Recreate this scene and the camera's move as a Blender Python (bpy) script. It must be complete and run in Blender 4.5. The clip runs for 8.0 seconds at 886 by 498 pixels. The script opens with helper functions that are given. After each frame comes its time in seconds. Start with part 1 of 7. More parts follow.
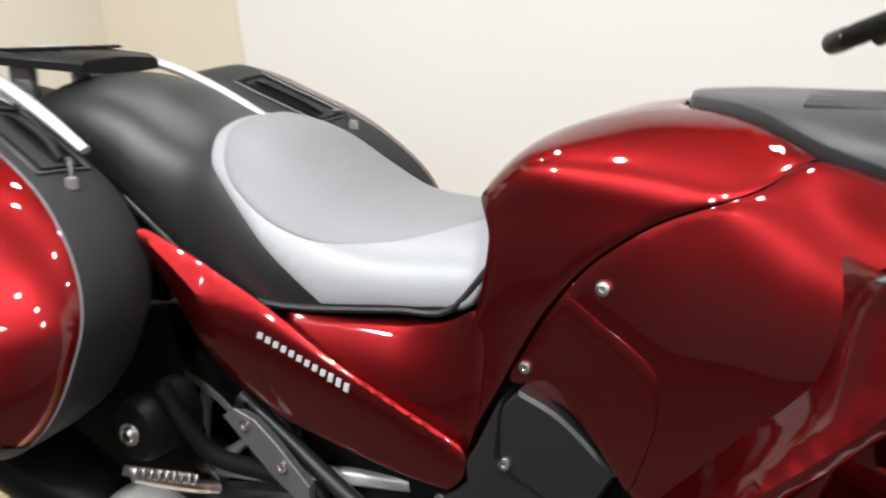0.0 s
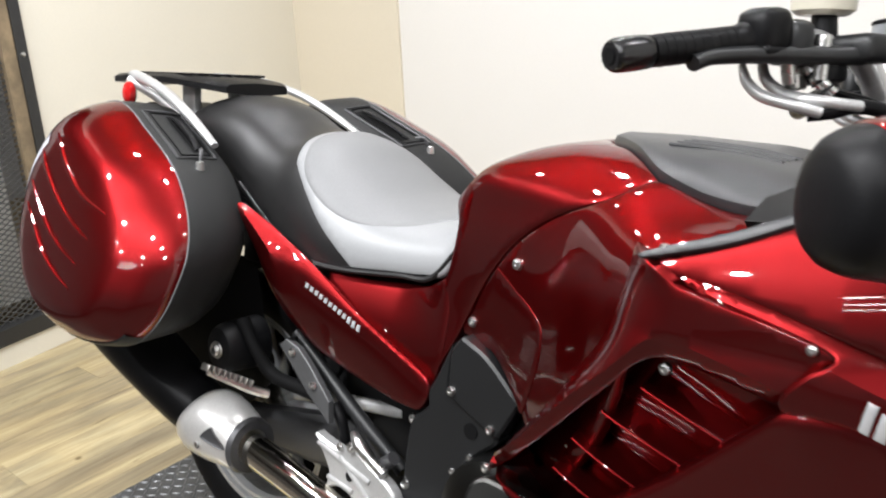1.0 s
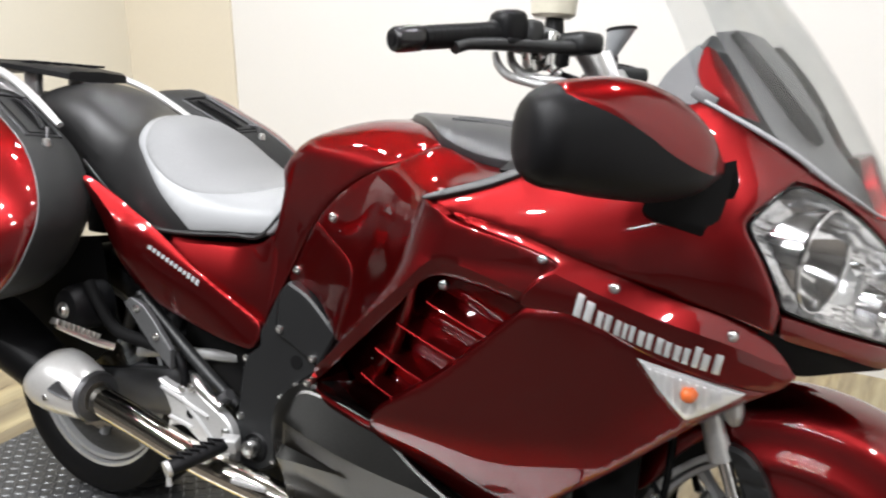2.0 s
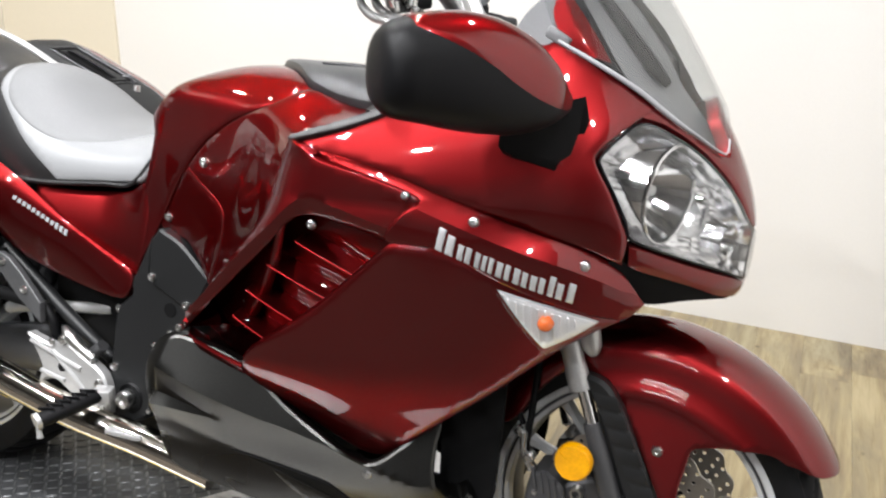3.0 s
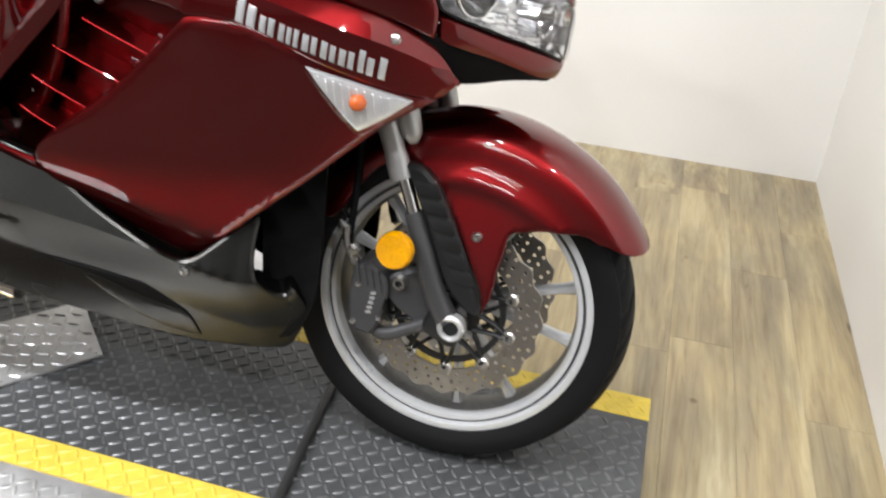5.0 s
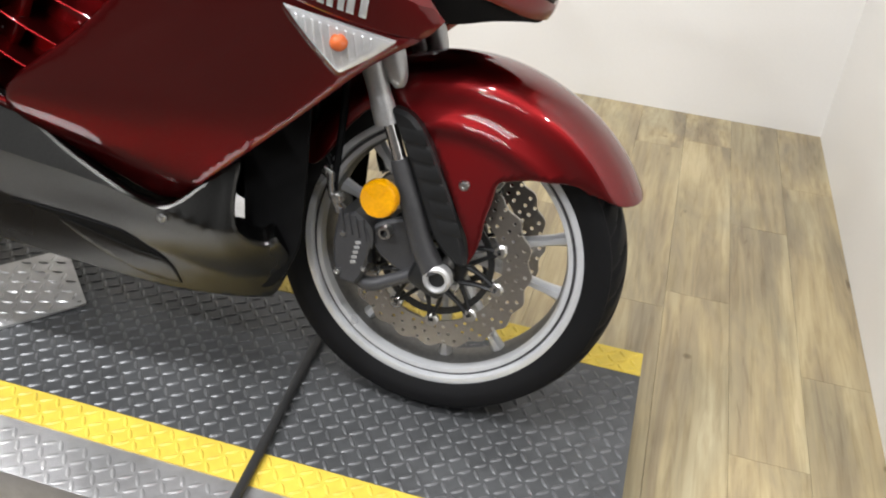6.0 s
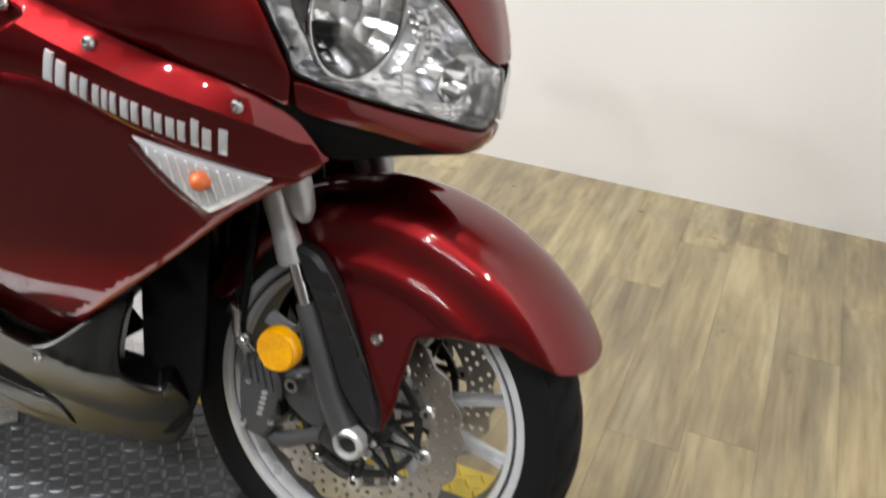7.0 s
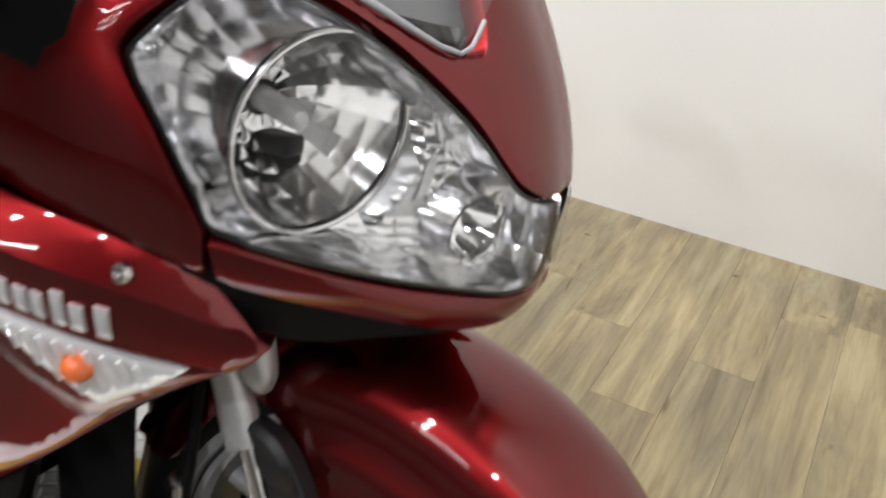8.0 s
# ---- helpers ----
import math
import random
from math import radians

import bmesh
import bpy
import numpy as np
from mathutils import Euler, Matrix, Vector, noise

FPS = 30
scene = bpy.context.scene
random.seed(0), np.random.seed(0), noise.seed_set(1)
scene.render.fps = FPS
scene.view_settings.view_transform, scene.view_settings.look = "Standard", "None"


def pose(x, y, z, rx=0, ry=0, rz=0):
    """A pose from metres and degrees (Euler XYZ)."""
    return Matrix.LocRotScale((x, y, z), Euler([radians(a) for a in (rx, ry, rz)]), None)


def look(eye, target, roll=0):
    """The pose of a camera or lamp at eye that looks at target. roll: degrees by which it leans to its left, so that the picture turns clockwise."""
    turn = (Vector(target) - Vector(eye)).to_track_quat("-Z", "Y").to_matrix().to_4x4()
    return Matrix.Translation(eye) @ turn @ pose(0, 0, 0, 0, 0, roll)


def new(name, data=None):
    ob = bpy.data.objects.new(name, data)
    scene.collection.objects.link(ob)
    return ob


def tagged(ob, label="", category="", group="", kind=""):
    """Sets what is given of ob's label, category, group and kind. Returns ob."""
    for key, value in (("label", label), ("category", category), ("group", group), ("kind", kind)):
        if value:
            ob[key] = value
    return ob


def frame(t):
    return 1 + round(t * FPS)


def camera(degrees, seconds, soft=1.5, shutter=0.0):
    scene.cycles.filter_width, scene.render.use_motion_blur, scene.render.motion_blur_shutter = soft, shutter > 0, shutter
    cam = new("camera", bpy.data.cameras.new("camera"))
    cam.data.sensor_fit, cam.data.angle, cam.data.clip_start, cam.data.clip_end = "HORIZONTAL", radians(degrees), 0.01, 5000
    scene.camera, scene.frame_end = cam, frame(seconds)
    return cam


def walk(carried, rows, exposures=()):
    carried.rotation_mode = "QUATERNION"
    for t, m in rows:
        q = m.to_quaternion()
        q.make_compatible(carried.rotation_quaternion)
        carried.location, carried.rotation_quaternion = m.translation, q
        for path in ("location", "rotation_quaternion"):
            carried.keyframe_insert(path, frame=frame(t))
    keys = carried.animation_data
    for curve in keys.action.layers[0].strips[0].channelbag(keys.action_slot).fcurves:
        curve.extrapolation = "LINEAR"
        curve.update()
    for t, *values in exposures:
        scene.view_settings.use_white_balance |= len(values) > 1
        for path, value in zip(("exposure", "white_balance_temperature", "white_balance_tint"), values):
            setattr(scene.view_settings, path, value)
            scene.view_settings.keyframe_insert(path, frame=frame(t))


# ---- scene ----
from mathutils.geometry import delaunay_2d_cdt

# Fourth to sixth and last spots are added to brighten wall, floor and nose.
SPOTS = [(-0.95, 0.55, 10), (-0.1, 0.40, 14), (0.75, 0.35, 12), (-0.6, 1.15, 8), (0.5, 1.15, 7), (1.75, 0.55, 13), (-1.1, -1.1, 44), (-0.2, -1.1, 36), (0.7, -1.1, 36), (1.5, -1.15, 18), (-0.9, -2.3, 36), (0.2, -2.35, 32), (1.2, -2.4, 28), (2.5, -1.6, 30)]
TUBES = [(1.3, -3.6, 14), (1.3, -4.2, 14), (1.3, -4.8, 14)]
cam = camera(53.7, 8.0, soft=2.1, shutter=0.4)
PATH = [
    (0, (0.964, -0.842, 1.199), (0.106, 0.783, 0.411), -4.7),
    (0.5, (1.228, -0.939, 1.217), (0.048, 0.544, 0.578), -1.8),
    (1, (1.409, -1.008, 1.226), (0.169, 0.421, 0.577), -2.9),
    (1.5, (1.513, -1.149, 1.225), (0.421, 0.403, 0.593), -1.9),
    (2, (1.606, -1.218, 1.217), (0.66, 0.43, 0.592), -0.0),
    (2.2, (1.633, -1.238, 1.209), (0.734, 0.439, 0.593), 0.9),
    (3.3, (1.679, -1.223, 1.17), (0.985, 0.504, 0.436), 1.6),
    (3.5, (1.687, -1.22, 1.159), (1.022, 0.502, 0.389), 1.9),
    (4, (1.71, -1.215, 1.13), (1.134, 0.498, 0.272), 2.8),
    (4.5, (1.728, -1.208, 1.108), (1.238, 0.496, 0.182), 3.7),
    (5, (1.745, -1.201, 1.088), (1.349, 0.493, 0.102), 4.7),
    (5.2, (1.748, -1.201, 1.079), (1.384, 0.482, 0.061), 5.5),
    (6.5, (1.813, -1.05, 1.062), (1.357, 0.569, -0.019), 4.9),
    (7, (1.918, -0.856, 1.088), (1.29, 0.769, 0.106), 3.8),
    (7.5, (1.896, -0.71, 1.101), (1.111, 0.855, 0.134), 2.1),
    (8, (1.808, -0.483, 1.079), (1.03, 1.052, 0.062), 4.5),
]
walk(cam, [(t, look(eye, target, roll)) for t, eye, target, roll in PATH], exposures=[(0, -0.06), (1, 0.03), (2, 0.07), (3.5, 0.19), (5, 0.19), (6.5, 0.02), (8, -0.14)])

# ---- light: ceiling spots and tubes of a showroom, some spots only as fill ----
world = bpy.data.worlds.new("room_world")
scene.world = world
world.use_nodes = True
world.node_tree.nodes["Background"].inputs["Color"].default_value = (1.0, 0.96, 0.9, 1)
world.node_tree.nodes["Background"].inputs["Strength"].default_value = 0.003

FLOOR, CEIL = -0.12, 2.75
BACK, RIGHT = 1.832, 2.345


def ceiling_light(x, y, watts, length, width, shape, colour=(0.97, 0.975, 1.0)):
    data = bpy.data.lights.new("ceiling_light", "AREA")
    data.shape, data.size, data.size_y, data.energy, data.color = shape, length, width, watts, colour
    ob = new("ceiling_light", data)
    ob.matrix_world = pose(x, y, CEIL - 0.075)
    return ob


for lx, ly, w in SPOTS:
    ceiling_light(lx, ly, w, 0.10, 0.10, "DISK")
for lx, ly, w in TUBES:
    ceiling_light(lx, ly, w, 1.2, 0.05, "RECTANGLE")


# ---- materials ----
def nodes_of(name):
    m = bpy.data.materials.new(name)
    m.use_nodes = True
    t = m.node_tree
    return m, t, t.nodes["Principled BSDF"]


def link(t, a, b):
    t.links.new(a, b)


def noise_node(t, scale, detail=3.0, rough=0.6, coord="Object", stretch=None):
    co = t.nodes.new("ShaderNodeTexCoord")
    n = t.nodes.new("ShaderNodeTexNoise")
    n.inputs["Scale"].default_value, n.inputs["Detail"].default_value, n.inputs["Roughness"].default_value = scale, detail, rough
    src = co.outputs[coord]
    if stretch:
        mp = t.nodes.new("ShaderNodeMapping")
        mp.inputs["Scale"].default_value = stretch
        link(t, src, mp.inputs["Vector"])
        src = mp.outputs["Vector"]
    link(t, src, n.inputs["Vector"])
    return n


def ramp(t, fac, stops):
    r = t.nodes.new("ShaderNodeValToRGB")
    e = r.color_ramp.elements
    while len(e) < len(stops):
        e.new(0.5)
    for k, (p, c) in zip(e, stops):
        k.position, k.color = p, (*c, 1)
    link(t, fac, r.inputs["Fac"])
    return r


def bump(t, p, height, strength, distance):
    b = t.nodes.new("ShaderNodeBump")
    b.inputs["Strength"].default_value, b.inputs["Distance"].default_value = strength, distance
    link(t, height, b.inputs["Height"])
    link(t, b.outputs["Normal"], p.inputs["Normal"])
    return b


def simple(name, colour, rough=0.5, metal=0.0, coat=0.0, vary=0.12, grain=60.0, relief=0.0, big=4.0, coat_rough=0.03, spec=0.5):
    """A surface with fine grain and broad unevenness."""
    m, t, p = nodes_of(name)
    fine, broad = noise_node(t, grain), noise_node(t, big)
    mix = t.nodes.new("ShaderNodeMath")
    mix.operation = "ADD"
    link(t, fine.outputs["Fac"], mix.inputs[0])
    link(t, broad.outputs["Fac"], mix.inputs[1])
    half = t.nodes.new("ShaderNodeMath")
    half.operation, half.inputs[1].default_value = "MULTIPLY", 0.5
    link(t, mix.outputs[0], half.inputs[0])
    lo, hi = [max(c * (1 - vary), 0) for c in colour], [min(c * (1 + vary), 1) for c in colour]
    r = ramp(t, half.outputs[0], ((0.3, lo), (0.7, hi)))
    link(t, r.outputs["Color"], p.inputs["Base Color"])
    rr = ramp(t, broad.outputs["Fac"], ((0.25, [max(rough * 0.85, 0.01)] * 3), (0.75, [min(rough * 1.15, 1)] * 3)))
    link(t, rr.outputs["Color"], p.inputs["Roughness"])
    p.inputs["Metallic"].default_value = metal
    p.inputs["Coat Weight"].default_value, p.inputs["Coat Roughness"].default_value = coat, coat_rough
    p.inputs["Specular IOR Level"].default_value = spec
    if relief:
        bump(t, p, fine.outputs["Fac"], 0.35, relief)
    return m


def glass(name, colour=(1, 1, 1), rough=0.02, ior=1.45):
    """A thin clear sheet: see-through, with gloss that grows towards its edges."""
    m, t, p = nodes_of(name)
    out = t.nodes["Material Output"]
    t.nodes.remove(p)
    clear, gloss, mix, rim = (t.nodes.new(k) for k in ("ShaderNodeBsdfTransparent", "ShaderNodeBsdfGlossy", "ShaderNodeMixShader", "ShaderNodeLayerWeight"))
    clear.inputs["Color"].default_value = (*colour, 1)
    rim.inputs["Blend"].default_value = 0.5
    edge = ramp(t, rim.outputs["Facing"], ((0.0, [0.04] * 3), (0.50, [0.07] * 3), (0.80, [0.20 * (ior - 0.9) * 2] * 3), (1.0, [0.7] * 3)))
    n = noise_node(t, 3.0)
    r = ramp(t, n.outputs["Fac"], ((0.3, [rough * 0.6] * 3), (0.75, [rough * 1.8 + 0.004] * 3)))
    link(t, r.outputs["Color"], gloss.inputs["Roughness"])
    link(t, edge.outputs["Color"], mix.inputs[0])
    link(t, clear.outputs[0], mix.inputs[1])
    link(t, gloss.outputs[0], mix.inputs[2])
    link(t, mix.outputs[0], out.inputs["Surface"])
    return m


def candy_red():
    m, t, p = nodes_of("candy_red_paint")
    flake = noise_node(t, 900.0, 2.0)
    broad = noise_node(t, 2.5)
    r = ramp(t, broad.outputs["Fac"], ((0.3, (0.145, 0.0075, 0.0085)), (0.7, (0.178, 0.0100, 0.0112))))
    link(t, r.outputs["Color"], p.inputs["Base Color"])
    p.inputs["Metallic"].default_value, p.inputs["Roughness"].default_value = 1.0, 0.39
    p.inputs["Specular Tint"].default_value = (0.5, 0.06, 0.06, 1)
    haze = ramp(t, broad.outputs["Fac"], ((0.3, [0.02] * 3), (0.75, [0.045] * 3)))
    link(t, haze.outputs["Color"], p.inputs["Coat Roughness"])
    p.inputs["Coat Weight"].default_value, p.inputs["Coat IOR"].default_value = 1.0, 1.5
    bump(t, p, flake.outputs["Fac"], 0.05, 0.0006)
    return m


RED = candy_red()
BLACK = simple("black_plastic", (0.004, 0.004, 0.0045), 0.42, relief=0.0006, grain=400, spec=0.16)
BLACK_FINE = simple("satin_black_cover", (0.010, 0.0105, 0.011), 0.42, relief=0.0003, grain=600, spec=0.4)
# Near-black for black parts; in gaps, holes and slots it stands for shade.
DARK = simple("black_and_shade", (0.0022, 0.0022, 0.0024), 0.75, spec=0.15)
CASE_BLACK = simple("pannier_black_plastic", (0.011, 0.0113, 0.0113), 0.5, relief=0.0008, grain=500, spec=0.28)
GRAPHITE = simple("graphite_painted_plastic", (0.055, 0.0545, 0.052), 0.29, metal=1.0, vary=0.15, grain=300, relief=0.0002)
SEAT_TOP = simple("grained_grey_seat_top", (0.165, 0.167, 0.170), 0.55, relief=0.0012, grain=300, vary=0.10)
SEAT_GREY = simple("grey_seat_vinyl", (0.24, 0.245, 0.25), 0.40, relief=0.0008, grain=350, vary=0.08)
SEAT_BLACK = simple("black_seat_vinyl", (0.0085, 0.0083, 0.0085), 0.42, relief=0.0008, grain=350)
CHROME = simple("chrome", (0.82, 0.82, 0.82), 0.07, metal=1.0, vary=0.04)
CHROME_WARM = simple("heat_tinted_chrome", (0.80, 0.76, 0.68), 0.10, metal=1.0, vary=0.08)
SILVER = simple("cast_aluminium", (0.47, 0.47, 0.465), 0.38, metal=0.55, vary=0.12, relief=0.0003, grain=250)
SILVER_PAINT = simple("silver_rim_paint", (0.58, 0.59, 0.60), 0.30, metal=0.40, coat=0.5, vary=0.06)
# Rim silver made darker: the barrel's shade is in the colour.
BARREL = simple("shaded_cast_alloy", (0.17, 0.167, 0.16), 0.5, metal=0.6, vary=0.3, grain=120, relief=0.0002)
SATIN = simple("brushed_muffler_metal", (0.70, 0.69, 0.67), 0.34, metal=0.5, vary=0.10, relief=0.0002, grain=200)
STEEL = simple("disc_steel", (0.42, 0.405, 0.38), 0.30, metal=1.0, vary=0.12, grain=120)
BOLT = simple("zinc_bolt", (0.58, 0.58, 0.565), 0.28, metal=1.0)
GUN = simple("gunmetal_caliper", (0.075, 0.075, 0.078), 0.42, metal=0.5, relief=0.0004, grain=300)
RUBBER = simple("tyre_rubber", (0.0045, 0.0045, 0.005), 0.6, relief=0.0008, grain=200, vary=0.25, spec=0.15)
GREY_TRIM = simple("grey_trim_plastic", (0.12, 0.122, 0.125), 0.40, relief=0.0004, grain=400)
# Mid grey stands in part for the wall reflected in the screen.
SHELL_GREY = simple("grey_screen_shell", (0.125, 0.125, 0.126), 0.38, relief=0.0004, grain=350)
PALE_TRIM = simple("pale_grey_rubber_trim", (0.29, 0.29, 0.30), 0.36, relief=0.0003, grain=300)
PAD_GREY = simple("dark_grey_pad", (0.024, 0.0245, 0.026), 0.36, relief=0.0006, grain=350)
AMBER = simple("amber_reflector", (0.80, 0.36, 0.0), 0.14, coat=1.0, vary=0.2, grain=220, relief=0.0012)
ORANGE = simple("orange_bulb", (0.70, 0.14, 0.03), 0.2, coat=0.5)
TAIL_RED = simple("red_lens", (0.55, 0.01, 0.01), 0.10, coat=1.0)
CLEAR = glass("clear_lens", (0.96, 0.965, 0.965))
SCREEN = glass("windscreen_polycarbonate", (0.93, 0.94, 0.94), 0.02, 1.35)
CUP_GREY = simple("grey_fluid_cup", (0.26, 0.27, 0.28), 0.25, coat=0.4)
RESERVOIR = simple("milky_reservoir", (0.50, 0.47, 0.38), 0.35, coat=0.3)
MIRROR_CHROME = simple("reflector_chrome", (0.88, 0.88, 0.88), 0.09, metal=1.0, vary=0.03)
FACET = simple("silvered_facets", (0.78, 0.78, 0.79), 0.15, metal=1.0, vary=0.06)
BEZEL = simple("lamp_bezel", (0.46, 0.46, 0.46), 0.20, metal=0.75, vary=0.1)
LAMP_SILVER = simple("silvered_lamp_shell", (0.80, 0.80, 0.82), 0.20, metal=1.0, vary=0.10, grain=70, relief=0.001)
SIGNAL = simple("clouded_signal_reflector", (0.86, 0.87, 0.90), 0.22, metal=0.35, coat=0.6, vary=0.25, grain=45, relief=0.004)
PALE_LENS = simple("pale_reflector_lens", (0.62, 0.62, 0.68), 0.10, coat=1.0, vary=0.15, grain=160, relief=0.001)
GLOSS = simple("gloss_black", (0.006, 0.006, 0.0065), 0.26)
HEADER = simple("heat_browned_steel", (0.07, 0.05, 0.03), 0.38, metal=0.9, vary=0.3, grain=40)
FRAME_GREY = simple("grey_frame_steel", (0.085, 0.086, 0.088), 0.45, metal=0.3, vary=0.15, grain=120)
YELLOW = simple("yellow_floor_paint", (0.60, 0.44, 0.055), 0.5, vary=0.2, grain=40, relief=0.0008)
PLATE_BLACK = simple("black_tread_plate", (0.066, 0.068, 0.070), 0.42, metal=0.25, vary=0.35, grain=30, relief=0.0008)
LUG_WORN = simple("worn_tread_lugs", (0.11, 0.112, 0.115), 0.38, metal=0.4, vary=0.4, grain=25)
PLATE_STEEL = simple("bare_tread_plate", (0.54, 0.54, 0.54), 0.42, metal=0.85, vary=0.2, grain=30, relief=0.0005)
WALL = simple("white_wall_paint", (0.715, 0.70, 0.672), 0.6, vary=0.02, grain=120, relief=0.0006, big=1.2)
CREAM = simple("cream_wall_paint", (0.68, 0.645, 0.555), 0.6, vary=0.03, grain=120, relief=0.0006, big=1.2)
BEIGE = simple("beige_wall_strip", (0.65, 0.59, 0.475), 0.6, vary=0.03, grain=120, relief=0.0006, big=1.2)
FRAME_BLACK = simple("black_steel_frame", (0.018, 0.018, 0.018), 0.5, relief=0.0008, grain=80, vary=0.3)
MESH_METAL = simple("expanded_metal", (0.09, 0.09, 0.09), 0.5, metal=0.5)
# Dark for what the paint reflects; the ceiling is out of view.
CEILING = simple("ceiling_paint", (0.16, 0.155, 0.15), 0.8, vary=0.02)


def plank_wood():
    m, t, p = nodes_of("oak_vinyl_plank")
    info = t.nodes.new("ShaderNodeObjectInfo")
    co = t.nodes.new("ShaderNodeTexCoord")
    off = t.nodes.new("ShaderNodeVectorMath")
    off.operation = "MULTIPLY_ADD"
    off.inputs[1].default_value = (1, 1, 1)
    mul = t.nodes.new("ShaderNodeMath")
    mul.operation, mul.inputs[1].default_value = "MULTIPLY", 9.0
    link(t, info.outputs["Random"], mul.inputs[0])
    link(t, co.outputs["Object"], off.inputs[0])
    link(t, mul.outputs[0], off.inputs[2])
    def grained(scale, stretch, detail):
        mp = t.nodes.new("ShaderNodeMapping")
        mp.inputs["Scale"].default_value = stretch
        n = t.nodes.new("ShaderNodeTexNoise")
        n.inputs["Scale"].default_value, n.inputs["Detail"].default_value, n.inputs["Roughness"].default_value = scale, detail, 0.62
        n.inputs["Distortion"].default_value = 0.6
        link(t, off.outputs[0], mp.inputs["Vector"])
        link(t, mp.outputs["Vector"], n.inputs["Vector"])
        return n
    blot = grained(3.0, (4.6, 0.42, 1), 5.0)
    fibre = grained(9.0, (9.0, 0.5, 1), 6.0)
    knot = grained(7.0, (2.4, 0.6, 1), 2.0)
    base = ramp(t, blot.outputs["Fac"], ((0.26, (0.195, 0.150, 0.088)), (0.42, (0.295, 0.236, 0.142)), (0.54, (0.385, 0.310, 0.175)), (0.70, (0.49, 0.410, 0.245))))
    dark = ramp(t, fibre.outputs["Fac"], ((0.32, (0.78, 0.75, 0.70)), (0.52, (1, 1, 1))))
    spots = ramp(t, knot.outputs["Fac"], ((0.20, (0.35, 0.30, 0.24)), (0.30, (1, 1, 1))))
    greyed = ramp(t, grained(2.0, (2.6, 0.9, 1), 4.0).outputs["Fac"], ((0.40, (0.82, 0.85, 0.91)), (0.58, (1, 1, 1))))
    cells = t.nodes.new("ShaderNodeTexVoronoi")
    cells.inputs["Scale"].default_value = 4.5
    link(t, off.outputs[0], cells.inputs["Vector"])
    knots = ramp(t, cells.outputs["Distance"], ((0.015, (0.36, 0.32, 0.27)), (0.040, (0.62, 0.58, 0.52)), (0.060, (1, 1, 1))))
    tone = ramp(t, info.outputs["Random"], ((0.0, (0.97, 0.965, 0.95)), (1.0, (1.03, 1.025, 1.0))))
    last = base.outputs["Color"]
    for other in (dark, spots, greyed, knots, tone):
        x = t.nodes.new("ShaderNodeMix")
        x.data_type, x.blend_type = "RGBA", "MULTIPLY"
        x.inputs["Factor"].default_value = 1.0
        link(t, last, x.inputs["A"])
        link(t, other.outputs["Color"], x.inputs["B"])
        last = x.outputs["Result"]
    link(t, last, p.inputs["Base Color"])
    rr = ramp(t, fibre.outputs["Fac"], ((0.3, (0.42, 0.42, 0.42)), (0.7, (0.30, 0.30, 0.30))))
    link(t, rr.outputs["Color"], p.inputs["Roughness"])
    bump(t, p, fibre.outputs["Fac"], 0.25, 0.0012)
    return m


PLANK = plank_wood()
LETTER = simple("bright_badge_metal", (0.68, 0.68, 0.69), 0.22, metal=0.5, vary=0.05)
JOINT = simple("dark_joint", (0.24, 0.185, 0.10), 0.8)
# Out-of-view walls and front floor, toned for what the red paint reflects.
SHOP = simple("dim_shop_wall", (0.26, 0.25, 0.235), 0.7, vary=0.3, big=1.0)
AISLE = simple("dark_reflected_floor", (0.072, 0.062, 0.052), 0.85, vary=0.3, grain=90, big=2.0, relief=0.0006, spec=0.1)
OLD_WOOD = simple("weathered_timber", (0.20, 0.15, 0.09), 0.7, vary=0.5, grain=25, big=9, relief=0.002)


# ---- mesh helpers ----
def mesh_of(name, verts, faces, material, smooth=True, angle=38):
    me = bpy.data.meshes.new(name)
    me.from_pydata([tuple(v) for v in verts], [], faces)
    me.materials.append(material)
    if smooth:
        me.shade_smooth()
        me.set_sharp_from_angle(angle=radians(angle))
    me.validate()
    return me


def part(name, shape, material, parent, label="", smooth=True, angle=38):
    """One mesh object under a thing or under a part; shape is (vertices, faces)."""
    ob = new(name, mesh_of(name, shape[0], shape[1], material, smooth, angle))
    ob.parent = parent
    if label:
        tagged(ob, label)
    return ob


def thing(name, shape, material, label, category, kind="", smooth=True, group=""):
    ob = new(name, mesh_of(name, shape[0], shape[1], material, smooth))
    return tagged(ob, label, category, group, kind)


def joined(*shapes):
    verts, faces = [], []
    for v, f in shapes:
        k = len(verts)
        verts += list(v)
        faces += [tuple(i + k for i in face) for face in f]
    return verts, faces


def flipped(shape):
    """The same shape on the other side of the machine."""
    return [(x, -y, z) for x, y, z in shape[0]], [tuple(reversed(f)) for f in shape[1]]


def loft(rings, closed=True, caps=True):
    n = len(rings[0])
    verts = [p for ring in rings for p in ring]
    faces = []
    for r in range(len(rings) - 1):
        for i in range(n if closed else n - 1):
            j = (i + 1) % n
            faces.append((r * n + i, r * n + j, (r + 1) * n + j, (r + 1) * n + i))
    if caps and closed:
        faces.append(tuple(reversed(range(n))))
        faces.append(tuple(range((len(rings) - 1) * n, len(rings) * n)))
    return verts, faces


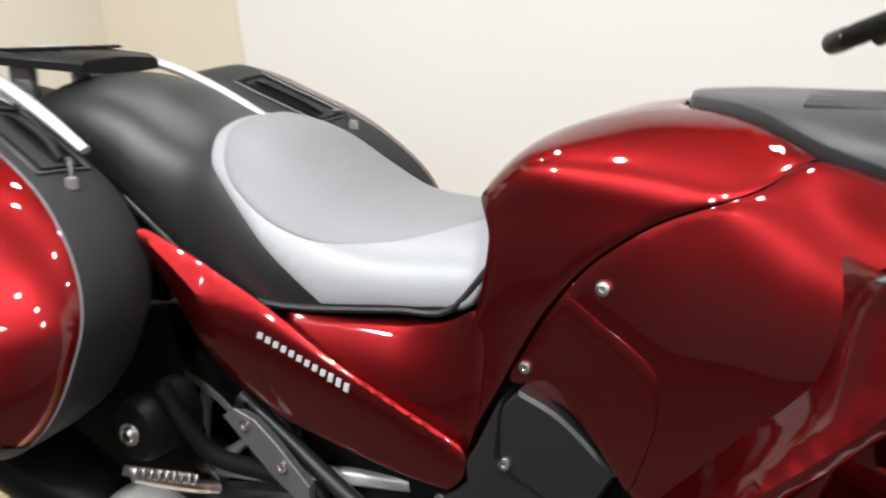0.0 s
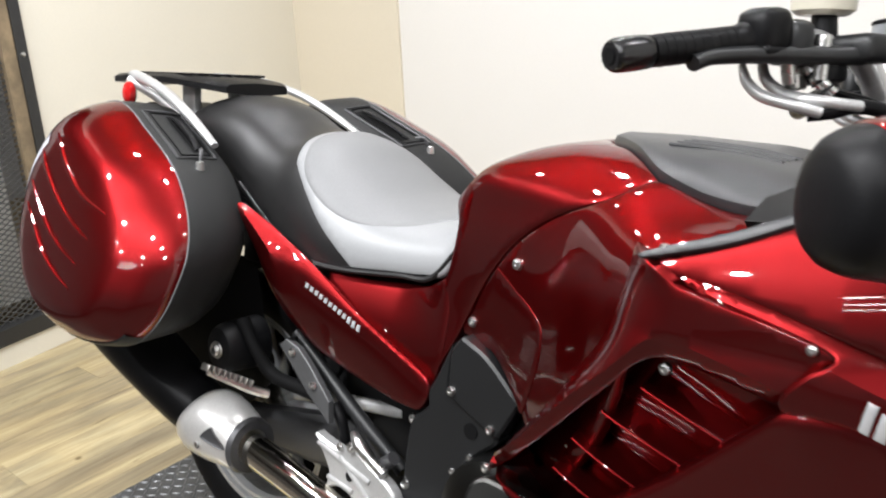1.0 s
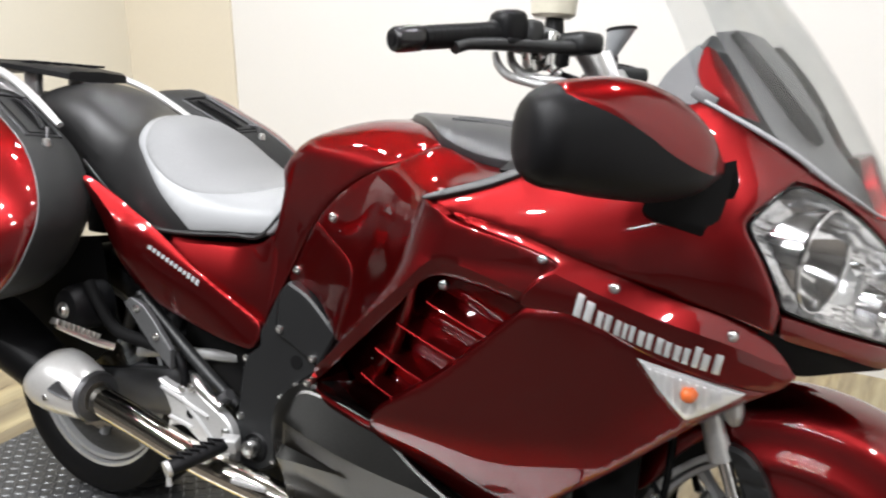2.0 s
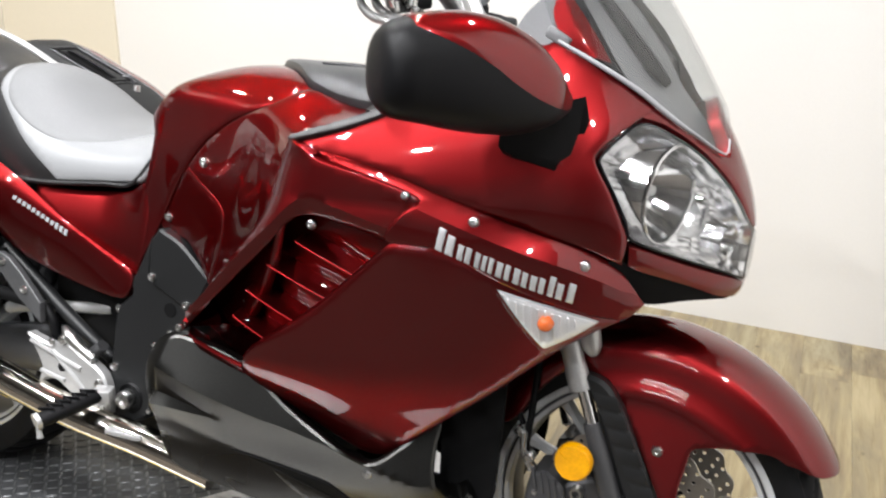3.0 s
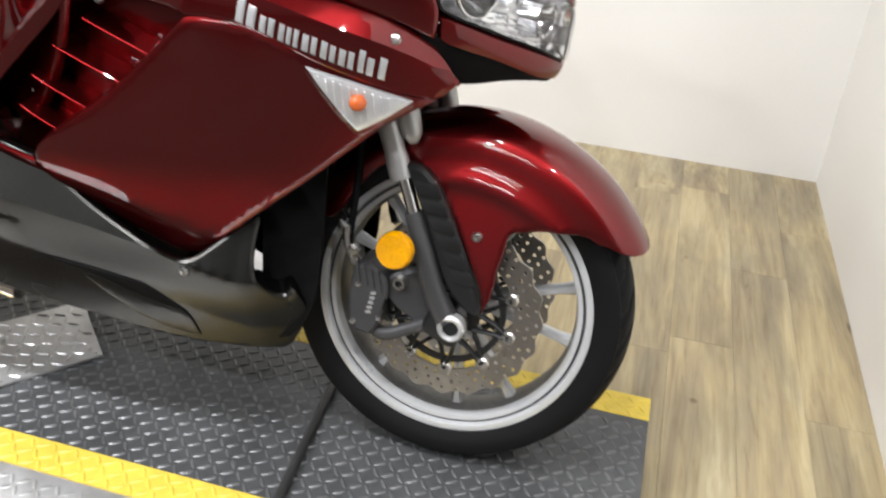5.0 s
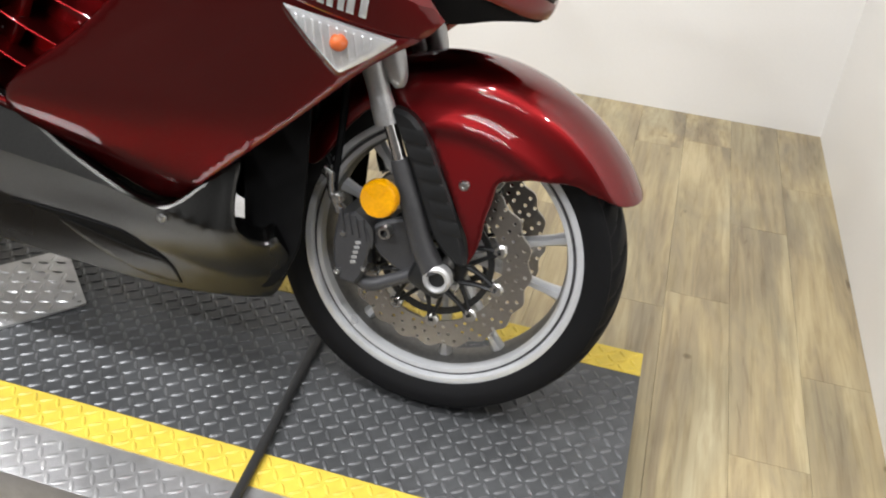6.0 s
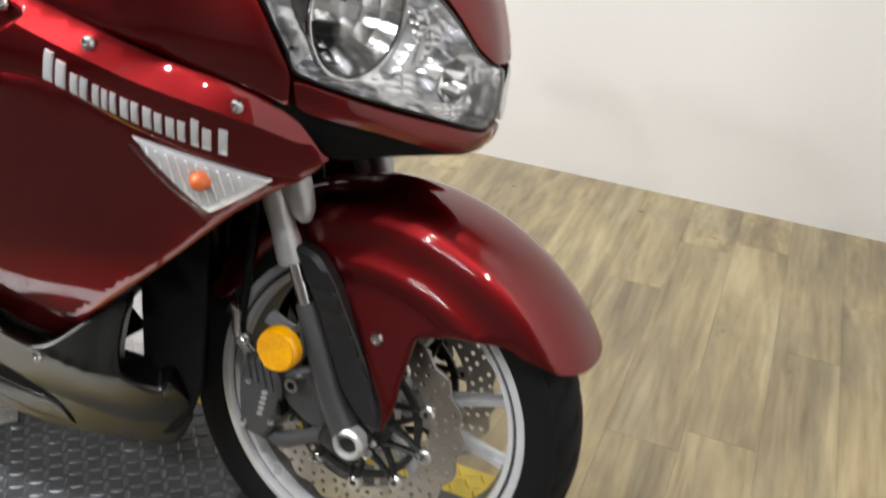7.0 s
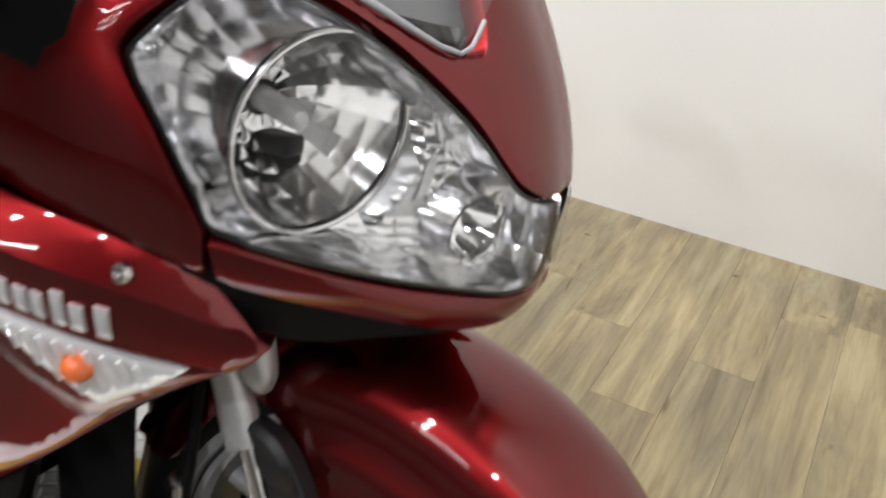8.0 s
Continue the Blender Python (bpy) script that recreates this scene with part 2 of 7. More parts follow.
def curve_points(points, each=6, closed=False):
    """Points along a smooth curve through the given ones; a point given twice stays a corner."""
    pts = [Vector(p) for p in points]
    n, out = len(pts), []
    for i in range(n if closed else n - 1):
        p1, p2 = pts[i], pts[(i + 1) % n]
        if (p2 - p1).length < 1e-7:
            continue
        p0 = pts[(i - 1) % n] if closed or i > 0 else p1
        p3 = pts[(i + 2) % n] if closed or i + 2 < n else p2
        m1 = (p2 - p0) * 0.5 if (p1 - p0).length > 1e-7 else (p2 - p1) * 0.5
        m2 = (p3 - p1) * 0.5 if (p3 - p2).length > 1e-7 else (p2 - p1) * 0.5
        m1 = m1 * min(1, (p2 - p1).length / max(m1.length, 1e-9))
        m2 = m2 * min(1, (p2 - p1).length / max(m2.length, 1e-9))
        for k in range(each):
            t = k / each
            out.append((2 * t**3 - 3 * t**2 + 1) * p1 + (t**3 - 2 * t**2 + t) * m1 + (3 * t**2 - 2 * t**3) * p2 + (t**3 - t**2) * m2)
    if not closed:
        out.append(pts[-1])
    return out


def tube(points, radius, sides=12, each=5, flat=1.0):
    """A round bar along a smooth curve; radius: a number or one for each given point."""
    way = curve_points(points, each)
    n = len(way)
    radii = radius if isinstance(radius, (list, tuple)) else [radius] * len(points)
    xs = [i / max(len(radii) - 1, 1) for i in range(len(radii))]
    rings, side = [], None
    for i, p in enumerate(way):
        d = (way[min(i + 1, n - 1)] - way[max(i - 1, 0)]).normalized()
        if side is None:
            side = d.cross(Vector((0, 0, 1)) if abs(d.z) < 0.9 else Vector((1, 0, 0))).normalized()
        side = (side - d * side.dot(d)).normalized()
        up = side.cross(d)
        r = spline(xs, radii, i / (n - 1)) if len(radii) > 1 else radii[0]
        rings.append([p + side * (r * math.cos(a)) + up * (r * flat * math.sin(a)) for a in [2 * math.pi * k / sides for k in range(sides)]])
    return loft(rings)


def turned(profile, centre, sides=48, axis="y", shift=None):
    """A body of revolution: profile of (radius, along the axis)."""
    rings = []
    for k in range(sides):
        a = 2 * math.pi * k / sides
        ring = []
        for j, (r, h) in enumerate(profile):
            rr = r + (shift(j, a) if shift else 0)
            u, v = rr * math.cos(a), rr * math.sin(a)
            ring.append({"y": (u, h, v), "z": (u, v, h), "x": (h, u, v)}[axis])
        rings.append([(p[0] + centre[0], p[1] + centre[1], p[2] + centre[2]) for p in ring])
    rings.append(rings[0])
    v, f = loft(rings, closed=False, caps=False)
    return v, f


def block(centre, size, edge=0.004, turn=None, segments=2):
    bm = bmesh.new()
    bmesh.ops.create_cube(bm, size=1.0)
    bmesh.ops.scale(bm, vec=size, verts=bm.verts)
    if edge:
        bmesh.ops.bevel(bm, geom=bm.edges[:], offset=min(edge, min(size) * 0.45), segments=segments, affect="EDGES", profile=0.5)
    m = Matrix.Translation(centre) @ (turn if turn else Matrix())
    verts = [tuple(m @ v.co) for v in bm.verts]
    bm.verts.index_update()
    faces = [tuple(v.index for v in f.verts) for f in bm.faces]
    bm.free()
    return verts, faces


def fill2(outline, inner, holes=()):
    """Triangles inside a plane outline, over its points and the inner ones."""
    pts = [Vector((p[0], p[1])) for p in outline]
    n = len(pts)
    edges = [(i, (i + 1) % n) for i in range(n)]
    for hole in holes:
        k = len(pts)
        pts += [Vector((p[0], p[1])) for p in hole]
        edges += [(k + i, k + (i + 1) % len(hole)) for i in range(len(hole))]
    pts += [Vector(p) for p in inner]
    got = delaunay_2d_cdt(pts, edges, [list(range(n))], 1, 1e-7)
    return [tuple(p) for p in got[0]], [tuple(f) for f in got[2]]


def inside(p, poly):
    x, y = p
    hit, j = False, len(poly) - 1
    for i in range(len(poly)):
        xi, yi, xj, yj = poly[i][0], poly[i][1], poly[j][0], poly[j][1]
        if (yi > y) != (yj > y) and x < (xj - xi) * (y - yi) / (yj - yi) + xi:
            hit = not hit
        j = i
    return hit


def near(p, poly):
    best = 9.0
    n = len(poly)
    for i in range(n):
        ax, ay = poly[i][0], poly[i][1]
        bx, by = poly[(i + 1) % n][0] - ax, poly[(i + 1) % n][1] - ay
        k = max(0.0, min(1.0, ((p[0] - ax) * bx + (p[1] - ay) * by) / max(bx * bx + by * by, 1e-12)))
        best = min(best, math.hypot(p[0] - ax - k * bx, p[1] - ay - k * by))
    return best


def patch(surface, outline, scale=(1.0, 1.0), step=0.012, thick=0.006, soft=0.005, lift=0.0, both=False, each=5, bulge=0.0, creases=()):
    """A moulded panel that lies on a curved surface: its outline in the surface's own two coordinates (scale turns these into metres).
    soft: radius of its rounded edge; lift: how far it stands off; both: the outline runs from the middle line and is continued on the other side."""
    flat = [(u * scale[0], v * scale[1]) for u, v in outline]
    line = [(p.x, p.y) for p in curve_points([(u, v, 0) for u, v in flat], each, closed=not both)]
    if both:
        axis = both - 1
        other = [((-p[0], p[1]) if axis == 0 else (p[0], -p[1])) for p in reversed(line)]
        line = line + [p for p in other if abs(p[axis]) > 1e-6]
        line = [p for i, p in enumerate(line) if math.dist(p, line[i - 1]) > 1e-6]
    # even out the outline's steps
    even = []
    for i, p in enumerate(line):
        q = line[(i + 1) % len(line)]
        k = max(1, round(math.dist(p, q) / step))
        even += [(p[0] + (q[0] - p[0]) * j / k, p[1] + (q[1] - p[1]) * j / k) for j in range(k)]
    line = even
    area = sum(line[i - 1][0] * line[i][1] - line[i][0] * line[i - 1][1] for i in range(len(line)))
    if area < 0:
        line.reverse()
    n = len(line)
    inner = []
    for d in ((0.3 * soft, soft) if soft else ()):
        for i in range(n):
            a, b = line[i - 1], line[(i + 1) % n]
            l = math.hypot(b[0] - a[0], b[1] - a[1])
            if l < 1e-9:
                continue
            p = (line[i][0] - (b[1] - a[1]) / l * d, line[i][1] + (b[0] - a[0]) / l * d)
            if inside(p, line) and near(p, line) > d * 0.9:
                inner.append(p)
    folds = []
    for fold in creases:
        for a, b in zip(fold, fold[1:]):
            k = max(1, round(math.dist(a, b) / (step * 0.8)))
            folds += [(a[0] + (b[0] - a[0]) * j / k, a[1] + (b[1] - a[1]) * j / k) for j in range(k + 1)]
    folds = [p for i, p in enumerate(folds) if inside(p, line) and near(p, line) > soft * 1.1 and all(math.dist(p, q) > step * 0.3 for q in folds[max(0, i - 2):i])]
    inner = [p for p in inner if all(math.dist(p, q) > step * 0.3 for q in folds)] + folds
    us, vs = [p[0] for p in line], [p[1] for p in line]
    clear = soft + step * 0.45
    for i in range(int((max(us) - min(us)) / step) + 1):
        for j in range(int((max(vs) - min(vs)) / step) + 1):
            p = (min(us) + (i + 0.5 * (j % 2)) * step, min(vs) + (j + 0.37) * step)
            if inside(p, line) and near(p, line) > clear and all(math.dist(p, q) > step * 0.6 for q in folds):
                inner.append(p)
    pts, faces = fill2(line, inner)
    verts, norms = [], []
    e = 0.004
    far = max(near(p, line) for p in pts) if bulge else 1
    for p in pts:
        u, v = p[0] / scale[0], p[1] / scale[1]
        a = Vector(surface(u, v))
        du = Vector(surface(u + e / scale[0], v)) - Vector(surface(u - e / scale[0], v))
        dv = Vector(surface(u, v + e / scale[1])) - Vector(surface(u, v - e / scale[1]))
        nn = du.cross(dv).normalized()
        if nn.dot(a - Vector((a.x * 0.85 + 0.12, 0, 0.45))) < 0:
            nn = -nn
        d = near(p, line)
        drop = soft * (1 - math.sqrt(max(0, 1 - (1 - d / soft) ** 2))) if soft and d < soft else 0
        swell = bulge * (1 - (1 - min(d / far, 1)) ** 2) if bulge else 0
        verts.append(a + nn * (lift + swell - drop))
        norms.append(nn)
    # faces look outwards
    out = []
    for f in faces:
        a, b, c = verts[f[0]], verts[f[1]], verts[f[2]]
        out.append(f if (b - a).cross(c - a).dot(norms[f[0]]) > 0 else tuple(reversed(f)))
    # the edge is turned inwards
    m = len(verts)
    count = {}
    for f in out:
        for i in range(len(f)):
            count[(f[i], f[(i + 1) % len(f)])] = 1
    rim = [(a, b) for a, b in count if (b, a) not in count]
    back = {}
    for a, b in rim:
        for q in (a, b):
            if q not in back:
                back[q] = len(verts)
                verts.append(verts[q] - norms[q] * thick)
    out += [(b, a, back[a], back[b]) for a, b in rim]
    return [tuple(v) for v in verts], out


def plate(outline, y0, y1, edge=0.002, each=5, closed_curve=True, holes=()):
    """A flat plate in the machine's side plane: outline (x, z), from y0 (outer) to y1 (inner)."""
    line = [(p.x, p.y) for p in curve_points([(a, b, 0) for a, b in outline], each, closed=True)] if closed_curve else list(outline)
    area = sum(line[i - 1][0] * line[i][1] - line[i][0] * line[i - 1][1] for i in range(len(line)))
    if area < 0:
        line.reverse()
    n = len(line)
    def shrunk(d):
        res = []
        for i in range(n):
            a, b = line[i - 1], line[(i + 1) % n]
            l = max(math.hypot(b[0] - a[0], b[1] - a[1]), 1e-9)
            res.append((line[i][0] - (b[1] - a[1]) / l * d, line[i][1] + (b[0] - a[0]) / l * d))
        return res
    s = 1 if y1 > y0 else -1
    small = shrunk(edge)
    pts, faces = fill2(small, [], holes)
    if holes:
        faces = [f for f in faces if not any(inside((sum(pts[i][0] for i in f) / len(f), sum(pts[i][1] for i in f) / len(f)), h) for h in holes)]
    verts = [(p[0], y0, p[1]) for p in pts]
    def way(f):
        a, b, c = [Vector(verts[i]) for i in f[:3]]
        return f if (b - a).cross(c - a).y * s < 0 else tuple(reversed(f))
    out = [way(f) for f in faces]
    k = len(verts)
    verts += [(p[0], y0, p[1]) for p in small] + [(p[0], y0 + s * edge, p[1]) for p in line] + [(p[0], y1, p[1]) for p in line]
    for r in range(2):
        for i in range(n):
            j = (i + 1) % n
            q = (k + r * n + i, k + r * n + j, k + (r + 1) * n + j, k + (r + 1) * n + i)
            out.append(q if s > 0 else tuple(reversed(q)))
    for h in holes:
        kk = len(verts)
        verts += [(p[0], y0, p[1]) for p in h] + [(p[0], y1, p[1]) for p in h]
        out += [(kk + i, kk + (i + 1) % len(h), kk + len(h) + (i + 1) % len(h), kk + len(h) + i) for i in range(len(h))]
    m = len(verts)
    verts += [(p[0], y1, p[1]) for p in pts]
    out += [tuple(reversed([i + m for i in f])) for f in [way(f) for f in faces]]
    return verts, out


def ring_points(cx, cy, r, n):
    return [(cx + r * math.cos(2 * math.pi * k / n), cy + r * math.sin(2 * math.pi * k / n)) for k in range(n)]


# ---- forms of the machine: half widths and heights in its own metres ----
def spline(xs, ys, x):
    """Smooth curve through the knots (xs, ys), held flat beyond the ends."""
    n = len(xs)
    if x <= xs[0]:
        return ys[0]
    if x >= xs[-1]:
        return ys[-1]
    i = 0
    while x > xs[i + 1]:
        i += 1
    def slope(k):
        a, b = max(k - 1, 0), min(k + 1, n - 1)
        return (ys[b] - ys[a]) / (xs[b] - xs[a])
    h = xs[i + 1] - xs[i]
    t = (x - xs[i]) / h
    m0, m1 = slope(i) * h, slope(i + 1) * h
    return ((2 * t**3 - 3 * t**2 + 1) * ys[i] + (t**3 - 2 * t**2 + t) * m0 + (3 * t**2 - 2 * t**3) * ys[i + 1] + (t**3 - t**2) * m1)


def sheet(xs, zs, table, x, z):
    """Smooth height over a small grid: one row of the table for each x."""
    return spline(xs, [spline(zs, row, z) for row in table], x)


# tank and knee: sections (half width, height) from the top centre down
BODY_X = (0.56, 0.60, 0.66, 0.75, 0.85, 0.95, 1.02, 1.16)
BODY_Y = ((0, .07, .122, .145, .160, .172, .185), (0, .08, .144, .162, .172, .178, .188), (0, .09, .163, .176, .181, .180, .190), (0, .105, .181, .196, .203, .205, .215),
          (0, .118, .200, .222, .240, .250, .262), (0, .13, .223, .272, .297, .305, .310), (0, .14, .225, .308, .335, .335, .335), (0, .15, .24, .33, .345, .34, .335))
BODY_Z = ((.850, .846, .835, .800, .750, .690, .60), (.906, .908, .885, .835, .770, .690, .60), (.950, .952, .930, .870, .790, .700, .59), (.982, .974, .934, .880, .800, .700, .57),
          (.986, .977, .928, .878, .800, .700, .56), (.982, .974, .925, .876, .800, .690, .55), (.978, .970, .920, .874, .800, .690, .55), (.955, .95, .925, .89, .80, .69, .55))
STEPS = (0, 1, 2, 3, 4, 5, 6)


def body(x, s):
    y = spline(BODY_X, [spline(STEPS, row, s) for row in BODY_Y], x)
    z = spline(BODY_X, [spline(STEPS, row, s) for row in BODY_Z], x)
    return (x, -y, z)


MID_X, MID_Z = (.76, .85, .95, 1.10, 1.25, 1.40, 1.52), (.34, .45, .56, .68, .78, .86)
MID_Y = ((.19, .24, .29, .29, .28, .26), (.21, .27, .33, .335, .325, .30), (.215, .275, .345, .35, .345, .32), (.21, .26, .315, .338, .345, .325),
         (.175, .225, .28, .318, .327, .315), (.12, .165, .215, .275, .30, .295), (.06, .10, .15, .20, .225, .23))


def mid(x, z):
    return (x, -sheet(MID_X, MID_Z, MID_Y, x, z), z)


BELLY_X, BELLY_Z = (.76, .90, 1.05, 1.20, 1.30), (.08, .2, .3, .4, .56)
BELLY_Y = ((.15, .24, .28, .31, .335), (.15, .225, .262, .285, .33), (.14, .195, .235, .255, .30), (.10, .15, .195, .22, .26), (.06, .10, .13, .16, .20))


def belly(x, z):
    return (x, -sheet(BELLY_X, BELLY_Z, BELLY_Y, x, z), z)


NOSE_Z = (.64, .70, .75, .80, .85, .90, .95, 1.0, 1.05, 1.12)
NOSE_F = (1.60, 1.637, 1.645, 1.645, 1.633, 1.612, 1.585, 1.555, 1.522, 1.47)
NOSE_W = (.20, .25, .285, .302, .304, .298, .284, .264, .238, .20)
NOSE_B = (.30, .32, .335, .34, .333, .312, .28, .25, .22, .18)


def nose(u, z):
    """u 0 at the front centre, 1 where the plan turns straight, 2 at the rear."""
    w = spline(NOSE_Z, NOSE_W, z)
    if u <= 1:
        a = u * math.pi / 2
        return (1.36 + (spline(NOSE_Z, NOSE_F, z) - 1.36) * math.cos(a), -w * math.sin(a), z)
    k = u - 1
    return (1.36 - .40 * k, -(w + (spline(NOSE_Z, NOSE_B, z) - w) * k * (2 - k)), z)


TAIL_X, TAIL_Z = (.10, .25, .40, .55, .66), (.55, .65, .75, .85)
TAIL_Y = ((.20, .225, .235, .225), (.19, .205, .208, .195), (.185, .192, .185, .17), (.19, .186, .175, .165), (.19, .186, .178, .17))


def tail(x, z):
    return (x, -sheet(TAIL_X, TAIL_Z, TAIL_Y, x, z), z)


def fender(a, s):
    """a: degrees round the front axle from straight ahead; s: 0 on the crown, 1 at its edge, 3 low on the side."""
    ro = spline((15, 30, 60, 90, 120, 150), (.332, .327, .318, .316, .312, .300), a)
    k = abs(s)
    if k <= 1:
        y, r = .090 * math.sin(k * math.pi / 2) ** 0.85, ro - .055 * (1 - max(math.cos(k * math.pi / 2), 0.0) ** 0.7)
    else:
        y, r = .090 + .019 * (k - 1) + .004 * math.exp(-((k - 1.45) / .13) ** 2), ro - .055 - .085 * (k - 1)
    y = math.copysign(y, -s)
    b = math.radians(a)
    return (1.50 + r * math.cos(b), y, .304 + r * math.sin(b))

# ---- the room ----
def slab(x0, y0, z0, x1, y1, z1):
    v = [(x, y, z) for x in (x0, x1) for y in (y0, y1) for z in (z0, z1)]
    f = [(0, 1, 3, 2), (4, 6, 7, 5), (0, 4, 5, 1), (2, 3, 7, 6), (0, 2, 6, 4), (1, 5, 7, 3)]
    return v, f


def left_x(y):
    return -1.645 - 0.15 * (y - 0.05)


thing("floor", slab(-4.2, -7.0, FLOOR - 0.12, 4.3, 2.1, FLOOR - 0.004), JOINT, "wood-look plank floor with grey-brown grain", "floor", "structure", smooth=False)
thing("floor_aisle", slab(-4.2, -7.0, FLOOR - 0.0035, 4.3, -0.46, FLOOR + 0.001), AISLE, "unseen dark floor in front, toned for the fairing's reflections", "floor", "structure", smooth=False)
thing("wall_back", slab(-2.3, BACK, FLOOR - 0.1, RIGHT + 0.2, BACK + 0.12, CEIL), WALL, "plain white painted wall", "wall", "structure", smooth=False)
thing("wall_right", slab(RIGHT, -0.75, FLOOR - 0.1, RIGHT + 0.12, BACK, CEIL), WALL, "plain white painted wall", "wall", "structure", smooth=False)
thing("wall_side", slab(4.2, -7.0, FLOOR - 0.1, 4.32, 2.1, CEIL), SHOP, "dim side wall of the shop", "wall", "structure", smooth=False)
thing("wall_behind", slab(-4.2, -7.0, FLOOR - 0.1, 4.2, -6.88, CEIL), SHOP, "dim wall at the far side of the shop", "wall", "structure", smooth=False)
thing("wall_far", slab(-4.2, -6.88, FLOOR - 0.1, -4.08, 2.1, CEIL), SHOP, "dim wall beyond the mesh screen", "wall", "structure", smooth=False)
thing("ceiling", slab(-4.2, -7.0, CEIL, 4.32, 2.1, CEIL + 0.1), CEILING, "plain dark ceiling, toned for what the paint reflects", "ceiling", "structure", smooth=False)
thing("wall_panel", slab(-1.93, BACK - 0.012, FLOOR, -1.235, BACK - 0.0005, CEIL), BEIGE, "beige strip of the back wall", "wall", "structure", smooth=False)


def skew(y0, y1, z0, z1, depth=0.10, fore=0.0):
    """A piece of the left wall, which stands slightly askew."""
    v = []
    for dx in (fore, -depth):
        for y in (y0, y1):
            for z in (z0, z1):
                v.append((left_x(y) + dx, y, z))
    return v, [(0, 1, 3, 2), (4, 6, 7, 5), (0, 4, 5, 1), (2, 3, 7, 6), (0, 2, 6, 4), (1, 5, 7, 3)]


thing("wall_left", joined(skew(0.425, BACK, FLOOR, CEIL), skew(-0.6, 0.425, FLOOR, -0.035), skew(-0.6, 0.425, 2.2, CEIL)), CREAM, "cream painted wall with a mesh-filled opening", "wall", "structure", smooth=False)

screen_thing = thing("mesh_screen", joined(skew(-0.6, 0.425, -0.035, 0.025, 0.05, 0.012)), FRAME_BLACK, "black steel framed screen with expanded metal mesh", "screen", smooth=False)
part("frame_post", skew(0.385, 0.425, 0.025, 2.2, 0.05, 0.012), FRAME_BLACK, screen_thing, smooth=False)
part("timber_post", skew(0.335, 0.384, 0.026, 2.2, 0.05, 0.004), OLD_WOOD, screen_thing, "weathered timber post behind the steel frame", smooth=False)
for bz in (-0.01, 0.95):
    for by in (0.405, -0.08):
        if bz < 0 or by > 0:
            part("bolt_head", turned([(0.0, 0.018), (0.006, 0.017), (0.009, 0.013), (0.009, 0.0)], (left_x(by), by, bz), 10, "x"), BOLT, screen_thing)


def mesh_strands():
    shapes = []
    y0, y1, z0, z1 = -0.6, 0.335, 0.026, 1.35
    for sgn in (1, -1):
        c = -3.0
        while c < 3.0:
            # strand: z = sgn * 0.52 * y + c
            pts = []
            for y in (y0, y1):
                pts.append((y, sgn * 0.52 * y + c))
            (ya, za), (yb, zb) = pts
            def cut(y, z, yo, zo):
                if z < z0:
                    k = (z0 - z) / (zo - z)
                    return y + (yo - y) * k, z0
                if z > z1:
                    k = (z1 - z) / (zo - z)
                    return y + (yo - y) * k, z1
                return y, z
            if max(za, zb) > z0 and min(za, zb) < z1:
                a = cut(ya, za, yb, zb)
                b = cut(yb, zb, ya, za)
                w = 0.0022
                x1, x2 = left_x(a[0]) - 0.02, left_x(b[0]) - 0.02
                v = [(x1, a[0], a[1] - w), (x1, a[0], a[1] + w), (x2, b[0], b[1] + w), (x2, b[0], b[1] - w)]
                v += [(x - 0.003, y, z) for x, y, z in v]
                shapes.append((v, [(0, 1, 2, 3), (7, 6, 5, 4), (1, 5, 6, 2), (0, 3, 7, 4)]))
            c += 0.020
    return joined(*shapes)


tagged(part("mesh", mesh_strands(), MESH_METAL, screen_thing, "expanded metal mesh", smooth=False), kind="stuff")
part("backing", skew(-0.6, 0.335, 0.026, 1.5, 0.21, -0.2), WALL, screen_thing, "white sheet behind the mesh", smooth=False)
part("back_rail", joined(skew(0.14, 0.17, 0.16, 1.5, 0.14, -0.12), skew(-0.6, 0.14, 0.16, 0.19, 0.14, -0.12)), MESH_METAL, screen_thing, smooth=False)
for lx, ly, w in SPOTS:
    thing("ceiling_lamp", turned([(0.0, CEIL - 0.06), (0.085, CEIL - 0.062), (0.09, CEIL - 0.07), (0.10, CEIL - 0.06), (0.10, CEIL - 0.001)], (lx, ly, 0), 24, "z"), CEILING, "round ceiling spot lamp, placed for highlights and fill", "lamp", group="ceiling spot lamps")
for lx, ly, w in TUBES:
    thing("tube_lamp", slab(lx - 0.63, ly - 0.06, CEIL - 0.06, lx + 0.63, ly + 0.06, CEIL - 0.001), CEILING, "white ceiling tube lamp housing", "lamp", smooth=False, group="ceiling tube lamps")

# ---- the lift the machine stands on ----
X0, X1, Y0, Y1 = -0.43, 1.855, -0.247, 0.176
lift = thing("motorcycle_lift", slab(X0, Y0, -0.085, X1, Y1, 0.0), PLATE_BLACK, "low black tread-plate lift with yellow edge stripes", "lift", smooth=False)
part("edge_stripe", slab(X0, Y0 - 0.068, -0.085, X1, Y0 - 0.0003, 0.001), YELLOW, lift, "yellow painted edge stripe", smooth=False)
part("edge_stripe", slab(X0, Y1 + 0.0003, -0.085, X1, Y1 + 0.070, 0.001), YELLOW, lift, "yellow painted edge stripe", smooth=False)
part("side_plate", slab(X0, Y0 - 0.17, -0.085, X1, Y0 - 0.0685, -0.001), PLATE_STEEL, lift, "bare tread-plate side extension", smooth=False)
part("side_plate", slab(X0, Y1 + 0.0705, -0.085, 1.16, Y1 + 0.38, -0.001), PLATE_STEEL, lift, "bare tread-plate side extension", smooth=False)
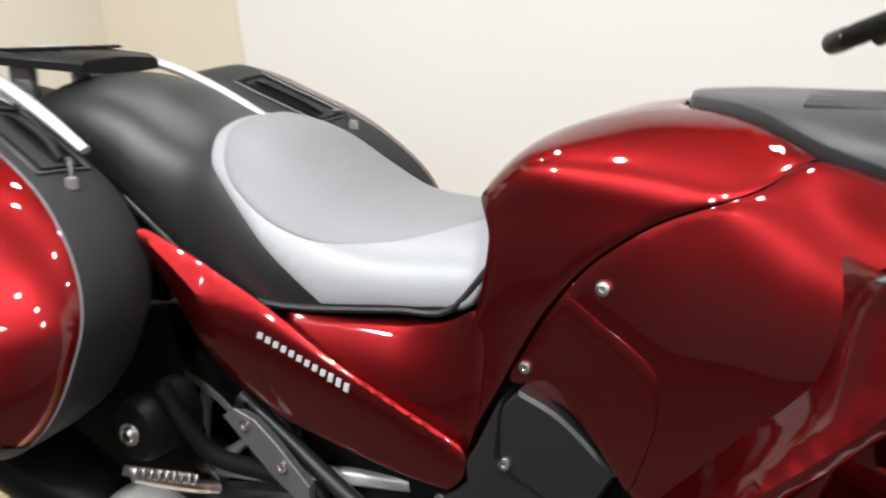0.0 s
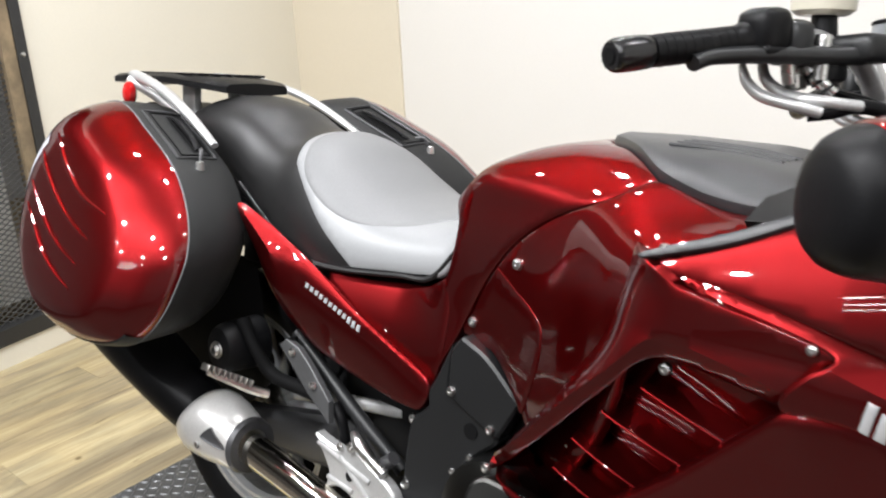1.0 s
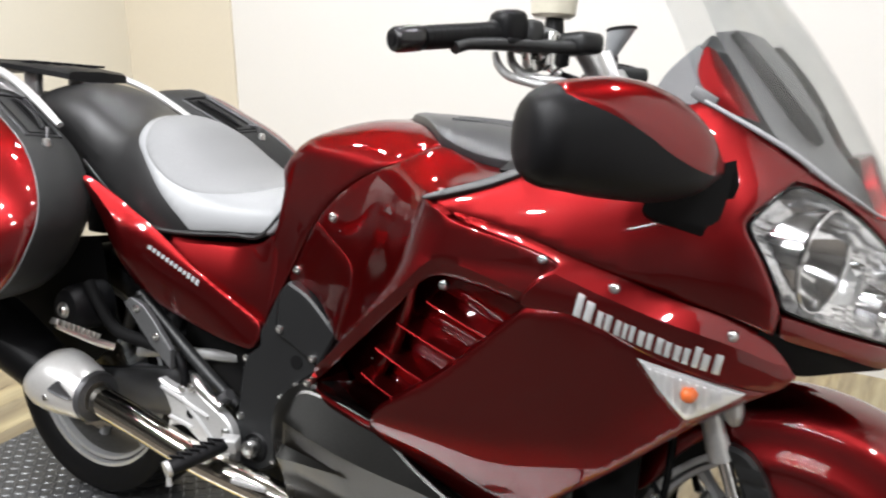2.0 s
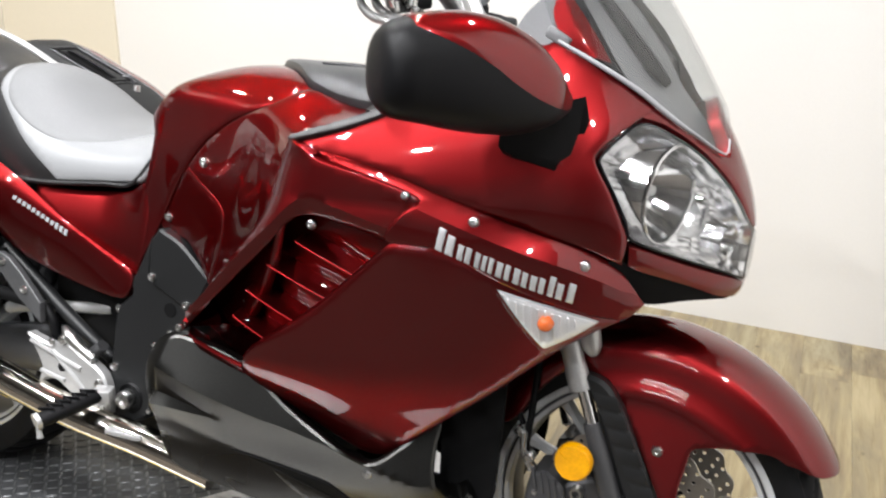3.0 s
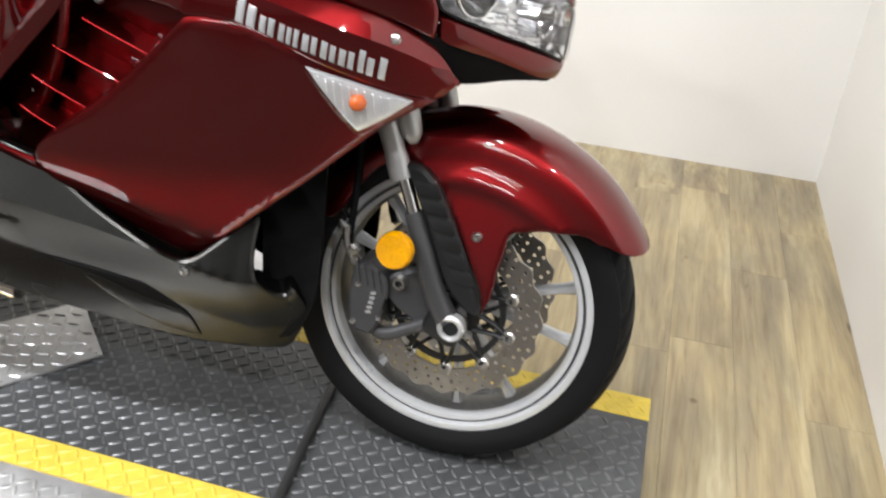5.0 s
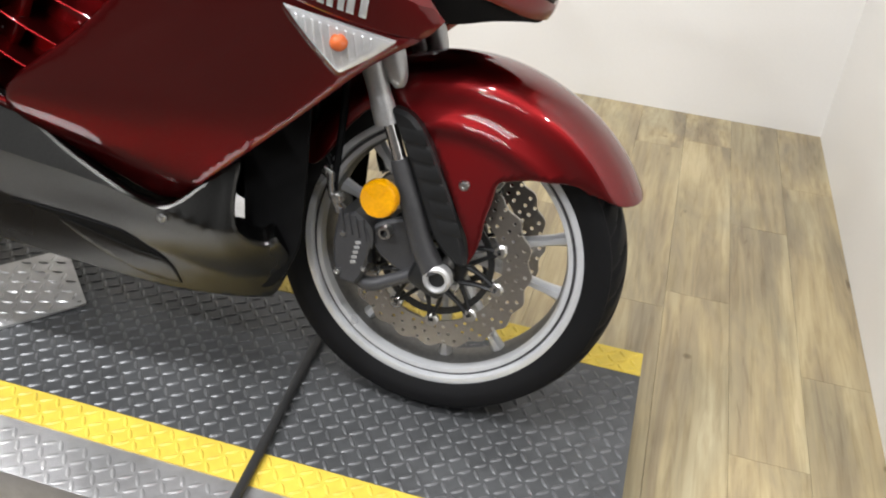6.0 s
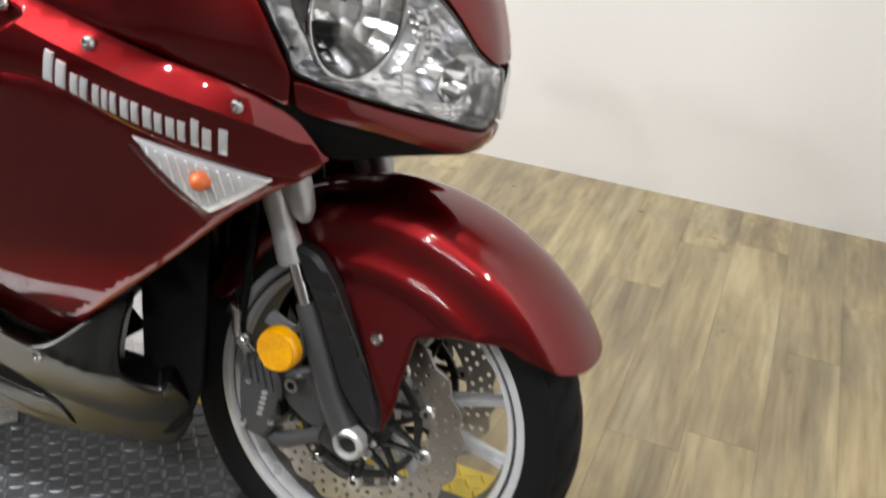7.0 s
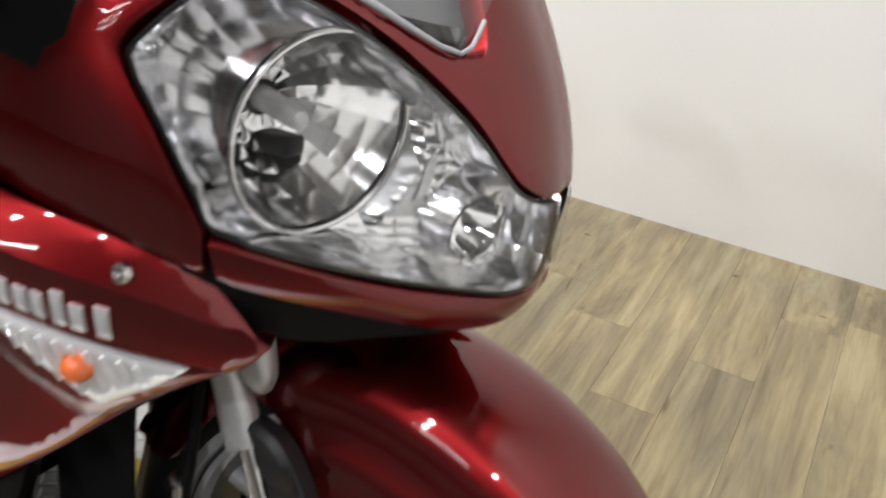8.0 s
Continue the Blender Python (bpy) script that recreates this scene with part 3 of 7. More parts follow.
part("base_frame", slab(X0 + 0.02, Y0 - 0.15, FLOOR, X1 - 0.02, Y1 + 0.05, -0.086), FRAME_BLACK, lift, smooth=False)


def lugs(x0, x1, y0, y1, z, turn=0.0, pitch=0.0215, keep=None, height=0.0019):
    """Raised bars of tread plate, turned this way and that by turns."""
    shapes = []
    c, s = math.cos(turn), math.sin(turn)
    cx, cy = (x0 + x1) / 2, (y0 + y1) / 2
    nx, ny = int((x1 - x0) / pitch), int((y1 - y0) / pitch)
    L, B = 0.0125, 0.0038
    for i in range(nx):
        for j in range(ny):
            lx, ly = x0 + (i + 0.5) * pitch - cx, y0 + (j + 0.5) * pitch - cy
            a = math.radians(35 if (i + j) % 2 else -55) + turn
            px, py = cx + lx * c - ly * s, cy + lx * s + ly * c
            if keep and not keep(px, py):
                continue
            ca, sa = math.cos(a), math.sin(a)
            base = [(-L, 0), (-L * 0.5, B), (L * 0.5, B), (L, 0), (L * 0.5, -B), (-L * 0.5, -B)]
            top = [(-L * 0.6, 0), (0, B * 0.35), (L * 0.6, 0), (0, -B * 0.35)]
            v = [(px + u * ca - w * sa, py + u * sa + w * ca, z) for u, w in base] + [(px + u * ca - w * sa, py + u * sa + w * ca, z + height) for u, w in top]
            shapes.append((v, [(6, 9, 8, 7), (0, 6, 7, 1), (1, 7, 2), (2, 7, 8, 3), (3, 8, 9, 4), (4, 9, 5), (5, 9, 6, 0)]))
    verts, faces = [], []
    for v, f in shapes:
        k = len(verts)
        verts += v
        faces += [tuple(reversed([i + k for i in face])) for face in f]
    return verts, faces


tagged(part("tread", lugs(X0, X1, Y0, Y1, 0.0), LUG_WORN, lift, angle=20), kind="stuff")
tagged(part("tread", lugs(X0, X1, Y0 - 0.068, Y0, 0.001), YELLOW, lift, angle=20), kind="stuff")
tagged(part("tread", lugs(X0, X1, Y1, Y1 + 0.07, 0.001), YELLOW, lift, angle=20), kind="stuff")
tagged(part("tread", lugs(X0, X1, Y0 - 0.17, Y0 - 0.07, -0.001, height=0.0008), PLATE_STEEL, lift, angle=20), kind="stuff")
tagged(part("tread", lugs(0.3, 1.15, Y1 + 0.075, Y1 + 0.37, -0.001, height=0.0012), PLATE_STEEL, lift, angle=20), kind="stuff")
rod = thing("black_rod", tube([(1.256, 0.10, 0.010), (1.258, 0.027, 0.010), (1.281, -0.249, 0.010), (1.295, -0.42, 0.010)], 0.0085, 10), FRAME_BLACK, "thin black steel rod lying across the lift", "rod")


def loose_plate():
    c = [(0.526, -0.016), (0.675, -0.165), (0.797, -0.012), (0.648, 0.137)]
    n = len(c)
    v = [(x, y, 0.003) for x, y in c] + [(x, y, 0.0075) for x, y in c]
    return v, [(4, 5, 6, 7), (3, 2, 1, 0)] + [(i, (i + 1) % n, n + (i + 1) % n, n + i) for i in range(n)]


flat = thing("steel_plate", loose_plate(), PLATE_STEEL, "loose square of bare steel tread plate lying on the lift", "plate", smooth=False)


def on_plate(x, y):
    c = [(0.526, -0.016), (0.675, -0.165), (0.797, -0.012), (0.648, 0.137)]
    return inside((x, y), c) and near((x, y), c) > 0.012


tagged(part("tread", lugs(0.50, 0.83, -0.17, 0.15, 0.0075, math.radians(-22), 0.024, on_plate, 0.0022), PLATE_STEEL, flat, angle=20), kind="stuff")
for px, py in ((0.542, -0.016), (0.675, -0.150), (0.781, -0.012)):
    part("rivet", turned([(0.0, 0.0105), (0.003, 0.010), (0.0045, 0.0075)], (px, py, 0.0), 8, "z"), BOLT, flat)

# ---- the motorcycle ----
BIKE = pose(0, 0, -0.0564, -9.5, -1.8, -0.381)
bike = tagged(new("motorcycle"), "candy red sport touring motorcycle with panniers on its side stand", "motorcycle")
bike.matrix_world = BIKE


def pair(name, shape, material, label="", parent=None, angle=38):
    """The same part on both sides of the machine."""
    a = part(name, shape, material, parent or bike, label, angle=angle)
    b = part(name, flipped(shape), material, parent or bike, label, angle=angle)
    return a, b


def body2(x, s):
    p = body(x, abs(s))
    return p if s >= 0 else (p[0], -p[1], p[2])


def drawn_back(y):
    """The far half of the nose is pulled back to fit its outline in view."""
    k = max(0.0, min(1.0, y / 0.11))
    return 0.065 * k * k * (3 - 2 * k)


def nose2(u, z):
    p = nose(abs(u), z)
    x = p[0] - 0.014 * max(0.0, 1 - abs(u) / 0.28) ** 2
    return (x, p[1], z) if u >= 0 else (x - drawn_back(-p[1]), -p[1], z)


def nose_flipped(shape):
    v, f = flipped(shape)
    return [(x - drawn_back(y), y, z) for x, y, z in v], f


def sunk(surface, d):
    """The surface, moved towards the machine's middle."""
    def inner(u, v):
        p = surface(u, v)
        return (p[0], p[1] + (d if p[1] < 0 else -d), p[2])
    return inner


# near-black filler for the shaded inside, so that no gap shows daylight
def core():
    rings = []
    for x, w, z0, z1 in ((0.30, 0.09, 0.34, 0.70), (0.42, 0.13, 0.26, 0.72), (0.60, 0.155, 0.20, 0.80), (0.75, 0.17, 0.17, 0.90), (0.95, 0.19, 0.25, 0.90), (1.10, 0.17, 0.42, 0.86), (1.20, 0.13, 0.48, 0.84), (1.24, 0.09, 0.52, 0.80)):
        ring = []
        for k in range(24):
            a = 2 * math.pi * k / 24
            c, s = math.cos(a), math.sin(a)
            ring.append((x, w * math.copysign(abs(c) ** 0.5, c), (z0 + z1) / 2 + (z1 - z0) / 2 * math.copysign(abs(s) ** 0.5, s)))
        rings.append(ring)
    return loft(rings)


part("engine", core(), DARK, bike, "near-black filler in place of the shaded engine and frame")

# tank, and the knee panels ahead of the seam
S = (1.0, 0.075)
tank_line = [(0.795, 0.0), (0.80, 0.15), (0.803, 0.36), (0.88, 0.95), (0.952, 1.50), (0.952, 1.50), (0.905, 2.05), (0.838, 2.68), (0.786, 3.18), (0.733, 3.72), (0.690, 4.28), (0.660, 4.78), (0.640, 5.15), (0.615, 5.60), (0.600, 5.95), (0.600, 5.95), (0.575, 5.9), (0.575, 5.9), (0.580, 5.2), (0.594, 4.5), (0.610, 3.85), (0.618, 3.1), (0.612, 2.6), (0.596, 1.9), (0.576, 1.1), (0.568, 0.5), (0.566, 0.0)]
part("fuel_tank", patch(body2, tank_line, S, 0.011, 0.012, 0.005, both=2), RED, bike, "candy red painted fuel tank")
knee_line = [(0.955, 1.54), (0.908, 2.03), (0.842, 2.66), (0.790, 3.16), (0.737, 3.70), (0.694, 4.27), (0.664, 4.78), (0.646, 5.10), (0.672, 5.18), (0.72, 5.22), (0.79, 5.62), (0.84, 5.90), (0.90, 5.90), (0.97, 5.2), (1.00, 4.2), (1.01, 3.6), (1.01, 3.02), (1.01, 2.85), (1.09, 2.36), (1.155, 1.97), (1.15, 1.93), (1.06, 1.86)]
knee_insert = [(0.719, 3.95), (0.719, 3.95), (0.759, 4.229), (0.792, 4.399), (0.821, 4.578), (0.829, 4.75), (0.827, 5.096), (0.811, 5.494), (0.800, 5.66), (0.785, 5.58), (0.725, 5.24), (0.672, 5.16), (0.672, 4.80), (0.700, 4.30)]
pair("knee_insert", patch(body2, knee_insert, S, 0.011, 0.003, 0.0015, lift=0.0016), RED, "candy red insert behind the frame cover")
pair("knee_panel", patch(body2, knee_line, S, 0.012, 0.010, 0.004), RED, "candy red side panel below the tank seam")

# seat
SEAT_X = (-0.27, -0.22, -0.14, -0.05, 0.03, 0.09, 0.15, 0.21, 0.27, 0.33, 0.40, 0.48, 0.56, 0.605, 0.645)
SEAT_T = (0.955, 0.988, 1.014, 1.021, 1.004, 0.975, 0.957, 0.955, 0.936, 0.896, 0.857, 0.842, 0.844, 0.846, 0.872)
SEAT_W = (0.06, 0.095, 0.120, 0.133, 0.140, 0.145, 0.154, 0.168, 0.180, 0.184, 0.176, 0.170, 0.165, 0.162, 0.158)
SEAT_B = (0.93, 0.925, 0.92, 0.900, 0.855, 0.815, 0.780, 0.755, 0.740, 0.735, 0.737, 0.745, 0.752, 0.772, 0.855)


def seat(x, s):
    """s 0 on the middle line, 1 at the shoulder, 2 at the lower edge."""
    k = abs(s)
    top, w, low = spline(SEAT_X, SEAT_T, x), spline(SEAT_X, SEAT_W, x), spline(SEAT_X, SEAT_B, x)
    a = min(k / 2, 1.0) * math.pi / 2
    y = w * math.sin(a) ** 0.86
    z = low + (top - low) * max(math.cos(a), 0.0) ** 0.72
    return (x, math.copysign(y, -s), z)


def strip(surface, us, vs):
    rings = [[surface(u, v) for v in vs] for u in us]
    return loft(rings, closed=False, caps=False)


sx = [-0.27 + 0.912 * i / 110 for i in range(111)]
ss = [-2 + 4 * i / 64 for i in range(65)]
seat_ob = part("seat", strip(seat, sx, ss), SEAT_BLACK, bike, "two-level seat in black vinyl")
part("seat_end", (lambda r: (r, [tuple(range(len(r)))]))([seat(-0.27, s) for s in ss]), SEAT_BLACK, seat_ob)
grey = [(0.615, 0.0), (0.632, 0.9), (0.630, 1.5), (0.605, 1.97), (0.55, 1.97), (0.47, 1.97), (0.395, 1.97), (0.395, 1.97), (0.345, 1.72), (0.290, 1.50), (0.222, 1.22), (0.196, 1.06), (0.172, 0.61), (0.172, 0.27), (0.178, 0.0)]
part("rider_pad", patch(seat, grey, (1.0, 0.13), 0.012, 0.006, 0.007, lift=0.004, both=2), SEAT_GREY, seat_ob, "smooth grey vinyl rider's pad")
top_line = [(0.198, 0.0), (0.192, 0.27), (0.194, 0.61), (0.218, 1.00), (0.245, 1.20), (0.285, 1.31), (0.330, 1.34), (0.372, 1.32), (0.424, 1.20), (0.482, 1.03), (0.530, 0.78), (0.575, 0.44), (0.590, 0.0)]
part("pad_top", patch(seat, top_line, (1.0, 0.13), 0.012, 0.004, 0.006, lift=0.0060, both=2), SEAT_TOP, seat_ob, "grained grey top of the rider's pad")
for sgn in (1, -1):
    part("piping", tube([seat(0.04 + 0.595 * i / 9, sgn * 1.99) for i in range(10)], 0.005, 8, 4), SEAT_BLACK, seat_ob)

# red panel under the seat, and the tail cowl with its model badge
inner_line = [(0.335, 0.738), (0.42, 0.730), (0.50, 0.735), (0.56, 0.742), (0.596, 0.760), (0.612, 0.762), (0.618, 0.74), (0.618, 0.690), (0.612, 0.640), (0.597, 0.592), (0.575, 0.580), (0.505, 0.612), (0.430, 0.655), (0.355, 0.700)]


def seat_side(x, z):
    p = tail(x, z)
    return (p[0], p[1] + 0.001 + 2.4 * max(0.0, z - 0.63) ** 2 * max(0.0, min(1.0, (0.60 - x) / 0.10)), p[2])


pair("tail_side_panel", patch(seat_side, inner_line, (1, 1), 0.011, 0.010, 0.005), RED, "candy red side panel below the seat")
cowl_line = [(0.150, 0.832), (0.163, 0.834), (0.205, 0.812), (0.250, 0.784), (0.300, 0.760), (0.345, 0.734), (0.423, 0.686), (0.512, 0.643), (0.592, 0.607), (0.602, 0.594), (0.600, 0.570), (0.578, 0.549), (0.451, 0.563), (0.329, 0.596), (0.276, 0.628), (0.239, 0.675), (0.198, 0.745), (0.160, 0.805)]
COWL_X, COWL_Z = (0.15, 0.176, 0.208, 0.240, 0.280, 0.325, 0.415, 0.50, 0.60), (0.828, 0.812, 0.784, 0.750, 0.741, 0.727, 0.682, 0.643, 0.598)
HEEL_Z, HEEL_X = (0.60, 0.639, 0.679, 0.723, 0.750, 0.784, 0.812, 0.840), (0.335, 0.297, 0.266, 0.248, 0.240, 0.208, 0.176, 0.140)


def cowl_side(x, z):
    """The tail cowl: a bevel above its crest, a plain face below it and a rounded heel behind."""
    p = tail(x, z)
    d = z - spline(COWL_X, COWL_Z, x)
    out = 0.014 - (0.40 * d if d > 0 else 0.10 * d + 1.1 * d * d)
    out -= 0.26 * max(0.0, spline(HEEL_Z, HEEL_X, z) - x)
    return (p[0], p[1] - max(out, -0.012), p[2])


cowl_folds = (list(zip(COWL_X[1:], COWL_Z[1:])), list(zip(HEEL_X[:4], HEEL_Z[:4])))
cowl = pair("tail_cowl", patch(cowl_side, cowl_line, (1, 1), 0.0085, 0.016, 0.003, creases=cowl_folds), RED, "pointed candy red tail cowl", angle=24)
for k in range(12):
    x, z = 0.326 + 0.0108 * k, 0.7085 - 0.00483 * k
    h = 0.0038 if k < 9 else 0.0052
    quad = [(x - 0.0036, z - h), (x + 0.0030, z - h - 0.0014), (x + 0.0050, z + h - 0.0014), (x - 0.0016, z + h)]
    part("badge_mark", patch(cowl_side, [q for q in quad for _ in (0, 1)], (1, 1), 0.006, 0.003, 0.0006, lift=0.0022, each=1), LETTER, cowl[0], "small chrome badge mark")

# side cover of the frame, black
cover_line = [(0.672, 0.690), (0.672, 0.690), (0.652, 0.665), (0.648, 0.600), (0.652, 0.592), (0.735, 0.552), (0.745, 0.552), (0.782, 0.613), (0.782, 0.613), (0.72, 0.668)]
pair("frame_cover", plate(cover_line, -0.212, -0.18, 0.004), BLACK_FINE, "satin black upper frame cover")
pivot_line = [(0.650, 0.675), (0.615, 0.610), (0.600, 0.583), (0.600, 0.560), (0.566, 0.525), (0.552, 0.430), (0.543, 0.345), (0.555, 0.325), (0.585, 0.312), (0.640, 0.335), (0.647, 0.400), (0.663, 0.445), (0.700, 0.505), (0.738, 0.548), (0.655, 0.592), (0.643, 0.600)]
pair("pivot_cover", plate(pivot_line, -0.203, -0.16, 0.005), BLACK_FINE, "satin black swingarm pivot cover")


def bolt_mesh():
    v1, f1 = turned([(0.0, 0.0035), (0.0028, 0.0035), (0.0030, 0.0058), (0.0062, 0.0052), (0.0076, 0.0030), (0.0080, 0.0)], (0, 0, 0), 12, "z")
    return mesh_of("bolt", v1, f1, BOLT)


BOLT_MESH = bolt_mesh()


def bolt(x, y, z, size=1.0, to=(0, -1, 0.15), parent=None):
    ob = new("bolt", BOLT_MESH)
    ob.parent = parent or bike
    q = Vector(to).to_track_quat("Z", "Y")
    ob.matrix_local = Matrix.Translation((x, y, z)) @ q.to_matrix().to_4x4() @ Matrix.Scale(size, 4)
    return ob


def bolt_on(surface, u, v, size=1.0, lift=0.0):
    p = surface(u, v)
    bolt(p[0], p[1] - lift, p[2], size)


bolt_on(body, 0.764, 3.84, 1.15)
bolt_on(body, 0.670, 4.93, 1.1)
for x, y, z, k in ((0.657, -0.212, 0.602, 1.0), (0.733, -0.212, 0.562, 1.0), (0.561, -0.203, 0.416, 1.0), (0.563, -0.19, 0.526, 1.1), (0.642, -0.203, 0.345, 0.7), (0.655, -0.203, 0.44, 0.7), (0.690, -0.203, 0.503, 0.7)):
    bolt(x, y, z, k)
part("pivot_hole", turned([(0.0, -0.2045), (0.013, -0.2045), (0.0135, -0.200)], (0.690, 0, 0.545), 20), DARK, bike)
part("pivot_bolt", turned([(0.0, -0.222), (0.008, -0.222), (0.0085, -0.228), (0.015, -0.226), (0.017, -0.222), (0.017, -0.205)], (0.598, 0, 0.363), 24), BOLT, bike, "large zinc pivot bolt")
part("pivot_ring", turned([(0.020, -0.2035), (0.026, -0.2065), (0.030, -0.2035)], (0.598, 0, 0.363), 24), BLACK, bike)

# fairing side with the vent
# the vent's surround: a flank that flares out to a lip, and a bevel that falls from the lip into the opening
top_strip = [(1.062, 0.857), (1.10, 0.848), (1.165, 0.834), (1.234, 0.812), (1.234, 0.812), (1.212, 0.797), (1.192, 0.772), (1.178, 0.752), (1.178, 0.752), (1.168, 0.749), (1.142, 0.757), (1.110, 0.764), (1.066, 0.771), (1.050, 0.772), (1.035, 0.769), (1.018, 0.757), (0.988, 0.724), (0.944, 0.680), (0.895, 0.631), (0.851, 0.590), (0.804, 0.551), (0.804, 0.551), (0.786, 0.551), (0.786, 0.560), (0.828, 0.618), (0.895, 0.708), (0.943, 0.780), (0.955, 0.830), (0.960, 0.875), (0.985, 0.888), (1.03, 0.872)]
LIP = [(0.792, 0.562), (0.850, 0.611), (0.876, 0.635), (0.902, 0.663), (0.948, 0.710), (0.996, 0.755), (1.022, 0.783), (1.036, 0.7945), (1.050, 0.799), (1.071, 0.797), (1.107, 0.789), (1.146, 0.779), (1.190, 0.766)]
LIP_Z, LIP_X = (0.540, 0.562, 0.611, 0.663, 0.710, 0.755, 0.785, 0.82, 0.88), (0.79, 0.797, 0.850, 0.902, 0.948, 0.996, 1.020, 1.030, 1.035)
EDGE_Z, EDGE_X = (0.555, 0.618, 0.708, 0.780, 0.830, 0.875), (0.778, 0.828, 0.895, 0.943, 0.955, 0.960)


def body_side(x, z):
    lo, hi = 1.5, 6.0
    for _ in range(14):
        s = (lo + hi) / 2
        if body(x, s)[2] > z:
            lo = s
        else:
            hi = s
    return body(x, lo)[1]


def past_lip(x, z):
    """How far a point lies on the opening's side of the lip."""
    d, side = 9.0, 0.0
    for (ax, az), (bx, bz) in zip(LIP, LIP[1:]):
        ux, uz = bx - ax, bz - az
        k = max(0.0, min(1.0, ((x - ax) * ux + (z - az) * uz) / (ux * ux + uz * uz)))
        r = math.hypot(x - ax - k * ux, z - az - k * uz)
        if r < d:
            d, side = r, ux * (z - az) - uz * (x - ax)
    return d if side < 0 else 0.0


def surround(x, z):
    """The vent's surround, which grows smoothly out of the knee panel."""
    p = mid(x, z)
    edge = spline(EDGE_Z, EDGE_X, z)
    k = max(0.0, min(1.0, (x - edge) / max(0.02, spline(LIP_Z, LIP_X, z) - edge)))
    k = k * k * (3 - 2 * k)
    y = body_side(x, z) + 0.010
    hang = 0.30 * max(0.0, z - 0.80) * max(0.0, min(1.0, (x - 0.98) / 0.08))
    return (x, y + (p[1] - y) * k + 0.62 * past_lip(x, z) - hang, z)


pair("vent_surround", patch(surround, top_strip, (1, 1), 0.0085, 0.060, 0.0035, creases=(LIP,)), RED, "candy red panel round the side vent", angle=26)


def sill():
    """The lower edge of the opening: a rolled lip whose inner face falls away inwards."""
    rings = []
    for i in range(15):
        k = i / 14
        x, z = 0.800 + 0.136 * k, 0.551 - 0.014 * k - 0.013 * k * k
        y = mid(x, z)[1] + 0.001 + 0.022 * max(0.0, 1 - k / 0.25) ** 2
        rings.append([(x, y + 0.003, z - 0.012), (x, y - 0.001, z - 0.003), (x, y, z), (x, y + 0.003, z + 0.0015), (x, y + 0.007, z), (x, y + 0.030, z - 0.014), (x, y + 0.075, z - 0.045), (x, y + 0.070, z - 0.055)])
    return loft(rings)


pair("vent_sill", sill(), RED, "candy red sill below the side vent")
pair("vent_back", patch(sunk(mid, 0.085), [(0.78, 0.53), (0.95, 0.50), (1.20, 0.73), (1.19, 0.78), (1.05, 0.80), (0.95, 0.72)], (1, 1), 0.03, 0.004, 0), RED, "shaded candy red wall behind the vanes")


def slat(a, b):
    """A vane in the vent: a moulded edge that runs back into the dark."""
    n = 8
    rings = []
    for i in range(n + 1):
        k = i / n
        x, z = a[0] + (b[0] - a[0]) * k, a[1] + (b[1] - a[1]) * k
        y = mid(x, z)[1] + 0.030 + 0.004 * k
        rings.append([(x, y, z), (x + 0.0005, y - 0.0016, z + 0.0008), (x + 0.001, y - 0.0008, z + 0.0022), (x - 0.001, y + 0.006, z + 0.0028), (x - 0.006, y + 0.055, z + 0.012), (x - 0.006, y + 0.055, z + 0.008), (x - 0.002, y + 0.010, z + 0.001)])
    return loft(rings)


for a, b in (((1.020, 0.727), (1.140, 0.674)), ((0.972, 0.686), (1.095, 0.632)), ((0.936, 0.642), (1.050, 0.587)), ((0.912, 0.597), (1.010, 0.545))):
    pair("vent_slat", slat(a, b), RED, "candy red vane inside the side vent")
part("vent_bracket", block((0.925, -0.285, 0.622), (0.040, 0.006, 0.012), 0.002, pose(0, 0, 0, 0, -38, 0)), SILVER, bike, "bare metal bracket inside the vent")

# bright ridge panel and the large lower panel
ridge = [(1.060, 0.862), (1.075, 0.864), (1.162, 0.846), (1.246, 0.822), (1.349, 0.792), (1.444, 0.764), (1.480, 0.742), (1.518, 0.692), (1.518, 0.692), (1.492, 0.668), (1.455, 0.672), (1.40, 0.690), (1.343, 0.712), (1.27, 0.745), (1.225, 0.752), (1.185, 0.752), (1.182, 0.768), (1.205, 0.795), (1.224, 0.812), (1.165, 0.832), (1.10, 0.848)]
def ridge_surface(x, z):
    p = mid(x, z)
    crest = spline(CREST_X, CREST_Z, x)
    d = z - crest
    out = max(0.012 - 0.66 * d, -0.013) if d > 0 else 0.012 * math.exp(-(d / 0.075) ** 2)
    return (p[0], p[1] - out, p[2])


CREST_X, CREST_Z = (1.06, 1.11, 1.16, 1.25, 1.35, 1.44, 1.52), (0.850, 0.836, 0.822, 0.793, 0.763, 0.735, 0.695)
pair("fairing_ridge", patch(ridge_surface, ridge, (1, 1), 0.009, 0.014, 0.004, lift=0.004, creases=([(x / 100, spline(CREST_X, CREST_Z, x / 100)) for x in range(107, 152, 3)],)), RED, "candy red fairing panel with a bright ridge", angle=20)
low_panel = [(0.932, 0.524), (1.067, 0.640), (1.168, 0.735), (1.192, 0.755), (1.222, 0.757), (1.268, 0.748), (1.34, 0.715), (1.40, 0.690), (1.455, 0.670), (1.490, 0.664), (1.462, 0.645), (1.418, 0.615), (1.315, 0.526), (1.190, 0.424), (1.155, 0.392), (1.135, 0.383), (1.105, 0.384), (1.060, 0.408), (0.998, 0.452)]
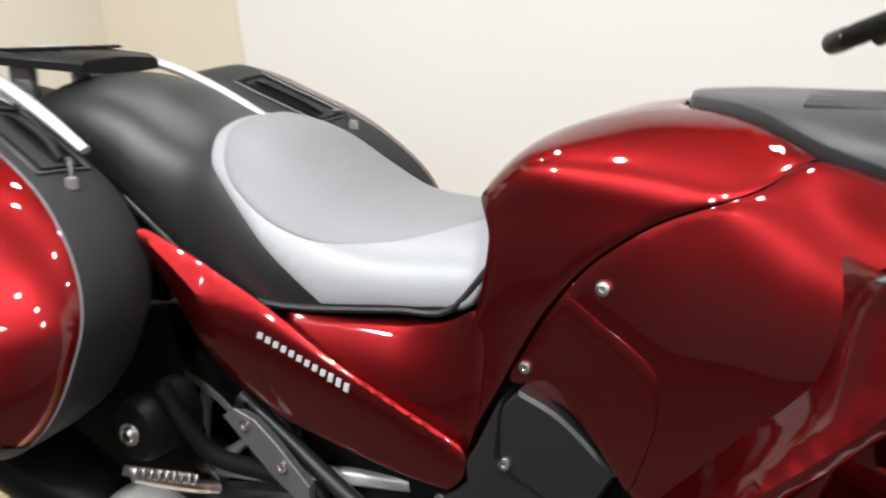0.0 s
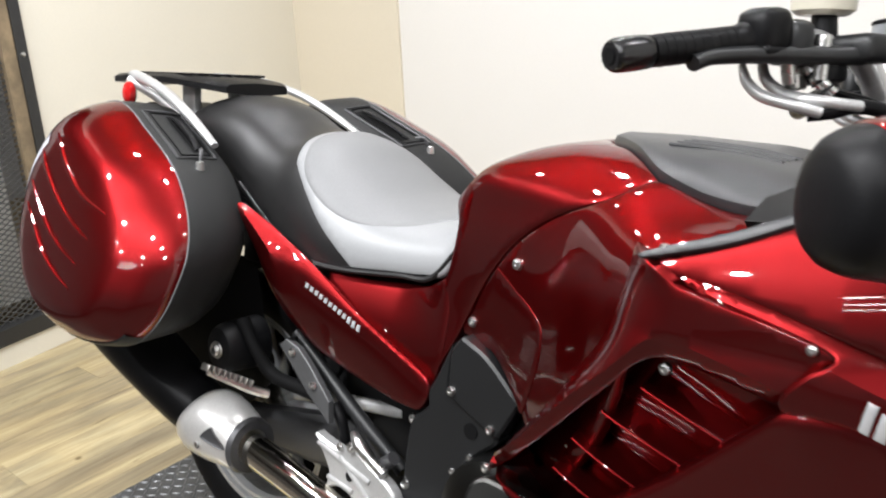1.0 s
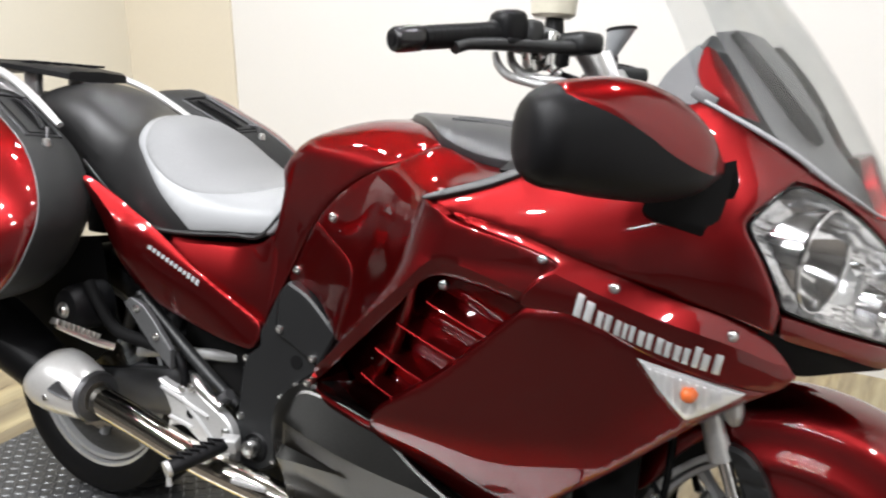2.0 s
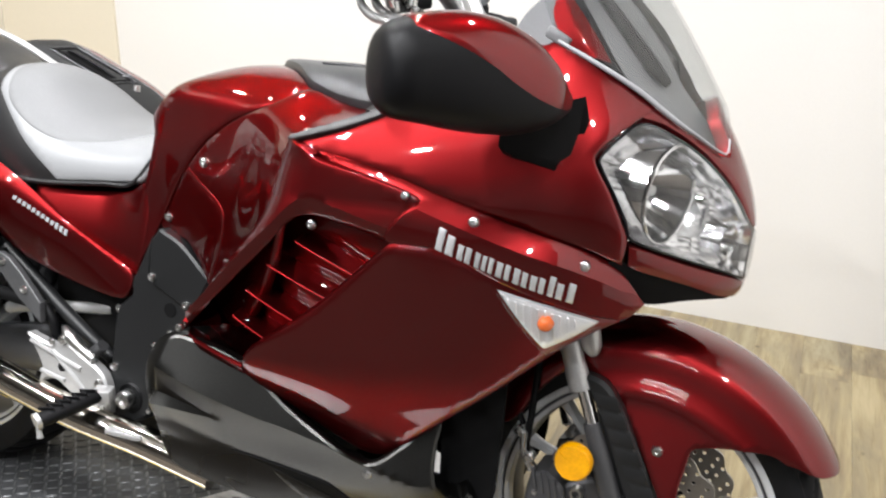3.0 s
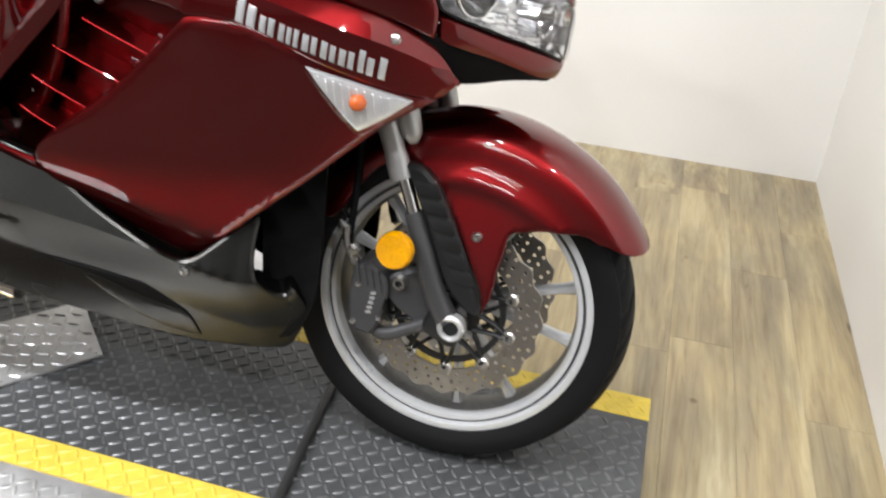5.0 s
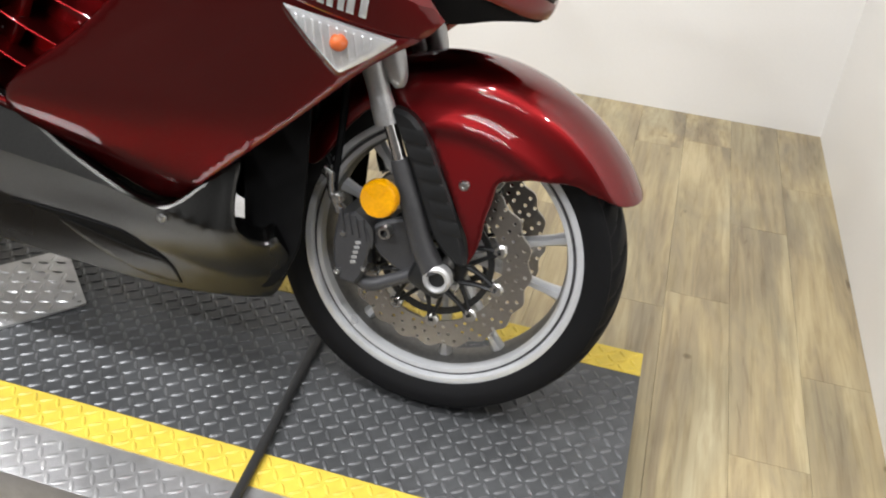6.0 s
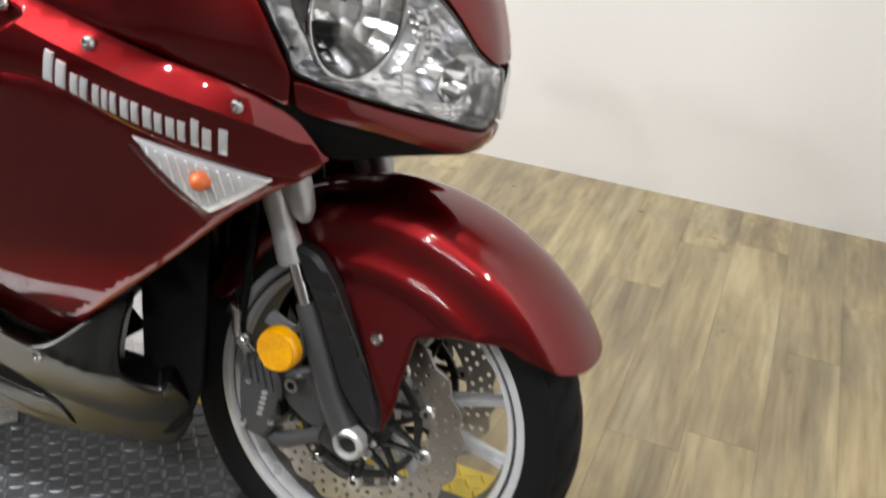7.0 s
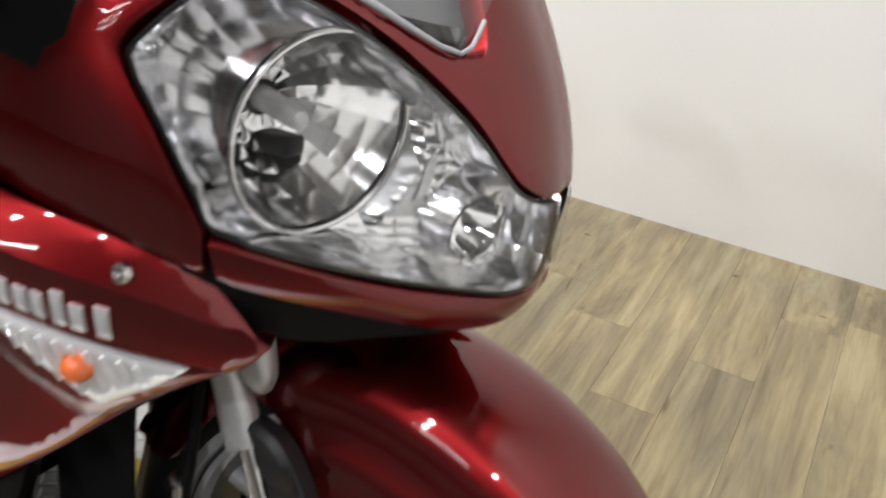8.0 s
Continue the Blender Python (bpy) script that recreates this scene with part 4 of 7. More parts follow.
def low_surface(x, z):
    p = mid(x, z)
    return (p[0], p[1] - 0.008 * max(0, 1 - abs(z - 0.74) / 0.05) * max(0, 1 - abs(x - 1.20) / 0.06), p[2])
pair("fairing_lower", patch(low_surface, low_panel, (1, 1), 0.0085, 0.012, 0.008, lift=0.002), RED, "large candy red lower fairing panel")
bolt_on(ridge_surface, 1.303, 0.792, 1.0, 0.004)
bolt_on(ridge_surface, 1.445, 0.745, 1.0, 0.004)
bolt_on(ridge_surface, 1.205, 0.818, 0.8, 0.004)
bolt_on(mid, 0.800, 0.556, 0.9, 0.0)
bolt_on(sunk(mid, 0.03), 1.048, 0.757, 1.0)

# maker's mark: plain slanted chrome bars along the ridge
for u, w, h in ((0.000, 0.010, 0.030), (0.014, 0.011, 0.026), (0.031, 0.008, 0.020), (0.042, 0.008, 0.021), (0.056, 0.007, 0.020), (0.066, 0.006, 0.020), (0.075, 0.006, 0.021), (0.086, 0.008, 0.020), (0.097, 0.007, 0.021), (0.109, 0.008, 0.021), (0.120, 0.007, 0.020), (0.131, 0.008, 0.020), (0.142, 0.007, 0.021), (0.154, 0.007, 0.028), (0.164, 0.008, 0.022), (0.178, 0.008, 0.027)):
    dx, dz = 0.948, -0.318
    x, z = 1.254 + u * dx, 0.7525 + u * dz
    quad = [(x, z), (x + w * dx, z + w * dz), (x + w * dx + h * 0.22, z + w * dz + h), (x + h * 0.22, z + h)]
    part("maker_mark", patch(ridge_surface, [q for q in quad for _ in (0, 1)], (1, 1), 0.006, 0.006, 0.0018, lift=0.0075, each=1), LETTER, bike, "raised chrome mark on the fairing")

# turn signals let into the fairing
sig = [(1.335, 0.702), (1.335, 0.702), (1.40, 0.684), (1.460, 0.663), (1.460, 0.663), (1.430, 0.640), (1.394, 0.618), (1.388, 0.618), (1.362, 0.658)]
for side in (1, -1):
    go = (lambda s: s) if side == 1 else flipped
    house = part("turn_signal", go(patch(mid, sig, (1, 1), 0.010, 0.010, 0.003, lift=0.006)), SIGNAL, bike, "clear triangular turn signal with an orange bulb")
    part("bulb", go(turned([(0.0, -0.012), (0.005, -0.0112), (0.009, -0.008), (0.0115, -0.003), (0.0115, 0.004), (0.0, 0.008)], (1.398, mid(1.398, 0.658)[1] - 0.010, 0.658), 24)), ORANGE, house, "orange bulb")
    for k in range(11):
        x = 1.352 + 0.0092 * k
        top = 0.702 - 0.312 * (x - 1.335) - 0.006
        low = (0.702 - 1.5 * (x - 1.335) if x < 1.391 else 0.618 + 0.652 * (x - 1.391)) + 0.006
        if top - low > 0.004:
            part("flute", go(tube([(x, mid(x, z)[1] - 0.0095, z) for z in (top, (top * 2 + low) / 3, (top + low * 2) / 3, low)], 0.0017, 8, 1)), SIGNAL, house)
    cover = part("lens", go(patch(mid, sig, (1, 1), 0.008, 0.003, 0.004, lift=0.019, bulge=0.006)), CLEAR, house, "clear lens")
    cover.visible_shadow = False

# belly pan
belly_line = [(0.796, 0.545), (0.820, 0.552), (0.918, 0.521), (1.003, 0.455), (1.096, 0.394), (1.139, 0.386), (1.193, 0.432), (1.222, 0.450), (1.222, 0.411), (1.224, 0.374), (1.238, 0.334), (1.258, 0.318), (1.274, 0.326), (1.284, 0.290), (1.268, 0.236), (1.238, 0.200), (1.103, 0.210), (0.944, 0.250), (0.813, 0.282), (0.762, 0.305), (0.750, 0.36), (0.765, 0.44), (0.783, 0.50)]
FOLD_X, FOLD_Z = (0.79, 0.872, 0.957, 1.00, 1.05, 1.13, 1.20), (0.500, 0.463, 0.436, 0.425, 0.408, 0.378, 0.350)


def belly2(x, z):
    """The belly pan's side: a folded facet along its top edge, and a wedge-shaped blister behind it."""
    p = belly(x, z)
    y = p[1]
    edge = spline(FOLD_X, FOLD_Z, x)
    y -= 0.027 * (1 - (z - edge) / 0.050 if z > edge else max(0.0, 1 - (edge - z) / 0.10))
    k = (x - 0.755) / 0.130
    if 0 <= k <= 1:
        ridge_z = 0.432 - 0.016 * k
        y -= 0.020 * (1 - k) * (max(0.0, 1 - (z - ridge_z) / (0.003 + 0.020 * (1 - k))) if z > ridge_z else max(0.0, 1 - (ridge_z - z) / 0.07))
    return (p[0], y, p[2])


belly_folds = ([(x, spline(FOLD_X, FOLD_Z, x)) for x in (0.785, 0.83, 0.872, 0.915, 0.957, 1.0, 1.05, 1.09, 1.13)], [(0.760, 0.4315), (0.82, 0.424), (0.885, 0.416)], [(0.760, 0.4545), (0.82, 0.437), (0.884, 0.4195)])
belly_shape = patch(belly2, belly_line, (1, 1), 0.0075, 0.030, 0.006, creases=belly_folds)
for shape in (belly_shape, flipped(belly_shape)):
    part("belly_pan", shape, GRAPHITE, bike, "graphite grey belly pan with folded facets", angle=20)
slot_line = [(0.885, 0.356), (0.885, 0.356), (0.948, 0.348), (1.023, 0.332), (1.056, 0.321), (1.106, 0.276), (1.106, 0.276), (1.068, 0.290), (1.030, 0.308), (0.96, 0.334)]
# Near-black patch stands for the slot's shade; nothing is cut out.
pair("belly_slot", patch(belly2, slot_line, (1, 1), 0.008, 0.004, 0.001, lift=0.0025), DARK, "near-black patch standing for the belly pan's shaded louvre slot")
pair("belly_foil", patch(belly2, [(0.955, 0.334), (1.03, 0.3065), (1.07, 0.2885), (1.107, 0.272), (1.118, 0.228), (1.118, 0.228), (1.07, 0.240), (1.02, 0.272)], (1, 1), 0.008, 0.006, 0.002, lift=0.004), GRAPHITE, "graphite scoop below the louvre slot")
bolt_on(belly2, 1.127, 0.363, 1.0)
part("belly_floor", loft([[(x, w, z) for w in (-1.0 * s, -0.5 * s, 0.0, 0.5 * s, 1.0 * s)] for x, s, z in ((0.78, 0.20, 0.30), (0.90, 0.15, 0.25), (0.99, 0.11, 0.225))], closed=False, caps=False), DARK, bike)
part("engine_cover", loft([[(0.765 + r * math.cos(a), y, 0.43 + r * 1.05 * math.sin(a)) for a in [2 * math.pi * k / 28 for k in range(28)]] for r, y in ((0.02, -0.262), (0.07, -0.258), (0.095, -0.244), (0.10, -0.15))]), GRAPHITE, bike, "dark grey engine side cover")
for a in (150, 185, 215, 245):
    bolt(0.765 + 0.104 * math.cos(math.radians(a)), -0.225, 0.43 + 0.106 * math.sin(math.radians(a)), 0.7)
for k in range(4):
    y = -0.11 + 0.073 * k
    part("exhaust_header", tube([(1.16, y, 0.60), (1.235, y, 0.52), (1.24, y, 0.40), (1.18, y * 0.8, 0.24), (1.05, y * 0.5, 0.16)], 0.021, 12), HEADER, bike, "heat-browned exhaust header pipe")
# Added sheet stands for shade; its edge fits the view through the gap.
pair("gap_shade_sheet", plate([(1.199, 0.60), (1.199, 0.60), (1.203, 0.336), (1.203, 0.336), (1.10, 0.336), (1.10, 0.336), (1.08, 0.28), (1.12, 0.235), (1.24, 0.225), (1.275, 0.26), (1.30, 0.33), (1.31, 0.60), (1.31, 0.60)], -0.146, -0.140, 0.001, each=3), DARK, "black sheet standing for the shade behind the fairing")
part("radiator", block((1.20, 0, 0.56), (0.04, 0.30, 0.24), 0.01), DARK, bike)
# upper cowl, brow and chin round the headlamps
N = (0.30, 1.0)
side_cowl = [(1.885, 0.8685), (1.74, 0.863), (1.49, 0.845), (1.287, 0.822), (1.038, 0.791), (0.81, 0.766), (0.70, 0.745), (0.70, 0.745), (0.685, 0.780), (0.700, 0.805), (0.735, 0.845), (0.778, 0.884), (0.758, 0.900), (0.69, 0.922), (0.618, 0.940), (0.618, 0.940), (0.560, 0.950), (0.545, 0.959), (0.65, 0.988), (0.72, 1.000), (0.92, 1.034), (0.98, 1.036), (0.98, 1.036), (1.10, 1.015), (1.25, 0.975), (1.50, 0.930), (1.65, 0.902), (1.84, 0.8755)]
cowl_shape = patch(nose2, side_cowl, N, 0.011, 0.012, 0.005)
part("upper_cowl", cowl_shape, RED, bike, "candy red upper fairing beside the headlamp")
part("upper_cowl", nose_flipped(cowl_shape), RED, bike, "candy red upper fairing beside the headlamp")
CHIN_U = (0.0, 0.08, 0.15, 0.31, 0.50, 0.66, 0.682)
CHIN_TOP = (0.712, 0.712, 0.714, 0.730, 0.752, 0.774, 0.775)
CHIN_LOW = (0.684, 0.6845, 0.686, 0.694, 0.719, 0.739, 0.745)


def inset_nose(depth, pull=1.0):
    """The nose's surface, moved inwards along its own normal."""
    def f(u, z):
        p = Vector(nose2(u, z))
        du = Vector(nose2(u + 0.01, z)) - Vector(nose2(u - 0.01, z))
        dz = Vector(nose2(u, z + 0.005)) - Vector(nose2(u, z - 0.005))
        n = du.cross(dz).normalized()
        if n.x < 0:
            n = -n
        return tuple(p - n * depth)
    return f


def chin_ring(u):
    top, low = spline(CHIN_U, CHIN_TOP, abs(u)), spline(CHIN_U, CHIN_LOW, abs(u))
    ring = []
    for k, d in ((1, 0.016), (1, 0.004), (0.93, 0.0008), (0.75, 0.0), (0.5, -0.0006), (0.25, 0.0), (0.07, 0.0008), (0, 0.004), (0, 0.016)):
        ring.append(inset_nose(d)(u, low + (top - low) * k))
    return ring


part("chin_strip", loft([chin_ring(-0.682 + 1.364 * i / 70) for i in range(71)]), RED, bike, "candy red strip below the headlamps")
brow_line = [(0.0, 0.787), (0.09, 0.790), (0.135, 0.796), (0.20, 0.814), (0.286, 0.862), (0.40, 0.906), (0.523, 0.934), (0.612, 0.942), (0.612, 0.942), (0.552, 0.957), (0.47, 0.938), (0.343, 0.910), (0.290, 0.898), (0.235, 0.898), (0.218, 0.915), (0.205, 0.95), (0.12, 0.975), (0.0, 0.98)]
part("brow", patch(nose2, brow_line, N, 0.010, 0.014, 0.005, both=1), RED, bike, "candy red brow between the headlamps")


def chin_under(u, k):
    """Black underside: it drops behind the chin strip, then runs back."""
    low = spline(CHIN_U, CHIN_LOW, abs(u))
    drop = spline((0.0, 0.20, 0.28, 0.44, 0.60, 0.682), (0.679, 0.682, 0.6855, 0.687, 0.681, 0.690), abs(u))
    if k <= 0.5:
        z = low + 0.004 + (min(drop, low) - low - 0.004) * k * 2
        return inset_nose(0.006)(u, z)
    a = Vector(inset_nose(0.006)(u, min(drop, low)))
    b = Vector((1.42, -0.16 * math.sin(u / 0.69 * math.pi / 2), 0.682))
    return tuple(a.lerp(b, (k - 0.5) * 2))


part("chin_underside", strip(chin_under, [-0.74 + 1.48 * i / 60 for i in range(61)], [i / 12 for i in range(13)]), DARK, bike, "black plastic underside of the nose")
lens_line = [(0.768, 0.884), (0.748, 0.897), (0.69, 0.918), (0.613, 0.936), (0.523, 0.928), (0.40, 0.900), (0.286, 0.856), (0.195, 0.808), (0.125, 0.791), (0.04, 0.783), (0.006, 0.75), (0.04, 0.717), (0.18, 0.719), (0.344, 0.738), (0.5, 0.757), (0.672, 0.782), (0.69, 0.805), (0.725, 0.843)]


def away(q, dc, dax):
    d = q - dc
    return (d - dax * d.dot(dax)).length


def cleared(q, dishes):
    """Keep a bezel point outside the dishes' rims, and let it meet the rim."""
    for dc, dax, dr in dishes:
        d = q - dc
        h = d.dot(dax)
        flat = d - dax * h
        r = max(flat.length, 1e-6)
        if r < dr:
            flat *= dr / r
            r = dr
        near_rim = max(0.0, 1 - (r - dr) / (dr * 0.16))
        q = dc + flat + dax * h * (1 - near_rim)
    return tuple(q)


def bowl(u, z, r, deep, depth, sides=40, facets=0):
    """A lamp's dish: its rim lies the given depth behind the lens."""
    c = Vector(inset_nose(depth)(u, z))
    ax = Vector((0.93, -0.30, -0.10)).normalized()
    s = ax.cross(Vector((0, 0, 1))).normalized()
    up = s.cross(ax)
    rings = []
    for i in range(13):
        k = i / 12
        rr = r * (0.16 + 0.84 * k)
        h = -deep * (1 - k ** 2)
        rings.append([c + ax * h + (s * math.cos(a) + up * math.sin(a)) * rr * (1 + (0.018 * math.cos(facets * a) if facets else 0)) for a in [2 * math.pi * j / sides for j in range(sides)]])
    rings.append([c + ax * 0.002 + (s * math.cos(a) + up * math.sin(a)) * (r * 1.05) for a in [2 * math.pi * j / sides for j in range(sides)]])
    return loft(rings, caps=False), c, ax, s, up


for side in (1, -1):
    go = (lambda s: s) if side == 1 else nose_flipped
    shell = part("headlamp", go(patch(inset_nose(0.118), [(u * 0.95 + 0.022, z * 0.95 + 0.0415) for u, z in lens_line], N, 0.012, 0.002, 0.0)), LAMP_SILVER, bike, "large clear headlamp with chrome reflectors")
    # inner side wall between lens and bezel
    rim = [(p.x / N[0], p.y) for p in curve_points([(u * N[0], z, 0) for u, z in lens_line], 4, closed=True)]
    f0, f1 = inset_nose(0.004), inset_nose(0.120)
    n_rim, walls = len(rim), []
    heart = Vector(inset_nose(0.06)(0.42, 0.83))
    for i in range(0, n_rim, 3):
        for j in range(5):
            rows = []
            for p in range(5):
                row = []
                at = (i + 3 * p / 4) % n_rim
                (ua, za), (ub, zb) = rim[int(at)], rim[(int(at) + 1) % n_rim]
                u, z = ua + (ub - ua) * (at - int(at)), za + (zb - za) * (at - int(at))
                a0, a1 = Vector(f0(u, z)), Vector(f1(u * 0.95 + 0.022, z * 0.95 + 0.0415))
                for q in range(5):
                    w = a0.lerp(a1, (j + q / 4) / 5)
                    row.append(w + (heart - w).normalized() * 0.0030 * (1 - (p / 2 - 1) ** 2) * (1 - (q / 2 - 1) ** 2))
                rows.append(row)
            walls.append(loft(rows, closed=False, caps=False))
    tagged(part("lamp_wall", go(joined(*walls)), FACET, shell, "stepped chrome wall of the lamp"), kind="stuff")
    main, c, ax, s1, up = bowl(0.50, 0.848, 0.065, 0.072, 0.034, 48)
    facets = []
    for i in range(5):
        for j in range(16):
            rows = []
            for p in range(5):
                row = []
                for q in range(5):
                    k = 0.20 + 0.80 * (i + p / 4) / 5
                    b = 2 * math.pi * (j + q / 4) / 16
                    swell = (0.0036 if math.cos(2 * math.pi * (j + 0.5) / 16) > -0.1 and i else 0.0004) * (1 - (p / 2 - 1) ** 2) * (1 - (q / 2 - 1) ** 2)
                    row.append(c - ax * (0.072 * (1 - k * k) - swell) + (s1 * math.cos(b) + up * math.sin(b)) * (0.065 * k))
                rows.append(row)
            facets.append(loft(rows, closed=False, caps=False))
    tagged(part("reflector", go(joined(*facets)), MIRROR_CHROME, shell, "deep chrome main reflector with facets"), kind="stuff")
    part("bulb_cap", go(tube([c - ax * 0.070, c - ax * 0.034, c - ax * 0.022, c - ax * 0.020], [0.009, 0.008, 0.007, 0.003], 18, 3)), SILVER, shell, "bright bulb cap")
    part("bulb_holder", go(block(c - ax * 0.050 - up * 0.026 - s1 * 0.004, (0.030, 0.022, 0.014), 0.003)), BLACK, shell, "black bulb shield")
    second, c2, ax2, s2, up2 = bowl(0.245, 0.772, 0.024, 0.026, 0.022, 32)
    part("reflector", go(second), MIRROR_CHROME, shell, "small chrome side-lamp reflector")
    # chrome tiles round the dish, plain grey bezel above it
    outline2 = [(p.x, p.y) for p in curve_points([(u * N[0], z, 0) for u, z in lens_line], 3, closed=True)]
    tiles, plain = [], []
    nu, nz = 13, 22
    back = inset_nose(0.046)
    dishes = ((c, ax, 0.0690), (c2, ax2, 0.0255))
    for i in range(nu):
        for j in range(nz):
            u0, u1 = 0.02 + 0.77 * i / nu, 0.02 + 0.77 * (i + 1) / nu
            z0, z1 = 0.712 + 0.230 * j / nz, 0.712 + 0.230 * (j + 1) / nz
            um, zm = (u0 + u1) / 2, (z0 + z1) / 2
            if not inside((um * N[0], zm), outline2) and near((um * N[0], zm), outline2) > 0.020:
                continue
            corners = [Vector(back(u, z)) for u in (u0, u1) for z in (z0, z1)]
            if any(all(away(q, dc, dax) < dr for q in corners) for dc, dax, dr in dishes):
                continue
            tiled = um > 0.56 or um < 0.29 or zm < 0.778 or zm > 0.915
            tip = (0.0032 + 0.0008 * math.sin(3.1 * i + 1.7 * j)) if tiled else 0.0
            rows = []
            for a in range(5):
                row = []
                for b in range(5):
                    p = Vector(back(u0 + (u1 - u0) * a / 4, z0 + (z1 - z0) * b / 4))
                    h = (1 - (a / 2 - 1) ** 2) * (1 - (b / 2 - 1) ** 2)
                    row.append(cleared(p + Vector((1, -0.5, 0)) * tip * h, dishes))
                rows.append(row)
            (tiles if tiled else plain).append(loft(rows, closed=False, caps=False))
    tagged(part("reflector_tiling", go(joined(*tiles)), FACET, shell, "chrome reflector facets"), kind="stuff")
    tagged(part("inner_bezel", go(joined(*plain)), BEZEL, shell, "smooth grey bezel beside the dish"), kind="stuff")
    for i in range(9):
        a = Vector(inset_nose(0.043)(0.275 + 0.0045 * i, 0.838 - 0.0045 * i))
        b = Vector(inset_nose(0.043)(0.305 + 0.0045 * i, 0.826 - 0.0045 * i))
        part("rib", go(tube([a, b], 0.0013, 8, 2)), BEZEL, shell)
    rim_c = [c + ax * 0.004 + (s1 * math.cos(t) + up * math.sin(t)) * 0.0675 for t in [2 * math.pi * k / 40 for k in range(41)]]
    part("dish_ring", go(tube(rim_c, 0.0020, 8, 1)), FACET, shell, "ring round the main reflector")
    dark_gap = [(p.x / N[0], p.y) for p in curve_points([(u * N[0], z, 0) for u, z in lens_line], 3, closed=True)]
    part("seal", go(tube([inset_nose(0.004)(u, z) for u, z in dark_gap + dark_gap[:1]], 0.0018, 6, 1)), BLACK, shell, "black rubber lens seal")
    lens = part("lens", go(patch(nose2, lens_line, N, 0.010, 0.003, 0.003, lift=0.001)), CLEAR, shell, "clear headlamp lens")
    lens.visible_shadow = False

# grey trim bars along the tank's shoulders
for side in (1, -1):
    go = (lambda s: s) if side == 1 else flipped
    bar = [(1.87, 0.876), (1.885, 0.880), (1.82, 0.891), (1.65, 0.914), (1.50, 0.940), (1.42, 0.955), (1.40, 0.948), (1.50, 0.927), (1.65, 0.901), (1.83, 0.880)]
    part("trim_bar", go(patch(nose2, bar, N, 0.008, 0.010, 0.003, lift=0.006)), PAD_GREY, bike, "dark grey trim bar on the fairing shoulder")
    p = nose(1.815, 0.886)
    part("bolt", go(turned([(0.0, 0.006), (0.005, 0.005), (0.006, 0.0)], (p[0], p[1] + 0.002, p[2] + 0.004), 10, "z")), BOLT, bike)

# tank pad and dash cover
pad_line = [(0.800, 0.0), (0.806, 0.30), (0.815, 0.45), (0.885, 0.97), (0.960, 1.52), (1.06, 1.84), (1.125, 1.92), (1.145, 1.80), (1.15, 1.0), (1.15, 0.0)]
part("tank_pad", patch(body2, pad_line, S, 0.012, 0.012, 0.010, lift=0.012, both=2), PAD_GREY, bike, "dark grey padded cover ahead of the tank")
for k in range(4):
    part("pad_rib", tube([(0.93 + 0.05 * i, -0.045 - 0.022 * k, body(0.93 + 0.05 * i, (0.045 + 0.022 * k) / 0.14)[2] + 0.012) for i in range(4)], 0.004, 8, 4, 0.6), PAD_GREY, bike)
part("dash_deck", loft([[(x, y, z) for y, z in ((-w, z0), (-w * 0.7, z1), (0, z1 + 0.01), (w * 0.7, z1), (w, z0), (w * 0.8, z0 - 0.05), (-w * 0.8, z0 - 0.05))] for x, w, z0, z1 in ((1.10, 0.27, 0.925, 0.955), (1.20, 0.28, 0.93, 0.965), (1.30, 0.25, 0.955, 1.0), (1.40, 0.19, 0.98, 1.03))]), BLACK, bike, "black inner dash")
part("instrument_pod", loft([[(x, y, z) for y, z in ((-w, z0), (-w, z1 - 0.02), (-w * 0.8, z1), (w * 0.8, z1), (w, z1 - 0.02), (w, z0))] for x, w, z0, z1 in ((1.28, 0.13, 1.00, 1.07), (1.34, 0.14, 1.00, 1.13), (1.40, 0.13, 1.0, 1.115), (1.48, 0.10, 0.98, 1.03))]), PAD_GREY, bike, "dark grey instrument pod behind the screen")


def smooth_sheet(rows, each=5):
    rows = [curve_points(r, each) for r in rows]
    cols = [curve_points([r[k] for r in rows], each) for k in range(len(rows[0]))]
    return loft([[tuple(p) for p in c] for c in cols], closed=False, caps=False)


part("inner_panel", smooth_sheet([[(1.350, -0.182, 1.108), (1.356, -0.179, 1.108), (1.362, -0.172, 1.104)], [(1.346, -0.190, 1.075), (1.368, -0.184, 1.077), (1.385, -0.170, 1.075)], [(1.362, -0.194, 1.045), (1.388, -0.186, 1.047), (1.408, -0.172, 1.045)], [(1.385, -0.190, 1.022), (1.410, -0.184, 1.018), (1.430, -0.172, 1.012)]]), RED, bike, "candy red inner panel seen through the screen")
pair("inner_trim", smooth_sheet([[(1.290, -0.195, 1.045), (1.315, -0.192, 1.036), (1.345, -0.188, 1.030)], [(1.306, -0.186, 1.076), (1.330, -0.184, 1.062), (1.356, -0.184, 1.048)], [(1.340, -0.174, 1.112), (1.346, -0.176, 1.104), (1.350, -0.178, 1.098)]]), GREY_TRIM, "grey inner trim beside the screen")
